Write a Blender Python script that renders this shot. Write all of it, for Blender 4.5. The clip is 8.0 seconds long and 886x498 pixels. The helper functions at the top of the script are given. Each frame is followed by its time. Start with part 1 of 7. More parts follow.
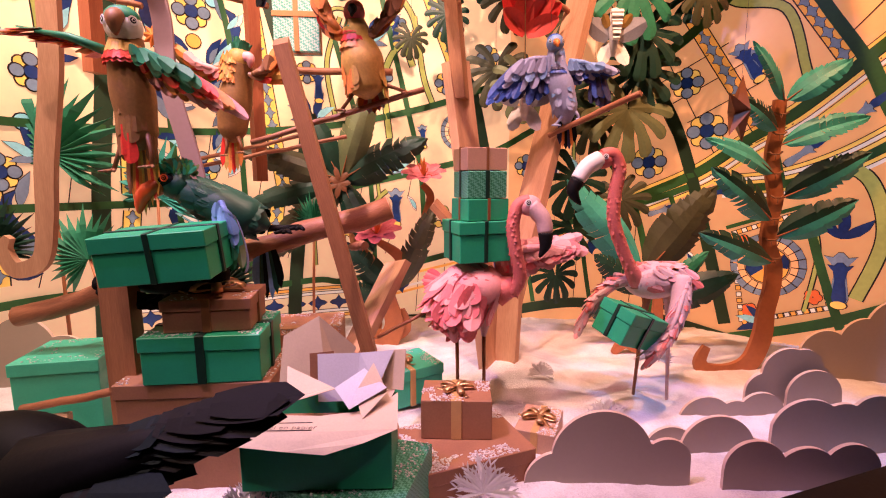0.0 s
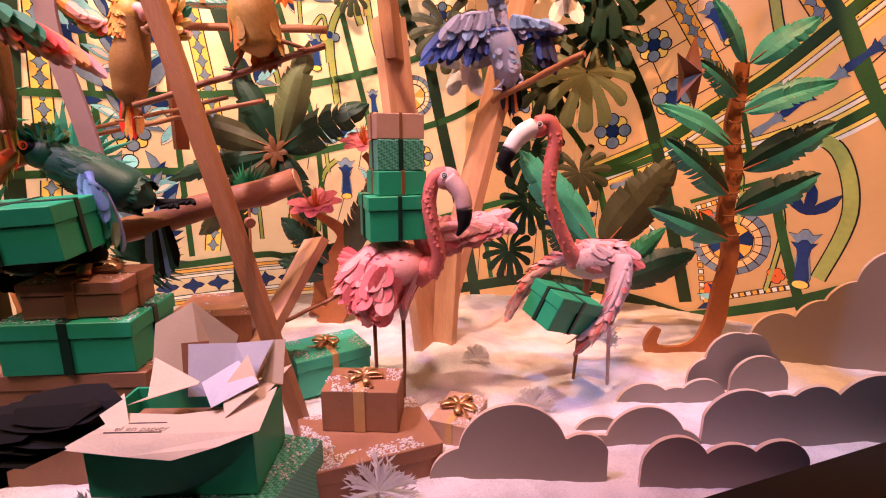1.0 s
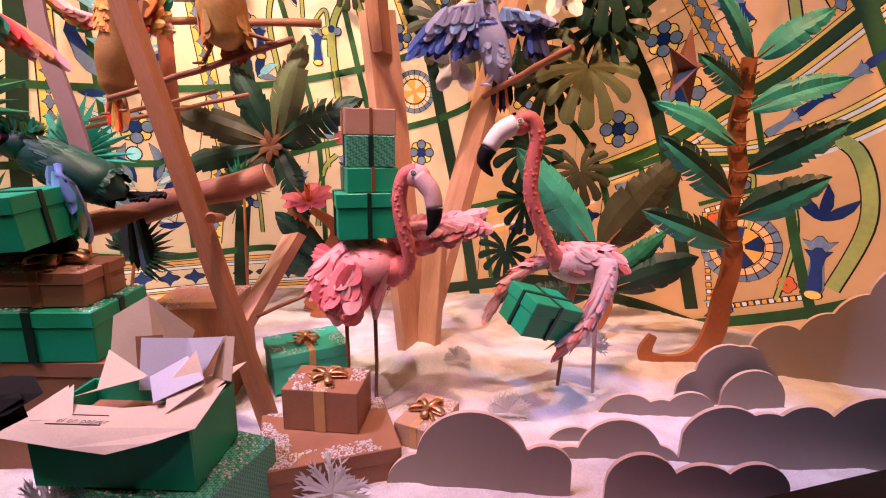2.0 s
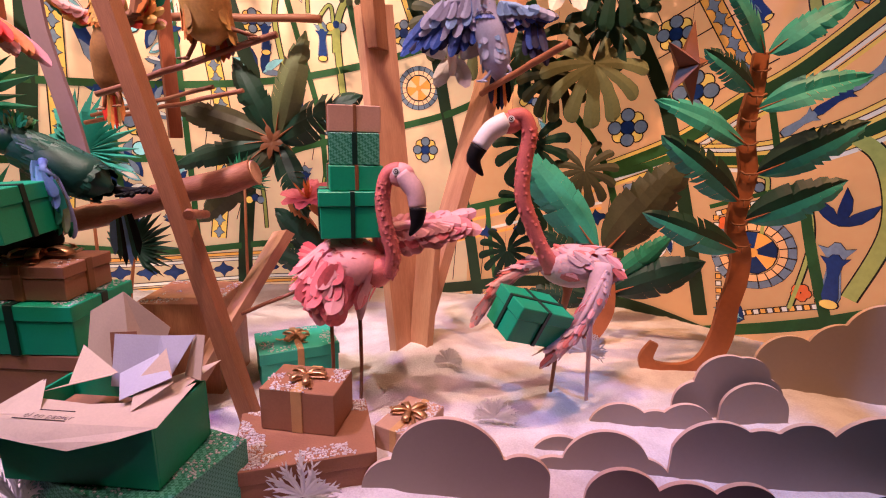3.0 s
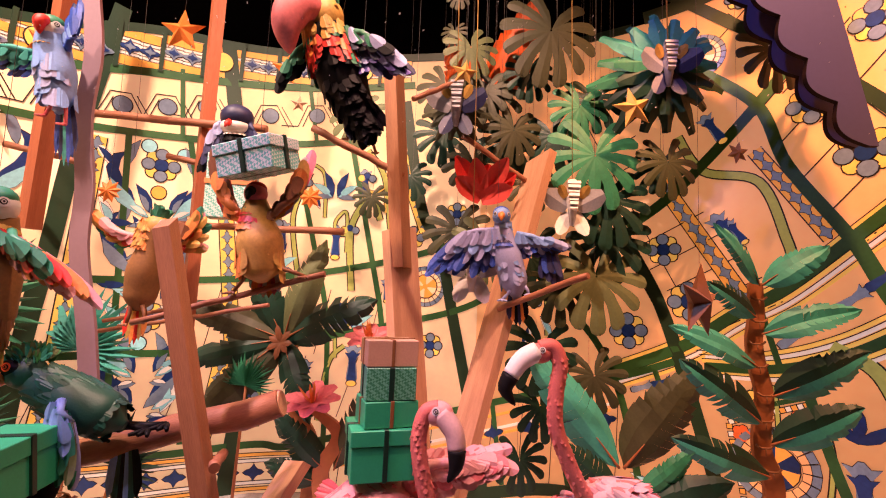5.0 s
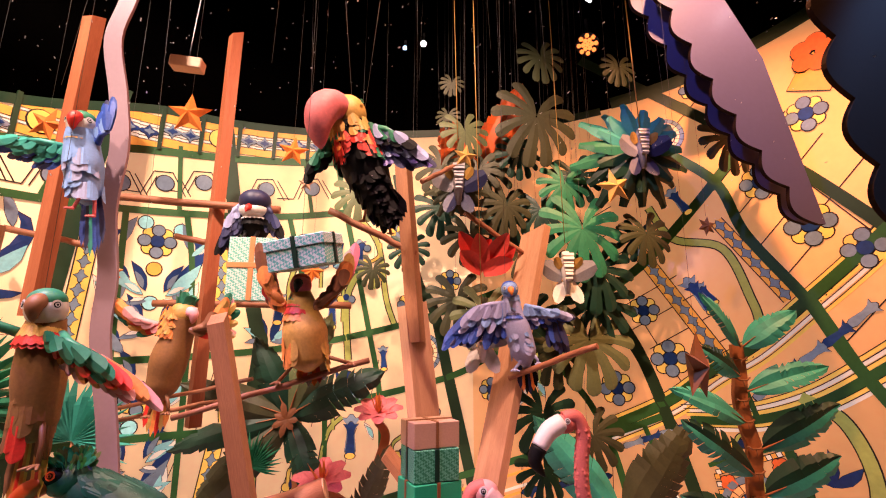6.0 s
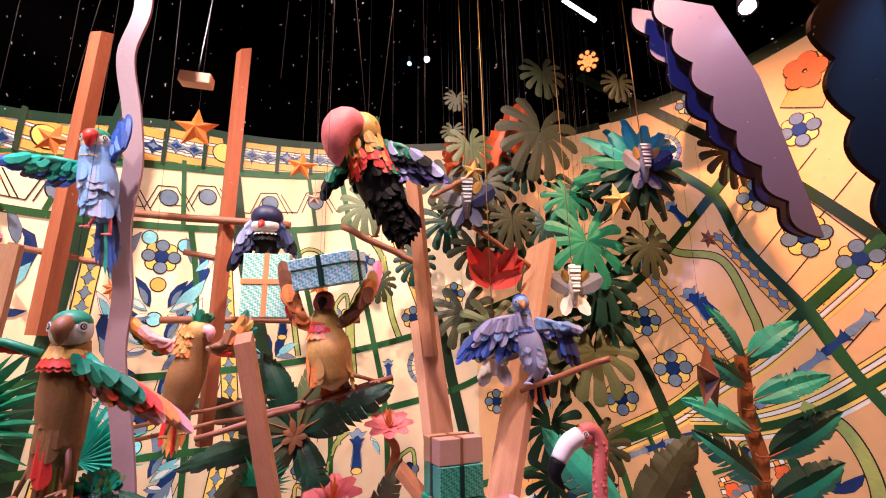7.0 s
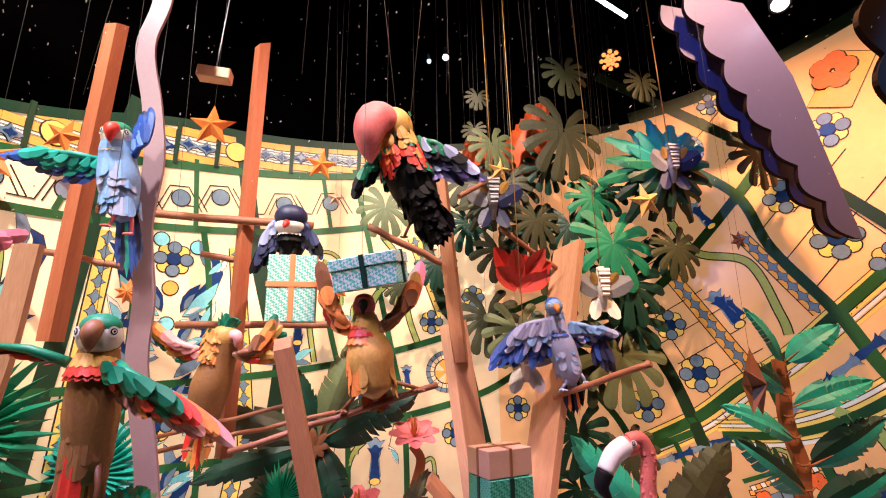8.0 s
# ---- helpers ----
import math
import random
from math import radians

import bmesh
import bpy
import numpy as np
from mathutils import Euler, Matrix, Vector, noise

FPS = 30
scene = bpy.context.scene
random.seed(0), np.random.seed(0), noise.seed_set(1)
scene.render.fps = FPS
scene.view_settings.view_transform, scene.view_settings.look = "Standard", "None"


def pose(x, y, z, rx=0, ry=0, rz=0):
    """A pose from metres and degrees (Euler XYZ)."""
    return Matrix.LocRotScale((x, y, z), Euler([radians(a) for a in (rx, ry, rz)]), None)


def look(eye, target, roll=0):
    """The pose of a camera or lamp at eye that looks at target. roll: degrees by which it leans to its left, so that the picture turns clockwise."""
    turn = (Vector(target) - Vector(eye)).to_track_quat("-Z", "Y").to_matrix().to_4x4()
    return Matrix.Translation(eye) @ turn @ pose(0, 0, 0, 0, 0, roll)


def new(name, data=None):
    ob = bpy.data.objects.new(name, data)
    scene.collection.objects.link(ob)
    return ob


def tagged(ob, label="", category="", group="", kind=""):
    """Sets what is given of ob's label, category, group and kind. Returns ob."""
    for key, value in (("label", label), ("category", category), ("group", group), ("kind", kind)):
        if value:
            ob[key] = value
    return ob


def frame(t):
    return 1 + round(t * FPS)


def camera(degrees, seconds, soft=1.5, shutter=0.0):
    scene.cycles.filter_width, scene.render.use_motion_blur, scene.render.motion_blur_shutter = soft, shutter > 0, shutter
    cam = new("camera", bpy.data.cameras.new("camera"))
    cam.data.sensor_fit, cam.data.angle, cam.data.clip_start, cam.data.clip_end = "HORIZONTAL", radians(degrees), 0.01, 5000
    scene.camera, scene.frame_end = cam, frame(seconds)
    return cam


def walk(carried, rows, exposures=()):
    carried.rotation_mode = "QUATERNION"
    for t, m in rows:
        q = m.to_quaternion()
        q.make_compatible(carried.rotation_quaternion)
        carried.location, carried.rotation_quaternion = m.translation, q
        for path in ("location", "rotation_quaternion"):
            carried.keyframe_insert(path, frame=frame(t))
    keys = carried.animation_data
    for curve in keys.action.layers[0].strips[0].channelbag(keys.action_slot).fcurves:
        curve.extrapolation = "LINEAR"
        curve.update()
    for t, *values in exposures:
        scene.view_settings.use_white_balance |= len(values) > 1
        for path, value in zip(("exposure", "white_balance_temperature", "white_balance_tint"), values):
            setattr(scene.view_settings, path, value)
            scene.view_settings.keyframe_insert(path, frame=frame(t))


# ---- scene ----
cam = camera(86.6, 8.0, soft=1.1)
PATH = [
    (0, (0.021, 0.029, 0.871), (0.013, 2.007, 0.572), -0.2),
    (0.5, (0.167, 0.101, 0.864), (0.235, 2.059, 0.463), -0.3),
    (1, (0.274, 0.161, 0.872), (0.275, 2.115, 0.448), 0.1),
    (1.5, (0.361, 0.184, 0.876), (0.297, 2.136, 0.444), 0.5),
    (3, (0.538, 0.249, 0.882), (0.33, 2.185, 0.425), 1.3),
    (3.5, (0.561, 0.265, 0.889), (0.322, 2.199, 0.44), 1.6),
    (4, (0.594, 0.287, 0.898), (0.328, 2.241, 0.564), 2.4),
    (4.5, (0.499, 0.298, 0.996), (0.278, 2.285, 0.943), 3.0),
    (5, (0.35, 0.244, 1.086), (0.235, 2.23, 1.289), 2.4),
    (6.5, (0.04, 0.097, 1.188), (0.176, 2.046, 1.615), -0.5),
    (7, (0.003, 0.101, 1.194), (0.148, 2.046, 1.636), -0.6),
    (7.5, (-0.053, 0.128, 1.198), (0.103, 2.07, 1.651), -0.6),
    (8, (-0.139, 0.185, 1.198), (0.036, 2.123, 1.66), -0.8),
]
walk(cam, [(t, look(eye, target, roll)) for t, eye, target, roll in PATH],
     exposures=((0.0, 0.19, 6600, 36), (0.5, 0.17, 7200, 34), (1.5, 0.15, 6300, 28), (3.0, -0.04, 6000, 25), (3.5, -0.02, 5700, 24), (4.0, 0.0, 5500, 26), (4.5, 0.06, 6900, 38), (5.2, 0.04, 7100, 41), (6.3, 0.05, 6300, 25), (7.0, 0.08, 5400, 20), (8.0, 0.14, 5400, 8)))

# ---- world and light ----
world = bpy.data.worlds.new("world")
scene.world = world
world.use_nodes = True
world.node_tree.nodes["Background"].inputs[0].default_value = (0.9, 0.55, 0.4, 1)
world.node_tree.nodes["Background"].inputs[1].default_value = 0.004


def spot_light(at, to, watts, colour, angle, radius=0.06, blend=0.6):
    data = bpy.data.lights.new("spot_light", "SPOT")
    data.energy, data.color, data.spot_size, data.spot_blend, data.shadow_soft_size = watts, colour, radians(angle), blend, radius
    ob = new("spot_light", data)
    ob.matrix_world = look(at, to)
    return ob


# unseen stage spots assumed under the ceiling behind the window, and coloured ones at the sides
spot_light((-1.2, 0.95, 3.3), (-1.1, 2.4, 1.1), 300, (1.0, 0.82, 0.62), 92, 0.04, 0.9)
spot_light((0.1, 1.0, 3.3), (0.05, 2.6, 0.9), 300, (1.0, 0.66, 0.44), 84, 0.04, 0.9)
spot_light((1.2, 1.35, 3.3), (1.72, 2.45, 1.05), 330, (1.0, 0.48, 0.20), 80, 0.04, 0.9)
spot_light((-0.5, -0.3, 3.0), (-0.35, 1.6, 0.8), 60, (1.0, 0.70, 0.66), 44, 0.05)
spot_light((-1.2, 0.7, 3.1), (0.15, 1.5, 0.0), 150, (0.50, 0.28, 1.0), 40, 0.05)
# unseen warm fill added to brighten the left side
spot_light((-1.5, 0.15, 3.1), (-0.95, 1.6, 0.8), 145, (1.0, 0.74, 0.55), 60, 0.05)
spot_light((1.9, 0.9, 3.2), (1.5, 1.85, 0.55), 210, (0.14, 0.46, 1.0), 36, 0.05)
spot_light((0.2, 0.9, 3.2), (1.25, 1.9, 2.4), 60, (0.30, 0.32, 1.0), 34, 0.05)
spot_light((0.3, 0.6, 3.2), (0.25, 1.75, 0.4), 85, (1.0, 0.42, 0.50), 42, 0.05)


# the amber lamp among the hanging leaves
spot_light((0.62, 1.72, 2.70), (-1.1, 2.0, 2.15), 34, (1.0, 0.22, 0.06), 62, 0.04, 0.8)


# ---- materials ----
def mat(name, colour, rough=0.6, var=0.12, scale=40.0, bump=0.15, metal=0.0, stretch=(1, 1, 1), second=None, mix=(0.35, 0.65), gloss=0.5, lit=0.0):
    m = bpy.data.materials.new(name)
    m.use_nodes = True
    n, l = m.node_tree.nodes, m.node_tree.links
    b = n["Principled BSDF"]
    b.inputs["Roughness"].default_value, b.inputs["Metallic"].default_value = rough, metal
    b.inputs["Specular IOR Level"].default_value = gloss
    co = n.new("ShaderNodeTexCoord")
    mp = n.new("ShaderNodeMapping")
    mp.inputs["Scale"].default_value = stretch
    l.new(co.outputs["Object"], mp.inputs["Vector"])
    fine, wide = n.new("ShaderNodeTexNoise"), n.new("ShaderNodeTexNoise")
    fine.inputs["Scale"].default_value, fine.inputs["Detail"].default_value = scale * 6, 4
    wide.inputs["Scale"].default_value, wide.inputs["Detail"].default_value = scale * 0.35, 3
    ramp = n.new("ShaderNodeValToRGB")
    two = second or tuple(min(1, c * (1 + var)) for c in colour)
    one = colour if second else tuple(c * (1 - var) for c in colour)
    ramp.color_ramp.elements[0].position, ramp.color_ramp.elements[1].position = mix
    ramp.color_ramp.elements[0].color, ramp.color_ramp.elements[1].color = (*one, 1), (*two, 1)
    add = n.new("ShaderNodeMath")
    add.operation = "MULTIPLY_ADD"
    add.inputs[1].default_value = 0.4
    scaled = n.new("ShaderNodeMath")
    scaled.operation = "MULTIPLY"
    scaled.inputs[1].default_value = 0.6
    for tex in (fine, wide):
        l.new(mp.outputs[0], tex.inputs["Vector"])
    l.new(wide.outputs[0], scaled.inputs[0])
    l.new(fine.outputs[0], add.inputs[0])
    l.new(scaled.outputs[0], add.inputs[2])
    l.new(add.outputs[0], ramp.inputs[0])
    isl = n.new("ShaderNodeNewGeometry")
    hsv = n.new("ShaderNodeHueSaturation")
    val = n.new("ShaderNodeMapRange")
    val.inputs[3].default_value, val.inputs[4].default_value = 1 - var * 0.9, 1 + var * 0.9
    l.new(isl.outputs["Random Per Island"], val.inputs[0])
    l.new(val.outputs[0], hsv.inputs["Value"])
    l.new(ramp.outputs[0], hsv.inputs["Color"])
    l.new(hsv.outputs[0], b.inputs["Base Color"])
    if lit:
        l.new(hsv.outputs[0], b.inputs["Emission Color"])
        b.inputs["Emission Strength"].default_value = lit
    if bump:
        bp = n.new("ShaderNodeBump")
        bp.inputs["Strength"].default_value, bp.inputs["Distance"].default_value = bump, 0.004
        l.new(fine.outputs[0], bp.inputs["Height"])
        l.new(bp.outputs[0], b.inputs["Normal"])
    return m


def pattern_mat(name, one, two, scale):
    """Printed wrapping paper with rows of small triangles."""
    m = mat(name, one, 0.5)
    n, l = m.node_tree.nodes, m.node_tree.links
    co, mp, ck = n.new("ShaderNodeTexCoord"), n.new("ShaderNodeMapping"), n.new("ShaderNodeTexChecker")
    mp.inputs["Rotation"].default_value = (radians(45), radians(35), radians(45))
    ck.inputs["Scale"].default_value = scale
    ck.inputs["Color1"].default_value, ck.inputs["Color2"].default_value = (*one, 1), (*two, 1)
    l.new(co.outputs["Object"], mp.inputs[0])
    l.new(mp.outputs[0], ck.inputs["Vector"])
    l.new(ck.outputs[0], n["Principled BSDF"].inputs["Base Color"])
    return m


WOOD = mat("pine_board", (0.26, 0.10, 0.045), 0.5, 0.2, 9, 0.25, stretch=(7, 7, 0.6), second=(0.50, 0.22, 0.10), mix=(0.3, 0.7))
# ladder posts: the amber lamp's red is put into the wood colour
WOODR = mat("amber_lit_pine", (0.34, 0.085, 0.035), 0.5, 0.2, 9, 0.25, stretch=(7, 7, 0.6), second=(0.54, 0.17, 0.075), mix=(0.3, 0.7))
WOODP = mat("pale_pine", (0.46, 0.22, 0.12), 0.55, 0.2, 9, 0.25, stretch=(7, 7, 0.6), second=(0.70, 0.40, 0.24), mix=(0.3, 0.7))
BARK = mat("dowel_wood", (0.20, 0.07, 0.035), 0.55, 0.2, 12, 0.3, stretch=(5, 5, 0.7), second=(0.36, 0.14, 0.07))
KRAFT = mat("kraft_board", (0.33, 0.15, 0.08), 0.7, 0.1, 30, 0.2)
GREENBOX = mat("green_card", (0.0, 0.36, 0.18), 0.45, 0.08, 30, 0.08)
DKRIB = mat("dark_green_ribbon", (0.004, 0.03, 0.018), 0.4, 0.1, 60, 0.1)
TURQ = mat("turquoise_card", (0.03, 0.50, 0.34), 0.45, 0.08, 30, 0.08)
PALEBOX = mat("pale_brown_card", (0.50, 0.30, 0.20), 0.6, 0.1, 30, 0.15)
GOLD = mat("gold_ribbon", (0.62, 0.36, 0.18), 0.36, 0.15, 60, 0.2, metal=0.8)
TANRIB = mat("tan_ribbon", (0.55, 0.32, 0.13), 0.4, 0.1, 60, 0.1)
BRRIB = mat("brown_ribbon", (0.22, 0.09, 0.03), 0.5, 0.1, 60, 0.1)
ORRIB = mat("orange_ribbon", (0.75, 0.26, 0.10), 0.4, 0.1, 60, 0.1)
CHECK = pattern_mat("green_triangle_paper", (0.01, 0.20, 0.10), (0.10, 0.40, 0.27), 150)
CHECKW = pattern_mat("teal_triangle_paper", (0.12, 0.50, 0.42), (0.60, 0.72, 0.70), 130)
SNOW = mat("snow", (0.50, 0.46, 0.47), 0.8, 0.06, 30, 0.9, second=(0.74, 0.72, 0.73), mix=(0.3, 0.6))
PAPER = mat("cream_paper", (0.62, 0.50, 0.38), 0.6, 0.06, 30, 0.1)
PAPERB = mat("blue_grey_paper", (0.46, 0.48, 0.58), 0.6, 0.06, 30, 0.1)
CLOUD = mat("painted_cloud_board", (0.31, 0.245, 0.20), 0.45, 0.04, 12, 0.03)
# overhead clouds: blue lamp tint put into the colour, darkened against the warm spots
CLOUDH = mat("blue_lit_cloud_board", (0.095, 0.09, 0.20), 0.5, 0.05, 8, 0.03)
# shade put into the colour: window-side cloud and edges of the overhead ones
CLOUDB = mat("shaded_cloud_board", (0.022, 0.010, 0.007), 0.75, 0.06, 12, 0.03, gloss=0.1)
EDGE = mat("board_edge", (0.62, 0.47, 0.38), 0.6, 0.1, 40, 0.1)
BLACK = mat("black_backing", (0.0012, 0.001, 0.001), 0.95, 0.2, 10, 0.0, gloss=0.0)
FRAME = mat("dark_window_frame", (0.008, 0.006, 0.006), 0.6, 0.3, 15, 0.1, gloss=0.2)
# a soft glow is added to the painted panes, assumed lit from behind
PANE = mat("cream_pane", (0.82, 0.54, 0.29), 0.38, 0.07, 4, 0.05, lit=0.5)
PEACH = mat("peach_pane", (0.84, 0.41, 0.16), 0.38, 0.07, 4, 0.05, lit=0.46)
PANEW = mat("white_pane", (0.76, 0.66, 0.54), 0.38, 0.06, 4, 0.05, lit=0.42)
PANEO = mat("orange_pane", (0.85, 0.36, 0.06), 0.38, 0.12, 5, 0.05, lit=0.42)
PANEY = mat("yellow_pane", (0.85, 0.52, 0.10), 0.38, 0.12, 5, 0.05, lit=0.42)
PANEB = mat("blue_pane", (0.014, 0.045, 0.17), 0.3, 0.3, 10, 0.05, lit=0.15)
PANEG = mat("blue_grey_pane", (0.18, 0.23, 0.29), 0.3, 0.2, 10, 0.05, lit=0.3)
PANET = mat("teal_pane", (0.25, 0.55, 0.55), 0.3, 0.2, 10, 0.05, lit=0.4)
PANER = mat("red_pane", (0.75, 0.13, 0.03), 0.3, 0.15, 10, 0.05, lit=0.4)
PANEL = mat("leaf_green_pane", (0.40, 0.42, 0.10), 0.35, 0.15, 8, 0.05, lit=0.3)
LEAD = mat("green_band", (0.025, 0.13, 0.035), 0.5, 0.15, 12, 0.06)
LEADD = mat("dark_green_band", (0.012, 0.045, 0.018), 0.5, 0.15, 12, 0.06)
LINE = mat("black_lead_line", (0.02, 0.012, 0.010), 0.5, 0.1, 40, 0.0)


# ---- mesh helpers ----
def part(name, bm, material, parent, label="", smooth=False):
    me = bpy.data.meshes.new(name)
    bmesh.ops.recalc_face_normals(bm, faces=bm.faces)
    bm.to_mesh(me)
    bm.free()
    for m in material if isinstance(material, (list, tuple)) else (material,):
        me.materials.append(m)
    if smooth:
        for p in me.polygons:
            p.use_smooth = True
    ob = new(name, me)
    if parent is not None:
        ob.parent = parent
    return tagged(ob, label)


def thing(name, m, label, category, group="", kind=""):
    ob = new(name)
    ob.matrix_world = m
    ob.empty_display_size = 0.02
    return tagged(ob, label, category, group, kind)


def add_box(bm, c, s, bevel=0.004, m=None, mi=0):
    r = bmesh.ops.create_cube(bm, size=1)
    bmesh.ops.transform(bm, matrix=(m or Matrix()) @ Matrix.Translation(c) @ Matrix.Diagonal((*s, 1)), verts=r["verts"])
    faces = {f for v in r["verts"] for f in v.link_faces}
    for f in faces:
        f.material_index = mi
    if bevel:
        e = bmesh.ops.bevel(bm, geom=list({e for f in faces for e in f.edges}), offset=bevel, segments=1, affect="EDGES")
        for f in e["faces"]:
            f.material_index = mi


def bm_box(c, s, bevel=0.004, m=None):
    bm = bmesh.new()
    add_box(bm, c, s, bevel, m)
    return bm


def add_tube(bm, pts, radii, sides=10, mi=0, squash=1.0, cap=True):
    """A swept tube through the points; radii one number or one for each point."""
    pts = [Vector(p) for p in pts]
    if not isinstance(radii, (list, tuple)):
        radii = [radii] * len(pts)
    rings, up = [], None
    for i, p in enumerate(pts):
        d = (pts[min(i + 1, len(pts) - 1)] - pts[max(i - 1, 0)]).normalized()
        if up is None:
            up = Vector((0, 0, 1)) if abs(d.z) < 0.9 else Vector((0, 1, 0))
        side = d.cross(up).normalized()
        up = side.cross(d).normalized()
        rings.append([bm.verts.new(p + radii[i] * (math.cos(a) * side + squash * math.sin(a) * up)) for a in (2 * math.pi * k / sides for k in range(sides))])
    for a, b in zip(rings, rings[1:]):
        for k in range(sides):
            f = bm.faces.new((a[k], a[(k + 1) % sides], b[(k + 1) % sides], b[k]))
            f.material_index, f.smooth = mi, True
    if cap:
        for ring in (rings[0][::-1], rings[-1]):
            bm.faces.new(ring).material_index = mi


def bm_tube(pts, radii, sides=10, squash=1.0):
    bm = bmesh.new()
    add_tube(bm, pts, radii, sides, 0, squash)
    return bm


def add_prism(bm, outline, depth, m=None, mi=0, side_mi=None):
    """A flat board cut to an outline of (x, z), from y = 0 to y = depth."""
    m = m or Matrix()
    front = [bm.verts.new(m @ Vector((x, 0, z))) for x, z in outline]
    back = [bm.verts.new(m @ Vector((x, depth, z))) for x, z in outline]
    bm.faces.new(front).material_index = mi
    bm.faces.new(back[::-1]).material_index = mi
    n = len(front)
    for i in range(n):
        bm.faces.new((front[i], back[i], back[(i + 1) % n], front[(i + 1) % n])).material_index = mi if side_mi is None else side_mi


def smooth_line(pts, steps=6):
    """Points of a smooth curve through pts."""
    pts = [Vector(p) for p in pts]
    out = []
    for i in range(len(pts) - 1):
        a, b, c, d = pts[max(i - 1, 0)], pts[i], pts[i + 1], pts[min(i + 2, len(pts) - 1)]
        for k in range(steps):
            t = k / steps
            out.append(0.5 * (2 * b + (c - a) * t + (2 * a - 5 * b + 4 * c - d) * t * t + (3 * b - a - 3 * c + d) * t**3))
    return out + [pts[-1]]


def between(p, q, roll=0):
    """A pose at p whose z axis runs to q."""
    p, q = Vector(p), Vector(q)
    return Matrix.Translation(p) @ (q - p).to_track_quat("Z", "Y").to_matrix().to_4x4() @ pose(0, 0, 0, 0, 0, roll)


# ---- the wall: a curved sheet with panes and bands laid on it ----
HALF_X, HALF_Y, MID_X, MID_Y, POWER = 2.05, 1.85, 0.2, 1.0, 2.5
_a = np.linspace(-math.pi * 0.62, math.pi * 0.62, 2001)
_x = np.sign(np.sin(_a)) * np.abs(np.sin(_a)) ** (2 / POWER) * HALF_X + MID_X
_y = np.sign(np.cos(_a)) * np.abs(np.cos(_a)) ** (2 / POWER) * HALF_Y + MID_Y
_l = np.r_[0, np.cumsum(np.hypot(np.diff(_x), np.diff(_y)))]
_l -= _l[1000]


def on_wall(u, z, off=0.0):
    """The point u metres along the wall from its middle, z up, off in front of it."""
    x, y = np.interp(u, _l, _x), np.interp(u, _l, _y)
    dx, dy = np.interp(u + 0.01, _l, _x) - np.interp(u - 0.01, _l, _x), np.interp(u + 0.01, _l, _y) - np.interp(u - 0.01, _l, _y)
    d = math.hypot(dx, dy)
    return Vector((x + off * dy / d, y - off * dx / d, z))


def wall_top(u):
    return float(np.interp(u, (-3.5, -2.2, -1.6, -1.2, -0.6, 0.3, 1.07, 1.5, 1.86, 2.2, 3.5), (1.9, 2.19, 2.39, 2.42, 2.45, 2.5, 2.6, 2.69, 2.79, 2.85, 2.9)))


def wall_sheet(name, z0, z1, off, thick, material, label):
    bm = bmesh.new()
    us = np.linspace(-3.5, 3.5, 141)
    rows = [[bm.verts.new(on_wall(u, z(u), o)) for u in us] for z, o in ((z0, off), (z1, off), (z1, off - thick), (z0, off - thick))]
    for a, b in zip(rows, rows[1:] + rows[:1]):
        for i in range(len(us) - 1):
            f = bm.faces.new((a[i], a[i + 1], b[i + 1], b[i]))
            f.smooth, f.material_index = True, 1 if us[i] > 0.16 and isinstance(material, tuple) else 0
    return tagged(part(name, bm, material, None), label, "wall", kind="structure")


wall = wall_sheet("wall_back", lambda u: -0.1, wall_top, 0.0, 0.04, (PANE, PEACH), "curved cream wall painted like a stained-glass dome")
wall_sheet("wall_upper", wall_top, lambda u: 3.6, -0.005, 0.04, BLACK, "black wall above the painted glass")


def strip(pts, width, material, name="glazing_band", off=0.006):
    """A band laid along a line of (u, z) on the wall."""
    line = smooth_line([(u, z, 0) for u, z in pts], 8)
    bm, rows = bmesh.new(), []
    for i, p in enumerate(line):
        d = (line[min(i + 1, len(line) - 1)] - line[max(i - 1, 0)]).normalized()
        s = Vector((-d.y, d.x, 0)) * width / 2
        a, b = p + s, p - s
        rows.append([bm.verts.new(on_wall(q.x, q.y, o)) for q, o in ((a, 0.0), (a, off), (b, off), (b, 0.0))])
    for a, b in zip(rows, rows[1:]):
        for k in range(3):
            bm.faces.new((a[k], a[k + 1], b[k + 1], b[k]))
    return part(name, bm, material, wall)


def add_pane(bm, outline, u, z, turn=0.0, size=1.0, mi=0, off=0.004, rim=None, rim_w=0.0045):
    """One piece of coloured glass, with a dark lead rim where rim is a material slot."""
    c, s = math.cos(radians(turn)), math.sin(radians(turn))
    pts = [(u + size * (x * c - y * s), z + size * (x * s + y * c)) for x, y in outline]
    cu, cz = sum(p[0] for p in pts) / len(pts), sum(p[1] for p in pts) / len(pts)
    top = [bm.verts.new(on_wall(a, b, off)) for a, b in pts]
    low = [bm.verts.new(on_wall(a, b, 0)) for a, b in pts]
    bm.faces.new(top).material_index = mi
    for i in range(len(pts)):
        bm.faces.new((top[i], low[i], low[(i + 1) % len(pts)], top[(i + 1) % len(pts)])).material_index = mi if rim is None else rim
    if rim is not None:
        far = max(math.hypot(a - cu, b - cz) for a, b in pts)
        k = 1 + rim_w / far * 1.3
        out = [bm.verts.new(on_wall(cu + (a - cu) * k, cz + (b - cz) * k, off * 0.6)) for a, b in pts]
        bm.faces.new(out).material_index = rim


def ring_pts(n=14, r=1.0, sx=1.0, sy=1.0, cx=0.0, cy=0.0):
    return [(cx + sx * r * math.cos(2 * math.pi * k / n), cy + sy * r * math.sin(2 * math.pi * k / n)) for k in range(n)]


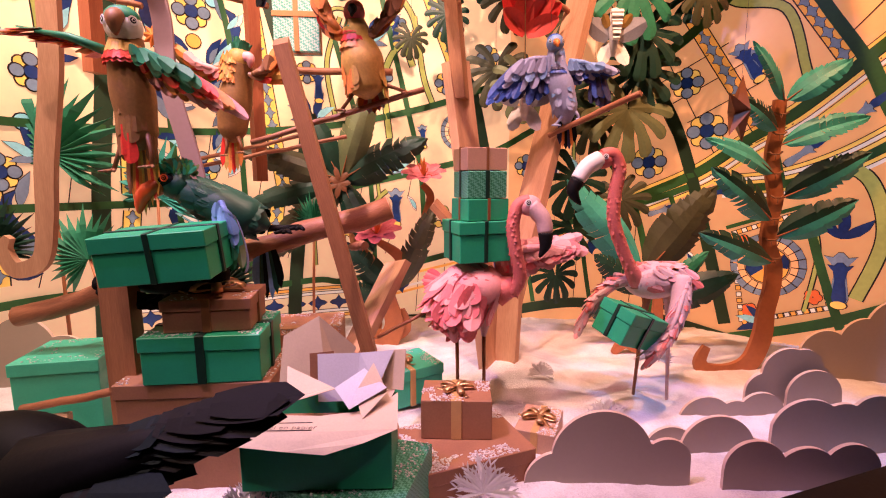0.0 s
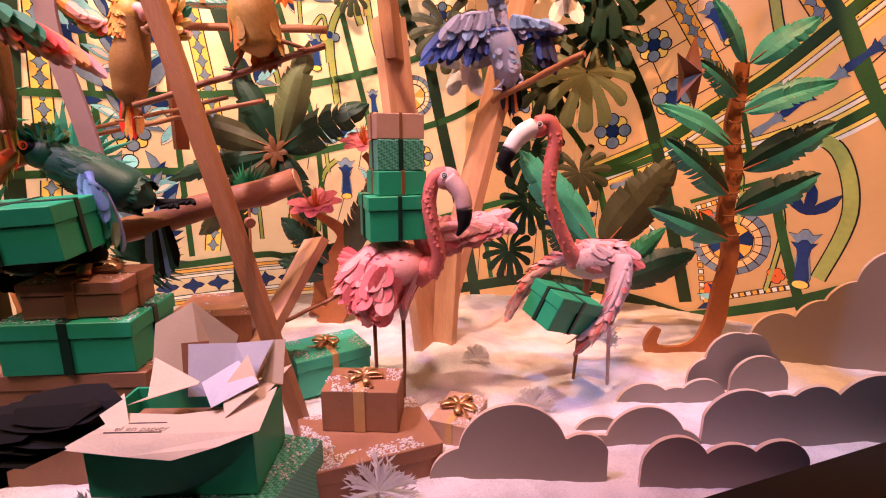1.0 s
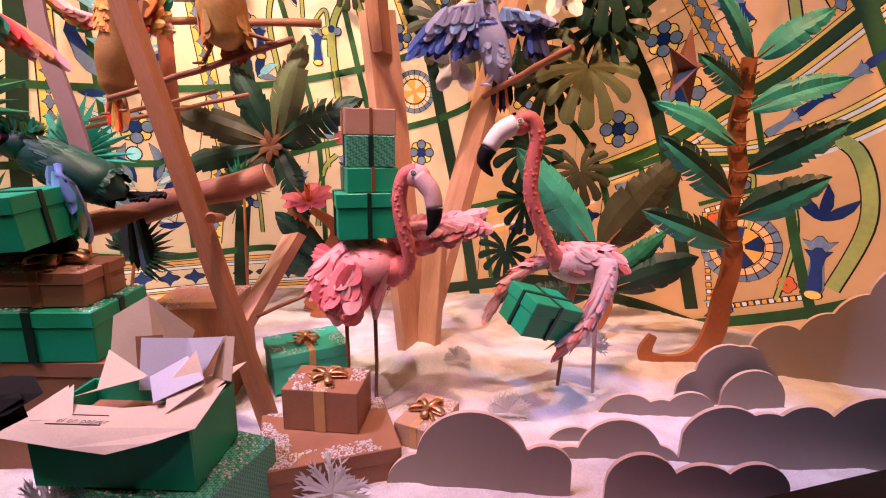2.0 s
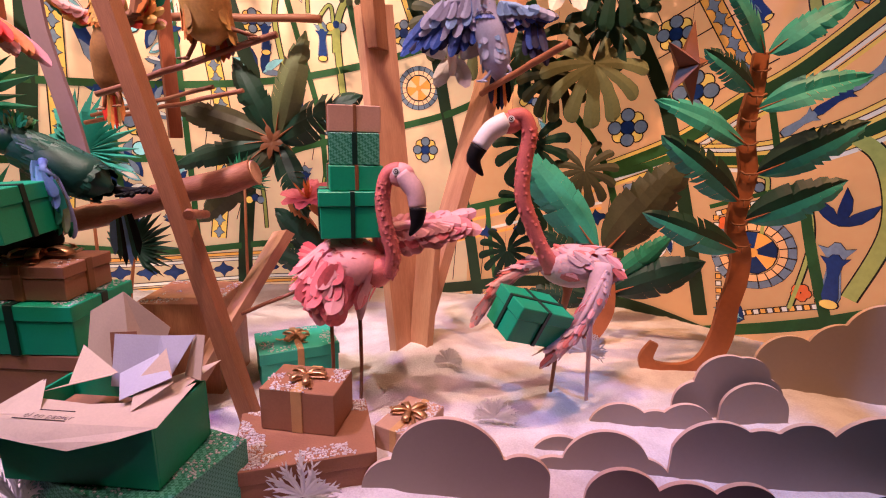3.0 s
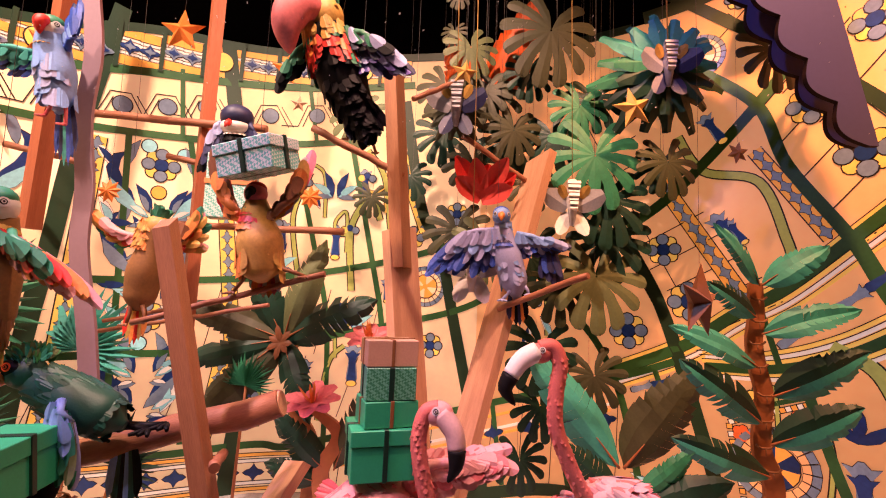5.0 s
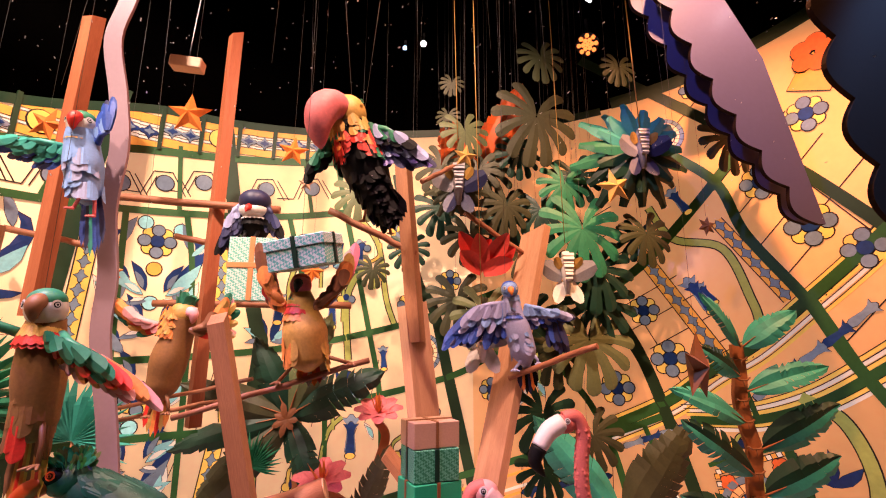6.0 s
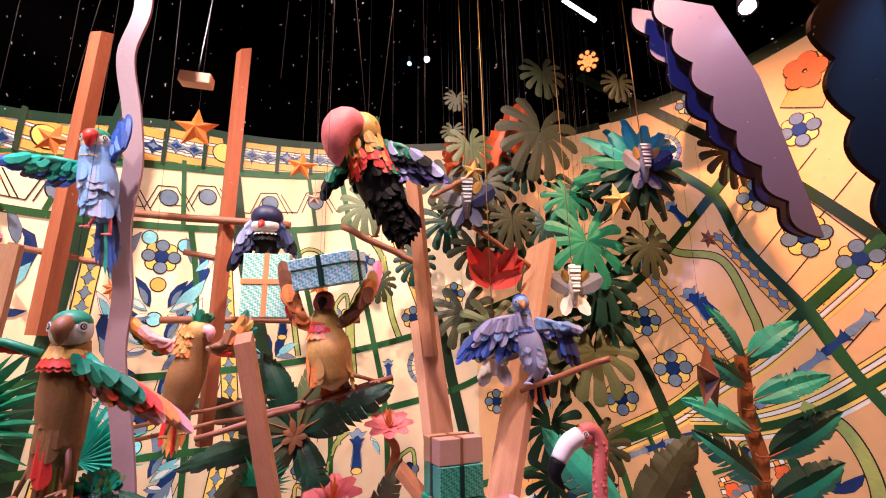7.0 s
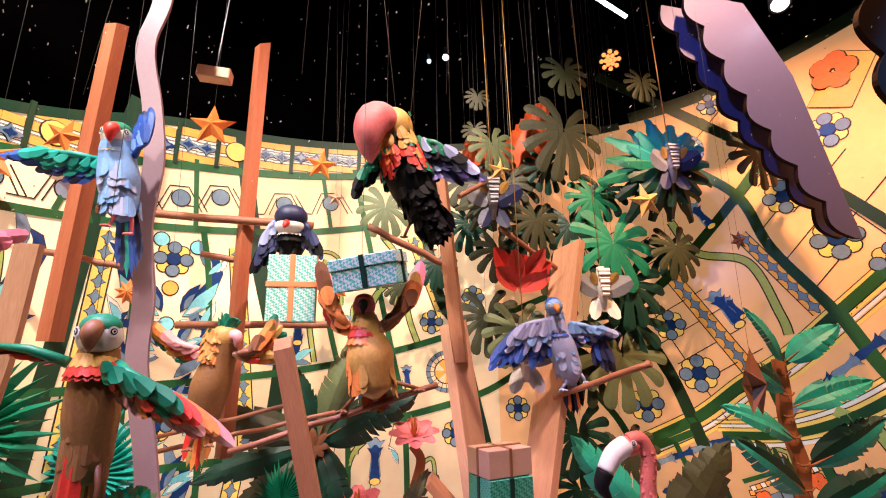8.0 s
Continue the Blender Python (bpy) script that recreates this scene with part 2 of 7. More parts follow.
LEAF2 = [(0, 0), (0.12, 0.18), (0.2, 0.42), (0.17, 0.7), (0, 1.0), (-0.06, 0.7), (-0.1, 0.42), (-0.08, 0.18)]
HOOK = [(0, 0), (0.18, 0.12), (0.34, 0.36), (0.36, 0.62), (0.22, 0.86), (0.02, 0.9), (0.12, 0.76), (0.17, 0.58), (0.12, 0.36), (0.02, 0.16)]
TULIP = [(-0.10, 0), (0.10, 0), (0.15, 0.15), (0.10, 0.6), (0.14, 0.82), (0.26, 0.98), (0.12, 0.95), (0.04, 1.05), (-0.04, 1.05), (-0.12, 0.95), (-0.26, 0.98), (-0.14, 0.82), (-0.10, 0.6), (-0.15, 0.15)]
QUAD = [(-0.5, 0), (-0.34, 0.13), (-0.2, 0.15), (-0.1, 0.24), (0, 0.42), (0.1, 0.24), (0.2, 0.15), (0.34, 0.13), (0.5, 0), (0.34, -0.13), (0.2, -0.15), (0.1, -0.24), (0, -0.42), (-0.1, -0.24), (-0.2, -0.15), (-0.34, -0.13)]


def rosette(u, z, r, turn=0.0, petal=0, heart=1, between_=2):
    """A flower of four grey petals round a dark heart, yellow between them."""
    bm = bmesh.new()
    for k in range(4):
        a = radians(turn + 90 * k + 45)
        add_pane(bm, ring_pts(12, 0.33), u + r * 0.68 * math.cos(a), z + r * 0.68 * math.sin(a), 0, r, between_, 0.004, 3)
    for k in range(4):
        a = radians(turn + 90 * k)
        add_pane(bm, ring_pts(12, 0.34), u + r * 0.70 * math.cos(a), z + r * 0.70 * math.sin(a), 0, r, petal, 0.007, 3)
    add_pane(bm, ring_pts(14, 0.37), u, z, 0, r, heart, 0.009, 3)
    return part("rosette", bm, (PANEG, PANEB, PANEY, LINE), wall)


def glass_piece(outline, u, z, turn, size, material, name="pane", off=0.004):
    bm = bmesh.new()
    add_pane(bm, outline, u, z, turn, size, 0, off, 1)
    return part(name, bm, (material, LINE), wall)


def chain(a, b, n, size, back=PANEY, front=PANEG, width=0.075):
    """A border of star-shaped tiles on a yellow band."""
    strip([a, b], width, back, "border_band", 0.003)
    d = Vector((b[0] - a[0], b[1] - a[1]))
    ang = math.degrees(math.atan2(d.y, d.x))
    for s in (-1, 1):
        o = Vector((-d.y, d.x)).normalized() * s * width / 2
        strip([(a[0] + o.x, a[1] + o.y), (b[0] + o.x, b[1] + o.y)], 0.005, LINE, "lead_line", 0.005)
    for k in range(n):
        t = (k + 0.5) / n
        glass_piece(QUAD, a[0] + d.x * t, a[1] + d.y * t, ang, size, front, "border_tile", 0.006)


def tulip(u, z, h, turn=0.0):
    glass_piece(TULIP, u, z, turn, h, PANEG, "tulip", 0.004)
    glass_piece(TULIP, u, z + 0.02 * h, turn, h * 0.8, PANEB, "tulip", 0.007)
    glass_piece(ring_pts(12, 0.13, 1, 0.6), u, z, turn, h, PANEY, "pane", 0.009)


# bands of the left half
for pts, w in (
    (((-2.9, 1.78), (-2.2, 1.79), (-1.46, 1.85), (-0.9, 1.9), (-0.55, 1.95)), 0.035),
    (((-2.9, 1.9), (-2.2, 2.01), (-1.64, 2.15), (-1.25, 2.2), (-0.7, 2.25), (-0.2, 2.3)), 0.04),
    (((-2.9, 1.1), (-1.76, 1.1), (-0.96, 1.15), (-0.39, 1.25), (0.03, 1.37), (0.5, 1.55)), 0.035),
    (((-2.9, 0.76), (-1.55, 0.75), (-0.92, 0.76), (-0.68, 0.83), (0.04, 1.0), (0.35, 1.15), (0.7, 1.3)), 0.035),
    (((-2.9, 0.38), (-2.09, 0.36), (-1.48, 0.26), (-0.95, 0.28), (-0.7, 0.28), (0.24, 0.52), (0.91, 0.71), (1.2, 0.82)), 0.035),
    (((-2.9, 0.1), (-2.1, 0.1), (-1.5, 0.01), (-0.84, 0.0), (0.0, 0.03), (0.6, 0.12), (1.03, 0.08)), 0.06),
    (((-1.73, 2.45), (-1.84, 1.8), (-1.9, 1.22), (-1.95, 0.8), (-2.0, 0.05)), 0.075),
    (((-1.65, 1.82), (-1.63, 1.07), (-1.62, 0.3)), 0.028),
    (((-1.38, 1.84), (-1.32, 1.42), (-1.3, 0.3)), 0.028),
    (((-1.24, 2.4), (-1.14, 1.84), (-1.0, 1.3), (-0.97, 1.1), (-1.06, 0.3), (-1.08, 0.02)), 0.075),
    (((-0.87, 1.92), (-0.72, 1.35), (-0.62, 0.9), (-0.6, 0.25)), 0.028),
    (((-0.62, 2.3), (-0.54, 1.92), (-0.4, 1.3), (-0.32, 0.9), (-0.3, 0.4)), 0.03),
    (((-0.25, 2.2), (-0.13, 1.58), (-0.02, 1.37), (0.07, 0.97), (0.2, 0.4), (0.27, 0.0)), 0.06),
    (((-2.6, 1.8), (-2.5, 1.0), (-2.5, 0.1)), 0.05),
    (((-1.45, 2.22), (-1.42, 1.86)), 0.022), (((-0.8, 2.25), (-0.74, 1.92)), 0.022), (((-1.9, 2.1), (-1.98, 1.82)), 0.022),
    # the lattice of the right half
    (((0.9, 2.95), (1.3, 2.64), (1.67, 2.30), (1.92, 2.03), (2.2, 1.68), (2.5, 1.3)), 0.055),
    (((1.3, 2.3), (1.56, 2.05), (1.67, 1.74), (1.88, 1.39), (2.0, 1.13), (2.2, 0.8)), 0.05),
    (((0.75, 1.95), (0.97, 1.43), (1.13, 1.1), (1.26, 0.68), (1.42, 0.07)), 0.06),
    (((0.55, 1.35), (0.68, 1.08), (0.84, 0.87), (0.95, 0.62), (1.02, 0.3), (1.05, 0.08)), 0.035),
    (((0.98, 1.49), (1.2, 1.66), (1.56, 2.05), (1.8, 2.35)), 0.05),
    (((0.9, 0.74), (1.22, 0.89), (1.45, 1.06), (1.64, 1.18), (1.88, 1.39), (2.1, 1.58), (2.4, 1.85)), 0.05),
    (((1.33, 0.81), (1.6, 0.83), (1.85, 0.92), (2.1, 1.08), (2.4, 1.3)), 0.04),
    (((1.39, 0.60), (1.72, 0.73)), 0.02),
    (((1.72, 0.73), (1.8, 0.45), (1.91, 0.14)), 0.04),
    (((1.43, -0.01), (1.65, 0.07), (1.87, 0.17), (2.06, 0.28), (2.4, 0.5)), 0.05),
    (((1.0, 0.06), (1.2, 0.03), (1.45, -0.02), (1.75, -0.05), (2.2, -0.05)), 0.07),
    (((1.06, 2.63), (1.51, 2.70), (1.86, 2.77), (2.3, 2.84)), 0.07),
    (((0.3, 0.52), (0.33, 0.3), (0.36, 0.12)), 0.025), (((0.62, 0.62), (0.66, 0.35), (0.7, 0.12)), 0.025), (((1.1, 0.79), (1.16, 0.62)), 0.025), (((1.55, 1.1), (1.62, 0.84)), 0.025),
    (((1.9, 1.4), (2.05, 1.05)), 0.03),
):
    strip(pts, w, LEAD if w < 0.055 else LEADD)

# thin lead lines between the panes
for k in range(9):
    t = k / 8
    strip([(0.7 + 0.62 * t, 1.8 - 0.85 * t), (1.02 + 0.62 * t, 1.98 - 0.85 * t)], 0.005, LINE, "lead_line", 0.003)
for s in (0.35, 0.7):
    strip([(0.55 + 0.3 * s, 1.9 + 0.25 * s), (0.95 + 0.3 * s, 1.1 + 0.25 * s), (1.2 + 0.3 * s, 0.62 + 0.25 * s)], 0.005, LINE, "lead_line", 0.003)
for k in range(7):
    strip([(1.4 + 0.13 * k, 2.42 - 0.17 * k), (1.65 + 0.13 * k, 2.68 - 0.17 * k)], 0.005, LINE, "lead_line", 0.003)
    strip([(1.55 + 0.09 * k, 2.0 - 0.16 * k), (1.73 + 0.09 * k, 2.2 - 0.16 * k)], 0.005, LINE, "lead_line", 0.003)
strip([(1.45, 2.55), (1.8, 2.15), (2.2, 1.6)], 0.005, LINE, "lead_line", 0.003)
for k in range(16):
    u = -2.5 + 0.14 * k
    strip([(u, 0.75), (u + 0.07, 1.1)] if k % 2 else [(u, 0.42), (u + 0.1, 0.74)], 0.004, LINE, "lead_line", 0.002)
for k in range(10):
    strip([(-0.5 + 0.16 * k, 0.27 + 0.045 * k), (-0.52 + 0.16 * k, 0.05 + 0.01 * k)], 0.004, LINE, "lead_line", 0.003)

# striped border along the foot
for k, (dz, m_) in enumerate(((0.055, PANEO), (0.085, PANEW), (0.195, PANEW), (0.225, PANEO))):
    strip([(-2.0, 0.05 + dz), (-1.5, dz), (-0.84, dz + 0.005), (-0.62, dz + 0.01)], 0.016, m_, "border_band", 0.003)
    for e in (-0.009, 0.009):
        strip([(-2.0, 0.05 + dz + e), (-1.5, dz + e), (-0.84, dz + 0.005 + e), (-0.62, dz + 0.01 + e)], 0.0035, LINE, "lead_line", 0.004)
for k in range(11):
    glass_piece(QUAD, -1.92 + 0.122 * k, 0.14 + max(0, 0.05 - 0.012 * k), 0, 0.1, PANEB, "border_tile", 0.006)
for k in range(9):
    u = -0.45 + 0.19 * k
    z = 0.31 + 0.21 * (u + 0.5) / 0.75 * 0.75
    glass_piece(QUAD, u, z - 0.1, 15, 0.1, PANEB, "border_tile", 0.006)
for e, m_ in ((-0.05, PANEO), (-0.15, PANEO), (-0.12, PANEW)):
    strip([(-0.5, 0.32 + e), (0.24, 0.5 + e), (0.9, 0.7 + e)], 0.014, m_, "border_band", 0.003)

# upper border of the left half: orange panes, blue chain and discs
for k in range(11):
    u = -2.3 + 0.19 * k
    z0, z1 = float(np.interp(u, (-2.3, -2.2, -1.64, -1.25, -0.7, 0), (2.0, 2.04, 2.18, 2.23, 2.28, 2.33))), wall_top(u + 0.08) - 0.02
    hgt = z1 - z0
    plain = k % 4 == 1
    for a, b, m_ in ((0.0, 0.27, PANEO), (0.27, 0.36, PANEW), (0.36, 0.64, PANEO if plain else PANEW), (0.64, 0.73, PANEW), (0.73, 1.0, PANEO)):
        for q in (0.0, 0.086):
            glass_piece([(u + q, z0 + hgt * a + 0.003), (u + q + 0.085, z0 + hgt * a + 0.006), (u + q + 0.086, z0 + hgt * b), (u + q, z0 + hgt * b - 0.003)], 0, 0, 0, 1, m_, "border_pane", 0.005)
    if plain:
        glass_piece(ring_pts(16, 0.052), u + 0.085, (z0 + z1) / 2, 0, 1, PANEY, "disc", 0.012)
    else:
        for q in (0.043, 0.129):
            glass_piece(QUAD, u + q, (z0 + z1) / 2, 2, 0.092, PANEB if k % 2 else PANEG, "border_tile", 0.012)
            glass_piece(QUAD, u + q, (z0 + z1) / 2, 2, 0.05, PANEG if k % 2 else PANEB, "border_tile", 0.016)
    strip([(u - 0.009, z0 - 0.02), (u - 0.003, z1 + 0.02)], 0.02, LEADD, "glazing_band", 0.012)
strip([(u, wall_top(u) - 0.004) for u in (-3.2, -2.2, -1.6, -1.2, -0.6, 0.0, 0.5, 1.0)], 0.045, LEADD)
for u, z in ((-2.2, 1.9), (-1.95, 1.92), (-1.69, 1.96), (-1.5, 2.0), (-1.32, 2.04), (-1.0, 2.05), (-0.75, 2.08)):
    glass_piece(ring_pts(16, 0.04), u, z, 0, 1, PANEG, "disc", 0.006)
    for a, b in (((-0.10, -0.07), (-0.055, 0.055)), ((-0.055, 0.055), (0.03, 0.065)), ((0.03, 0.065), (0.10, -0.055)), ((-0.075, -0.07), (-0.04, 0.03)), ((0.055, 0.06), (0.125, -0.05)), ((-0.10, -0.07), (-0.19, -0.075))):
        strip([(u + a[0], z + a[1]), (u + b[0], z + b[1])], 0.0045, LINE, "lead_line", 0.004)

# borders of star tiles
chain((-1.77, 1.78), (-1.83, 0.80), 15, 0.062)
chain((-1.83, 0.72), (-1.87, 0.42), 5, 0.062)
chain((-1.22, 1.78), (-1.10, 0.80), 15, 0.062)
chain((-1.14, 0.72), (-1.2, 0.32), 6, 0.062)
chain((-0.27, 1.9), (-0.1, 1.45), 8, 0.055)
chain((1.14, 1.72), (1.5, 1.12), 11, 0.068, PANEO)
chain((1.545, 1.83), (1.815, 1.40), 8, 0.066, PANEO, PANEG, 0.062)
chain((-2.3, 1.75), (-2.35, 0.45), 15, 0.062)

# flowers and leaves
for u, z, r in ((0.985, 0.955, 0.085), (1.262, 1.115, 0.09), (1.15, 1.37, 0.075), (1.99, 2.29, 0.085), (1.76, 2.0, 0.085), (1.937, 1.745, 0.10), (2.12, 1.6, 0.085), (-1.5, 1.69, 0.08), (-1.5, 0.93, 0.075), (0.30, 0.94, 0.06), (0.07, 1.55, 0.06), (-0.05, 0.82, 0.062), (-0.17, 1.41, 0.06), (-2.15, 1.3, 0.07), (-2.3, 0.9, 0.07), (-0.95, 1.45, 0.055), (-0.75, 0.62, 0.05), (1.5, 2.62, 0.06)):
    rosette(u, z, r, 4 if u > 0.5 else 0)
for u, z, s in ((-1.6, 1.5, 1), (-1.4, 1.5, -1), (-1.6, 1.2, 1), (-1.42, 1.2, -1), (-1.55, 0.55, 1), (-1.45, 0.55, -1), (-2.25, 1.5, 1), (-2.1, 1.5, -1), (-2.2, 0.6, 1)):
    o = [(s * -x, y) for x, y in HOOK]
    glass_piece(o, u, z, s * 12, 0.26, PANEB, "leaf_pane")
    glass_piece([(s * -x, y) for x, y in LEAF2], u + s * 0.02, z - 0.06, s * 40, 0.2, PANET if z > 1.3 else PANEG, "leaf_pane", 0.006)
    glass_piece([(s * -x, y) for x, y in LEAF2], u - s * 0.05, z + 0.16, s * -20, 0.15, PANEG, "leaf_pane", 0.005)
    glass_piece([(s * -x, y) for x, y in LEAF2], u, z - 0.12, s * 85, 0.12, PANEB, "leaf_pane", 0.007)
for u, z in ((-1.5, 1.55), (-1.5, 1.38), (-1.56, 1.78), (-1.4, 1.76), (-1.52, 0.8), (-2.2, 1.1), (1.1, 0.48)):
    glass_piece(ring_pts(14, 0.032), u, z, 0, 1, PANEO if z in (1.55, 0.48) else PANET, "disc", 0.005)
for u, z, h, a in ((-0.6, 1.28, 0.17, 0), (-0.89, 1.3, 0.16, 0), (-0.47, 0.6, 0.2, 0), (-0.72, 0.55, 0.16, 0), (1.89, 0.26, 0.24, 3), (1.48, 1.36, 0.2, 32), (1.42, 1.9, 0.16, 32), (1.5, 1.4, 0.12, 35), (-0.45, 1.62, 0.16, 5), (-0.3, 1.05, 0.12, 5), (0.45, 1.3, 0.14, 20)):
    tulip(u, z, h, a)
for s in (-1, 0, 1):
    glass_piece(LEAF2, 1.87, 0.58, s * 50, 0.15, PANEB, "leaf_pane", 0.006)
    glass_piece(LEAF2, 1.6, 0.10, 80 + 35 * s, 0.13, PANEB if s else PANET, "leaf_pane", 0.006)
for pts, w in ((((1.95, 0.3), (2.02, 0.6), (1.95, 0.85), (1.8, 0.95)), 0.05), (((1.22, 1.95), (1.33, 1.76), (1.56, 1.68), (1.66, 1.4), (1.68, 1.3)), 0.035), (((-0.5, 1.1), (-0.52, 1.45), (-0.42, 1.62), (-0.36, 1.5)), 0.03), (((-0.8, 1.2), (-0.84, 1.5), (-0.76, 1.75)), 0.02), (((-0.64, 0.4), (-0.6, 0.7), (-0.52, 0.8)), 0.02), (((1.76, 0.2), (1.79, 0.5), (1.74, 0.7)), 0.015), (((-0.45, 1.9), (-0.35, 1.75), (-0.3, 1.45), (-0.25, 1.3)), 0.025)):
    strip(pts, w + 0.012, LINE, "stem_outline", 0.003)
    strip(pts, w, PANEL, "stem", 0.006)
# scrolled stems with small blossoms
for u, z, R, a0, s in ((-0.78, 1.72, 0.10, 0, 1), (-0.42, 1.72, 0.09, 30, -1), (-0.55, 1.45, 0.08, 90, 1), (-0.82, 1.0, 0.07, 20, -1), (-0.5, 0.98, 0.08, 200, 1), (-0.2, 0.62, 0.07, 60, 1), (-0.75, 0.48, 0.06, 120, -1), (0.5, 1.1, 0.07, 20, 1), (1.55, 0.72, 0.05, 0, 1), (-2.2, 1.62, 0.08, 0, 1), (-1.0, 0.55, 0.06, 40, 1)):
    pts = [(u + R * (1 - 0.13 * k) * math.cos(radians(a0 + s * 48 * k)), z + R * (1 - 0.13 * k) * math.sin(radians(a0 + s * 48 * k))) for k in range(6)]
    pts = [(pts[0][0] + 0.01, pts[0][1] - 0.22)] + pts
    strip(pts, 0.024, LINE, "stem_outline", 0.003)
    strip(pts, 0.014, PANEL if s > 0 else PANEY, "stem", 0.006)
    for k in (-1, 0, 1):
        glass_piece(ring_pts(10, 0.019), pts[-1][0] + 0.03 * k, pts[-1][1] + 0.012 * (k == 0), 0, 1, (PANEY, PANEB, PANEG)[k + 1], "disc", 0.008)
for u, z, t_, L_ in ((-1.68, 1.36, 25, 0.15), (-1.36, 1.36, -25, 0.15), (-1.55, 0.68, 70, 0.14), (-1.42, 0.68, -70, 0.14), (-1.6, 0.88, 35, 0.16), (-1.38, 0.88, -35, 0.16), (-1.7, 1.65, 40, 0.13), (-1.34, 1.62, -40, 0.13), (-0.7, 1.55, 30, 0.1), (-0.95, 0.9, -30, 0.1), (-0.35, 0.68, 30, 0.1), (-1.58, 0.46, 20, 0.16), (-1.4, 0.46, -20, 0.16), (0.45, 0.85, -20, 0.12), (0.6, 0.9, 30, 0.12), (1.15, 0.3, -40, 0.13), (1.25, 0.35, 20, 0.13), (1.1, 0.2, 60, 0.12)):
    glass_piece(LEAF2, u, z, t_, L_, PANEW, "leaf_pane", 0.004)
    glass_piece(LEAF2, u, z + 0.01, t_ + 3, L_ * 0.72, PANEB if int(z * 100) % 2 else PANET, "leaf_pane", 0.007)
for z in (1.44, 1.28, 1.02, 0.66, 0.5):
    for s in (-1, 1):
        for a, L_, m_, du, dz in ((28, 0.155, PANEB, 0.04, 0.0), (62, 0.13, PANET, 0.05, -0.02), (105, 0.10, PANEG, 0.03, -0.05)):
            glass_piece([(-s * x, y) for x, y in LEAF2], -1.485 + s * du, z + dz, -s * a, L_, m_, "leaf_pane", 0.006)
            glass_piece([(-s * x, y) for x, y in LEAF2], -1.485 + s * (du + 0.012), z + dz + 0.01, -s * a, L_ * 0.6, PANEG if m_ is PANEB else PANEW, "leaf_pane", 0.010)
for u, z in ((-0.93, 1.2), (-0.78, 0.92), (-0.5, 0.9), (-2.15, 0.95), (-0.62, 1.62)):
    for s in (-1, 1):
        for a, L_, m_ in ((20, 0.15, PANEB), (58, 0.13, PANET), (95, 0.10, PANEG)):
            glass_piece([(-s * x, y) for x, y in LEAF2], u + s * 0.015, z, -s * a, L_, m_, "leaf_pane", 0.006)
# diagonal blue garland on the right
for k in range(5):
    glass_piece(TULIP, 1.62 + 0.1 * k, 0.93 + 0.085 * k, -50, 0.13, PANEB if k % 2 else PANEG, "leaf_pane", 0.006)
for k in range(4):
    glass_piece(TULIP, 1.0 + 0.09 * k, 0.66 + 0.035 * k, -70, 0.1, PANEB if k % 2 else PANEG, "leaf_pane", 0.006)
# stripes beside the long bands
LONG = ((0.9, 0.74), (1.22, 0.89), (1.45, 1.06), (1.64, 1.18), (1.88, 1.39), (2.1, 1.58), (2.4, 1.85))
LOW = ((1.33, 0.81), (1.6, 0.83), (1.85, 0.92), (2.1, 1.08), (2.4, 1.3))
for line_, offs in ((LONG, ((-0.036, PANEY), (-0.06, PANEW), (-0.084, PANEY), (0.034, PANEY))), (LOW, ((0.03, PANEY), (0.052, PANEW), (0.074, PANEY), (-0.03, PANEY), (-0.05, PANEW)))):
    for o, m_ in offs:
        strip([(u + 0.55 * abs(o) * (1 if o < 0 else -1), z + 0.83 * o) for u, z in line_], 0.016, m_, "border_band", 0.003)
        strip([(u + 0.55 * abs(o) * (1 if o < 0 else -1), z + 0.83 * o + 0.011) for u, z in line_], 0.004, LINE, "lead_line", 0.004)


def medallion(u, z, r, fan):
    """A round window: ring of panes, four coloured blades, a heart."""
    bm = bmesh.new()
    n = 20
    for k in range(n):
        a, b = 2 * math.pi * k / n + 0.02, 2 * math.pi * (k + 1) / n - 0.02
        for r0, r1, mi in ((0.82, 1.0, 0), (0.62, 0.80, 1)):
            add_pane(bm, [(r0 * math.cos(a), r0 * math.sin(a)), (r1 * math.cos(a), r1 * math.sin(a)), (r1 * math.cos(b), r1 * math.sin(b)), (r0 * math.cos(b), r0 * math.sin(b))], u, z, 0, r, mi, 0.005, 3, 0.003)
    for k in range(4):
        add_pane(bm, [(0.1, -0.06), (0.5, -0.24), (0.58, 0), (0.5, 0.24), (0.1, 0.06)], u, z, 90 * k + 20, r, 2 if fan == 0 else 4, 0.006, 3)
        add_pane(bm, [(0.12, -0.03), (0.52, -0.2), (0.56, 0), (0.52, 0.2), (0.12, 0.03)], u, z, 90 * k + 65, r, 4 if fan == 0 else 1, 0.006, 3)
    add_pane(bm, ring_pts(12, 0.13), u, z, 0, r, 4, 0.009, 3)
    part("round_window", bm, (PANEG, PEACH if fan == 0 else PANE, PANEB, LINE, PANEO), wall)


medallion(1.588, 0.415, 0.165, 0)
medallion(-0.09, 1.14, 0.11, 1)
medallion(1.33, 2.36, 0.11, 1)
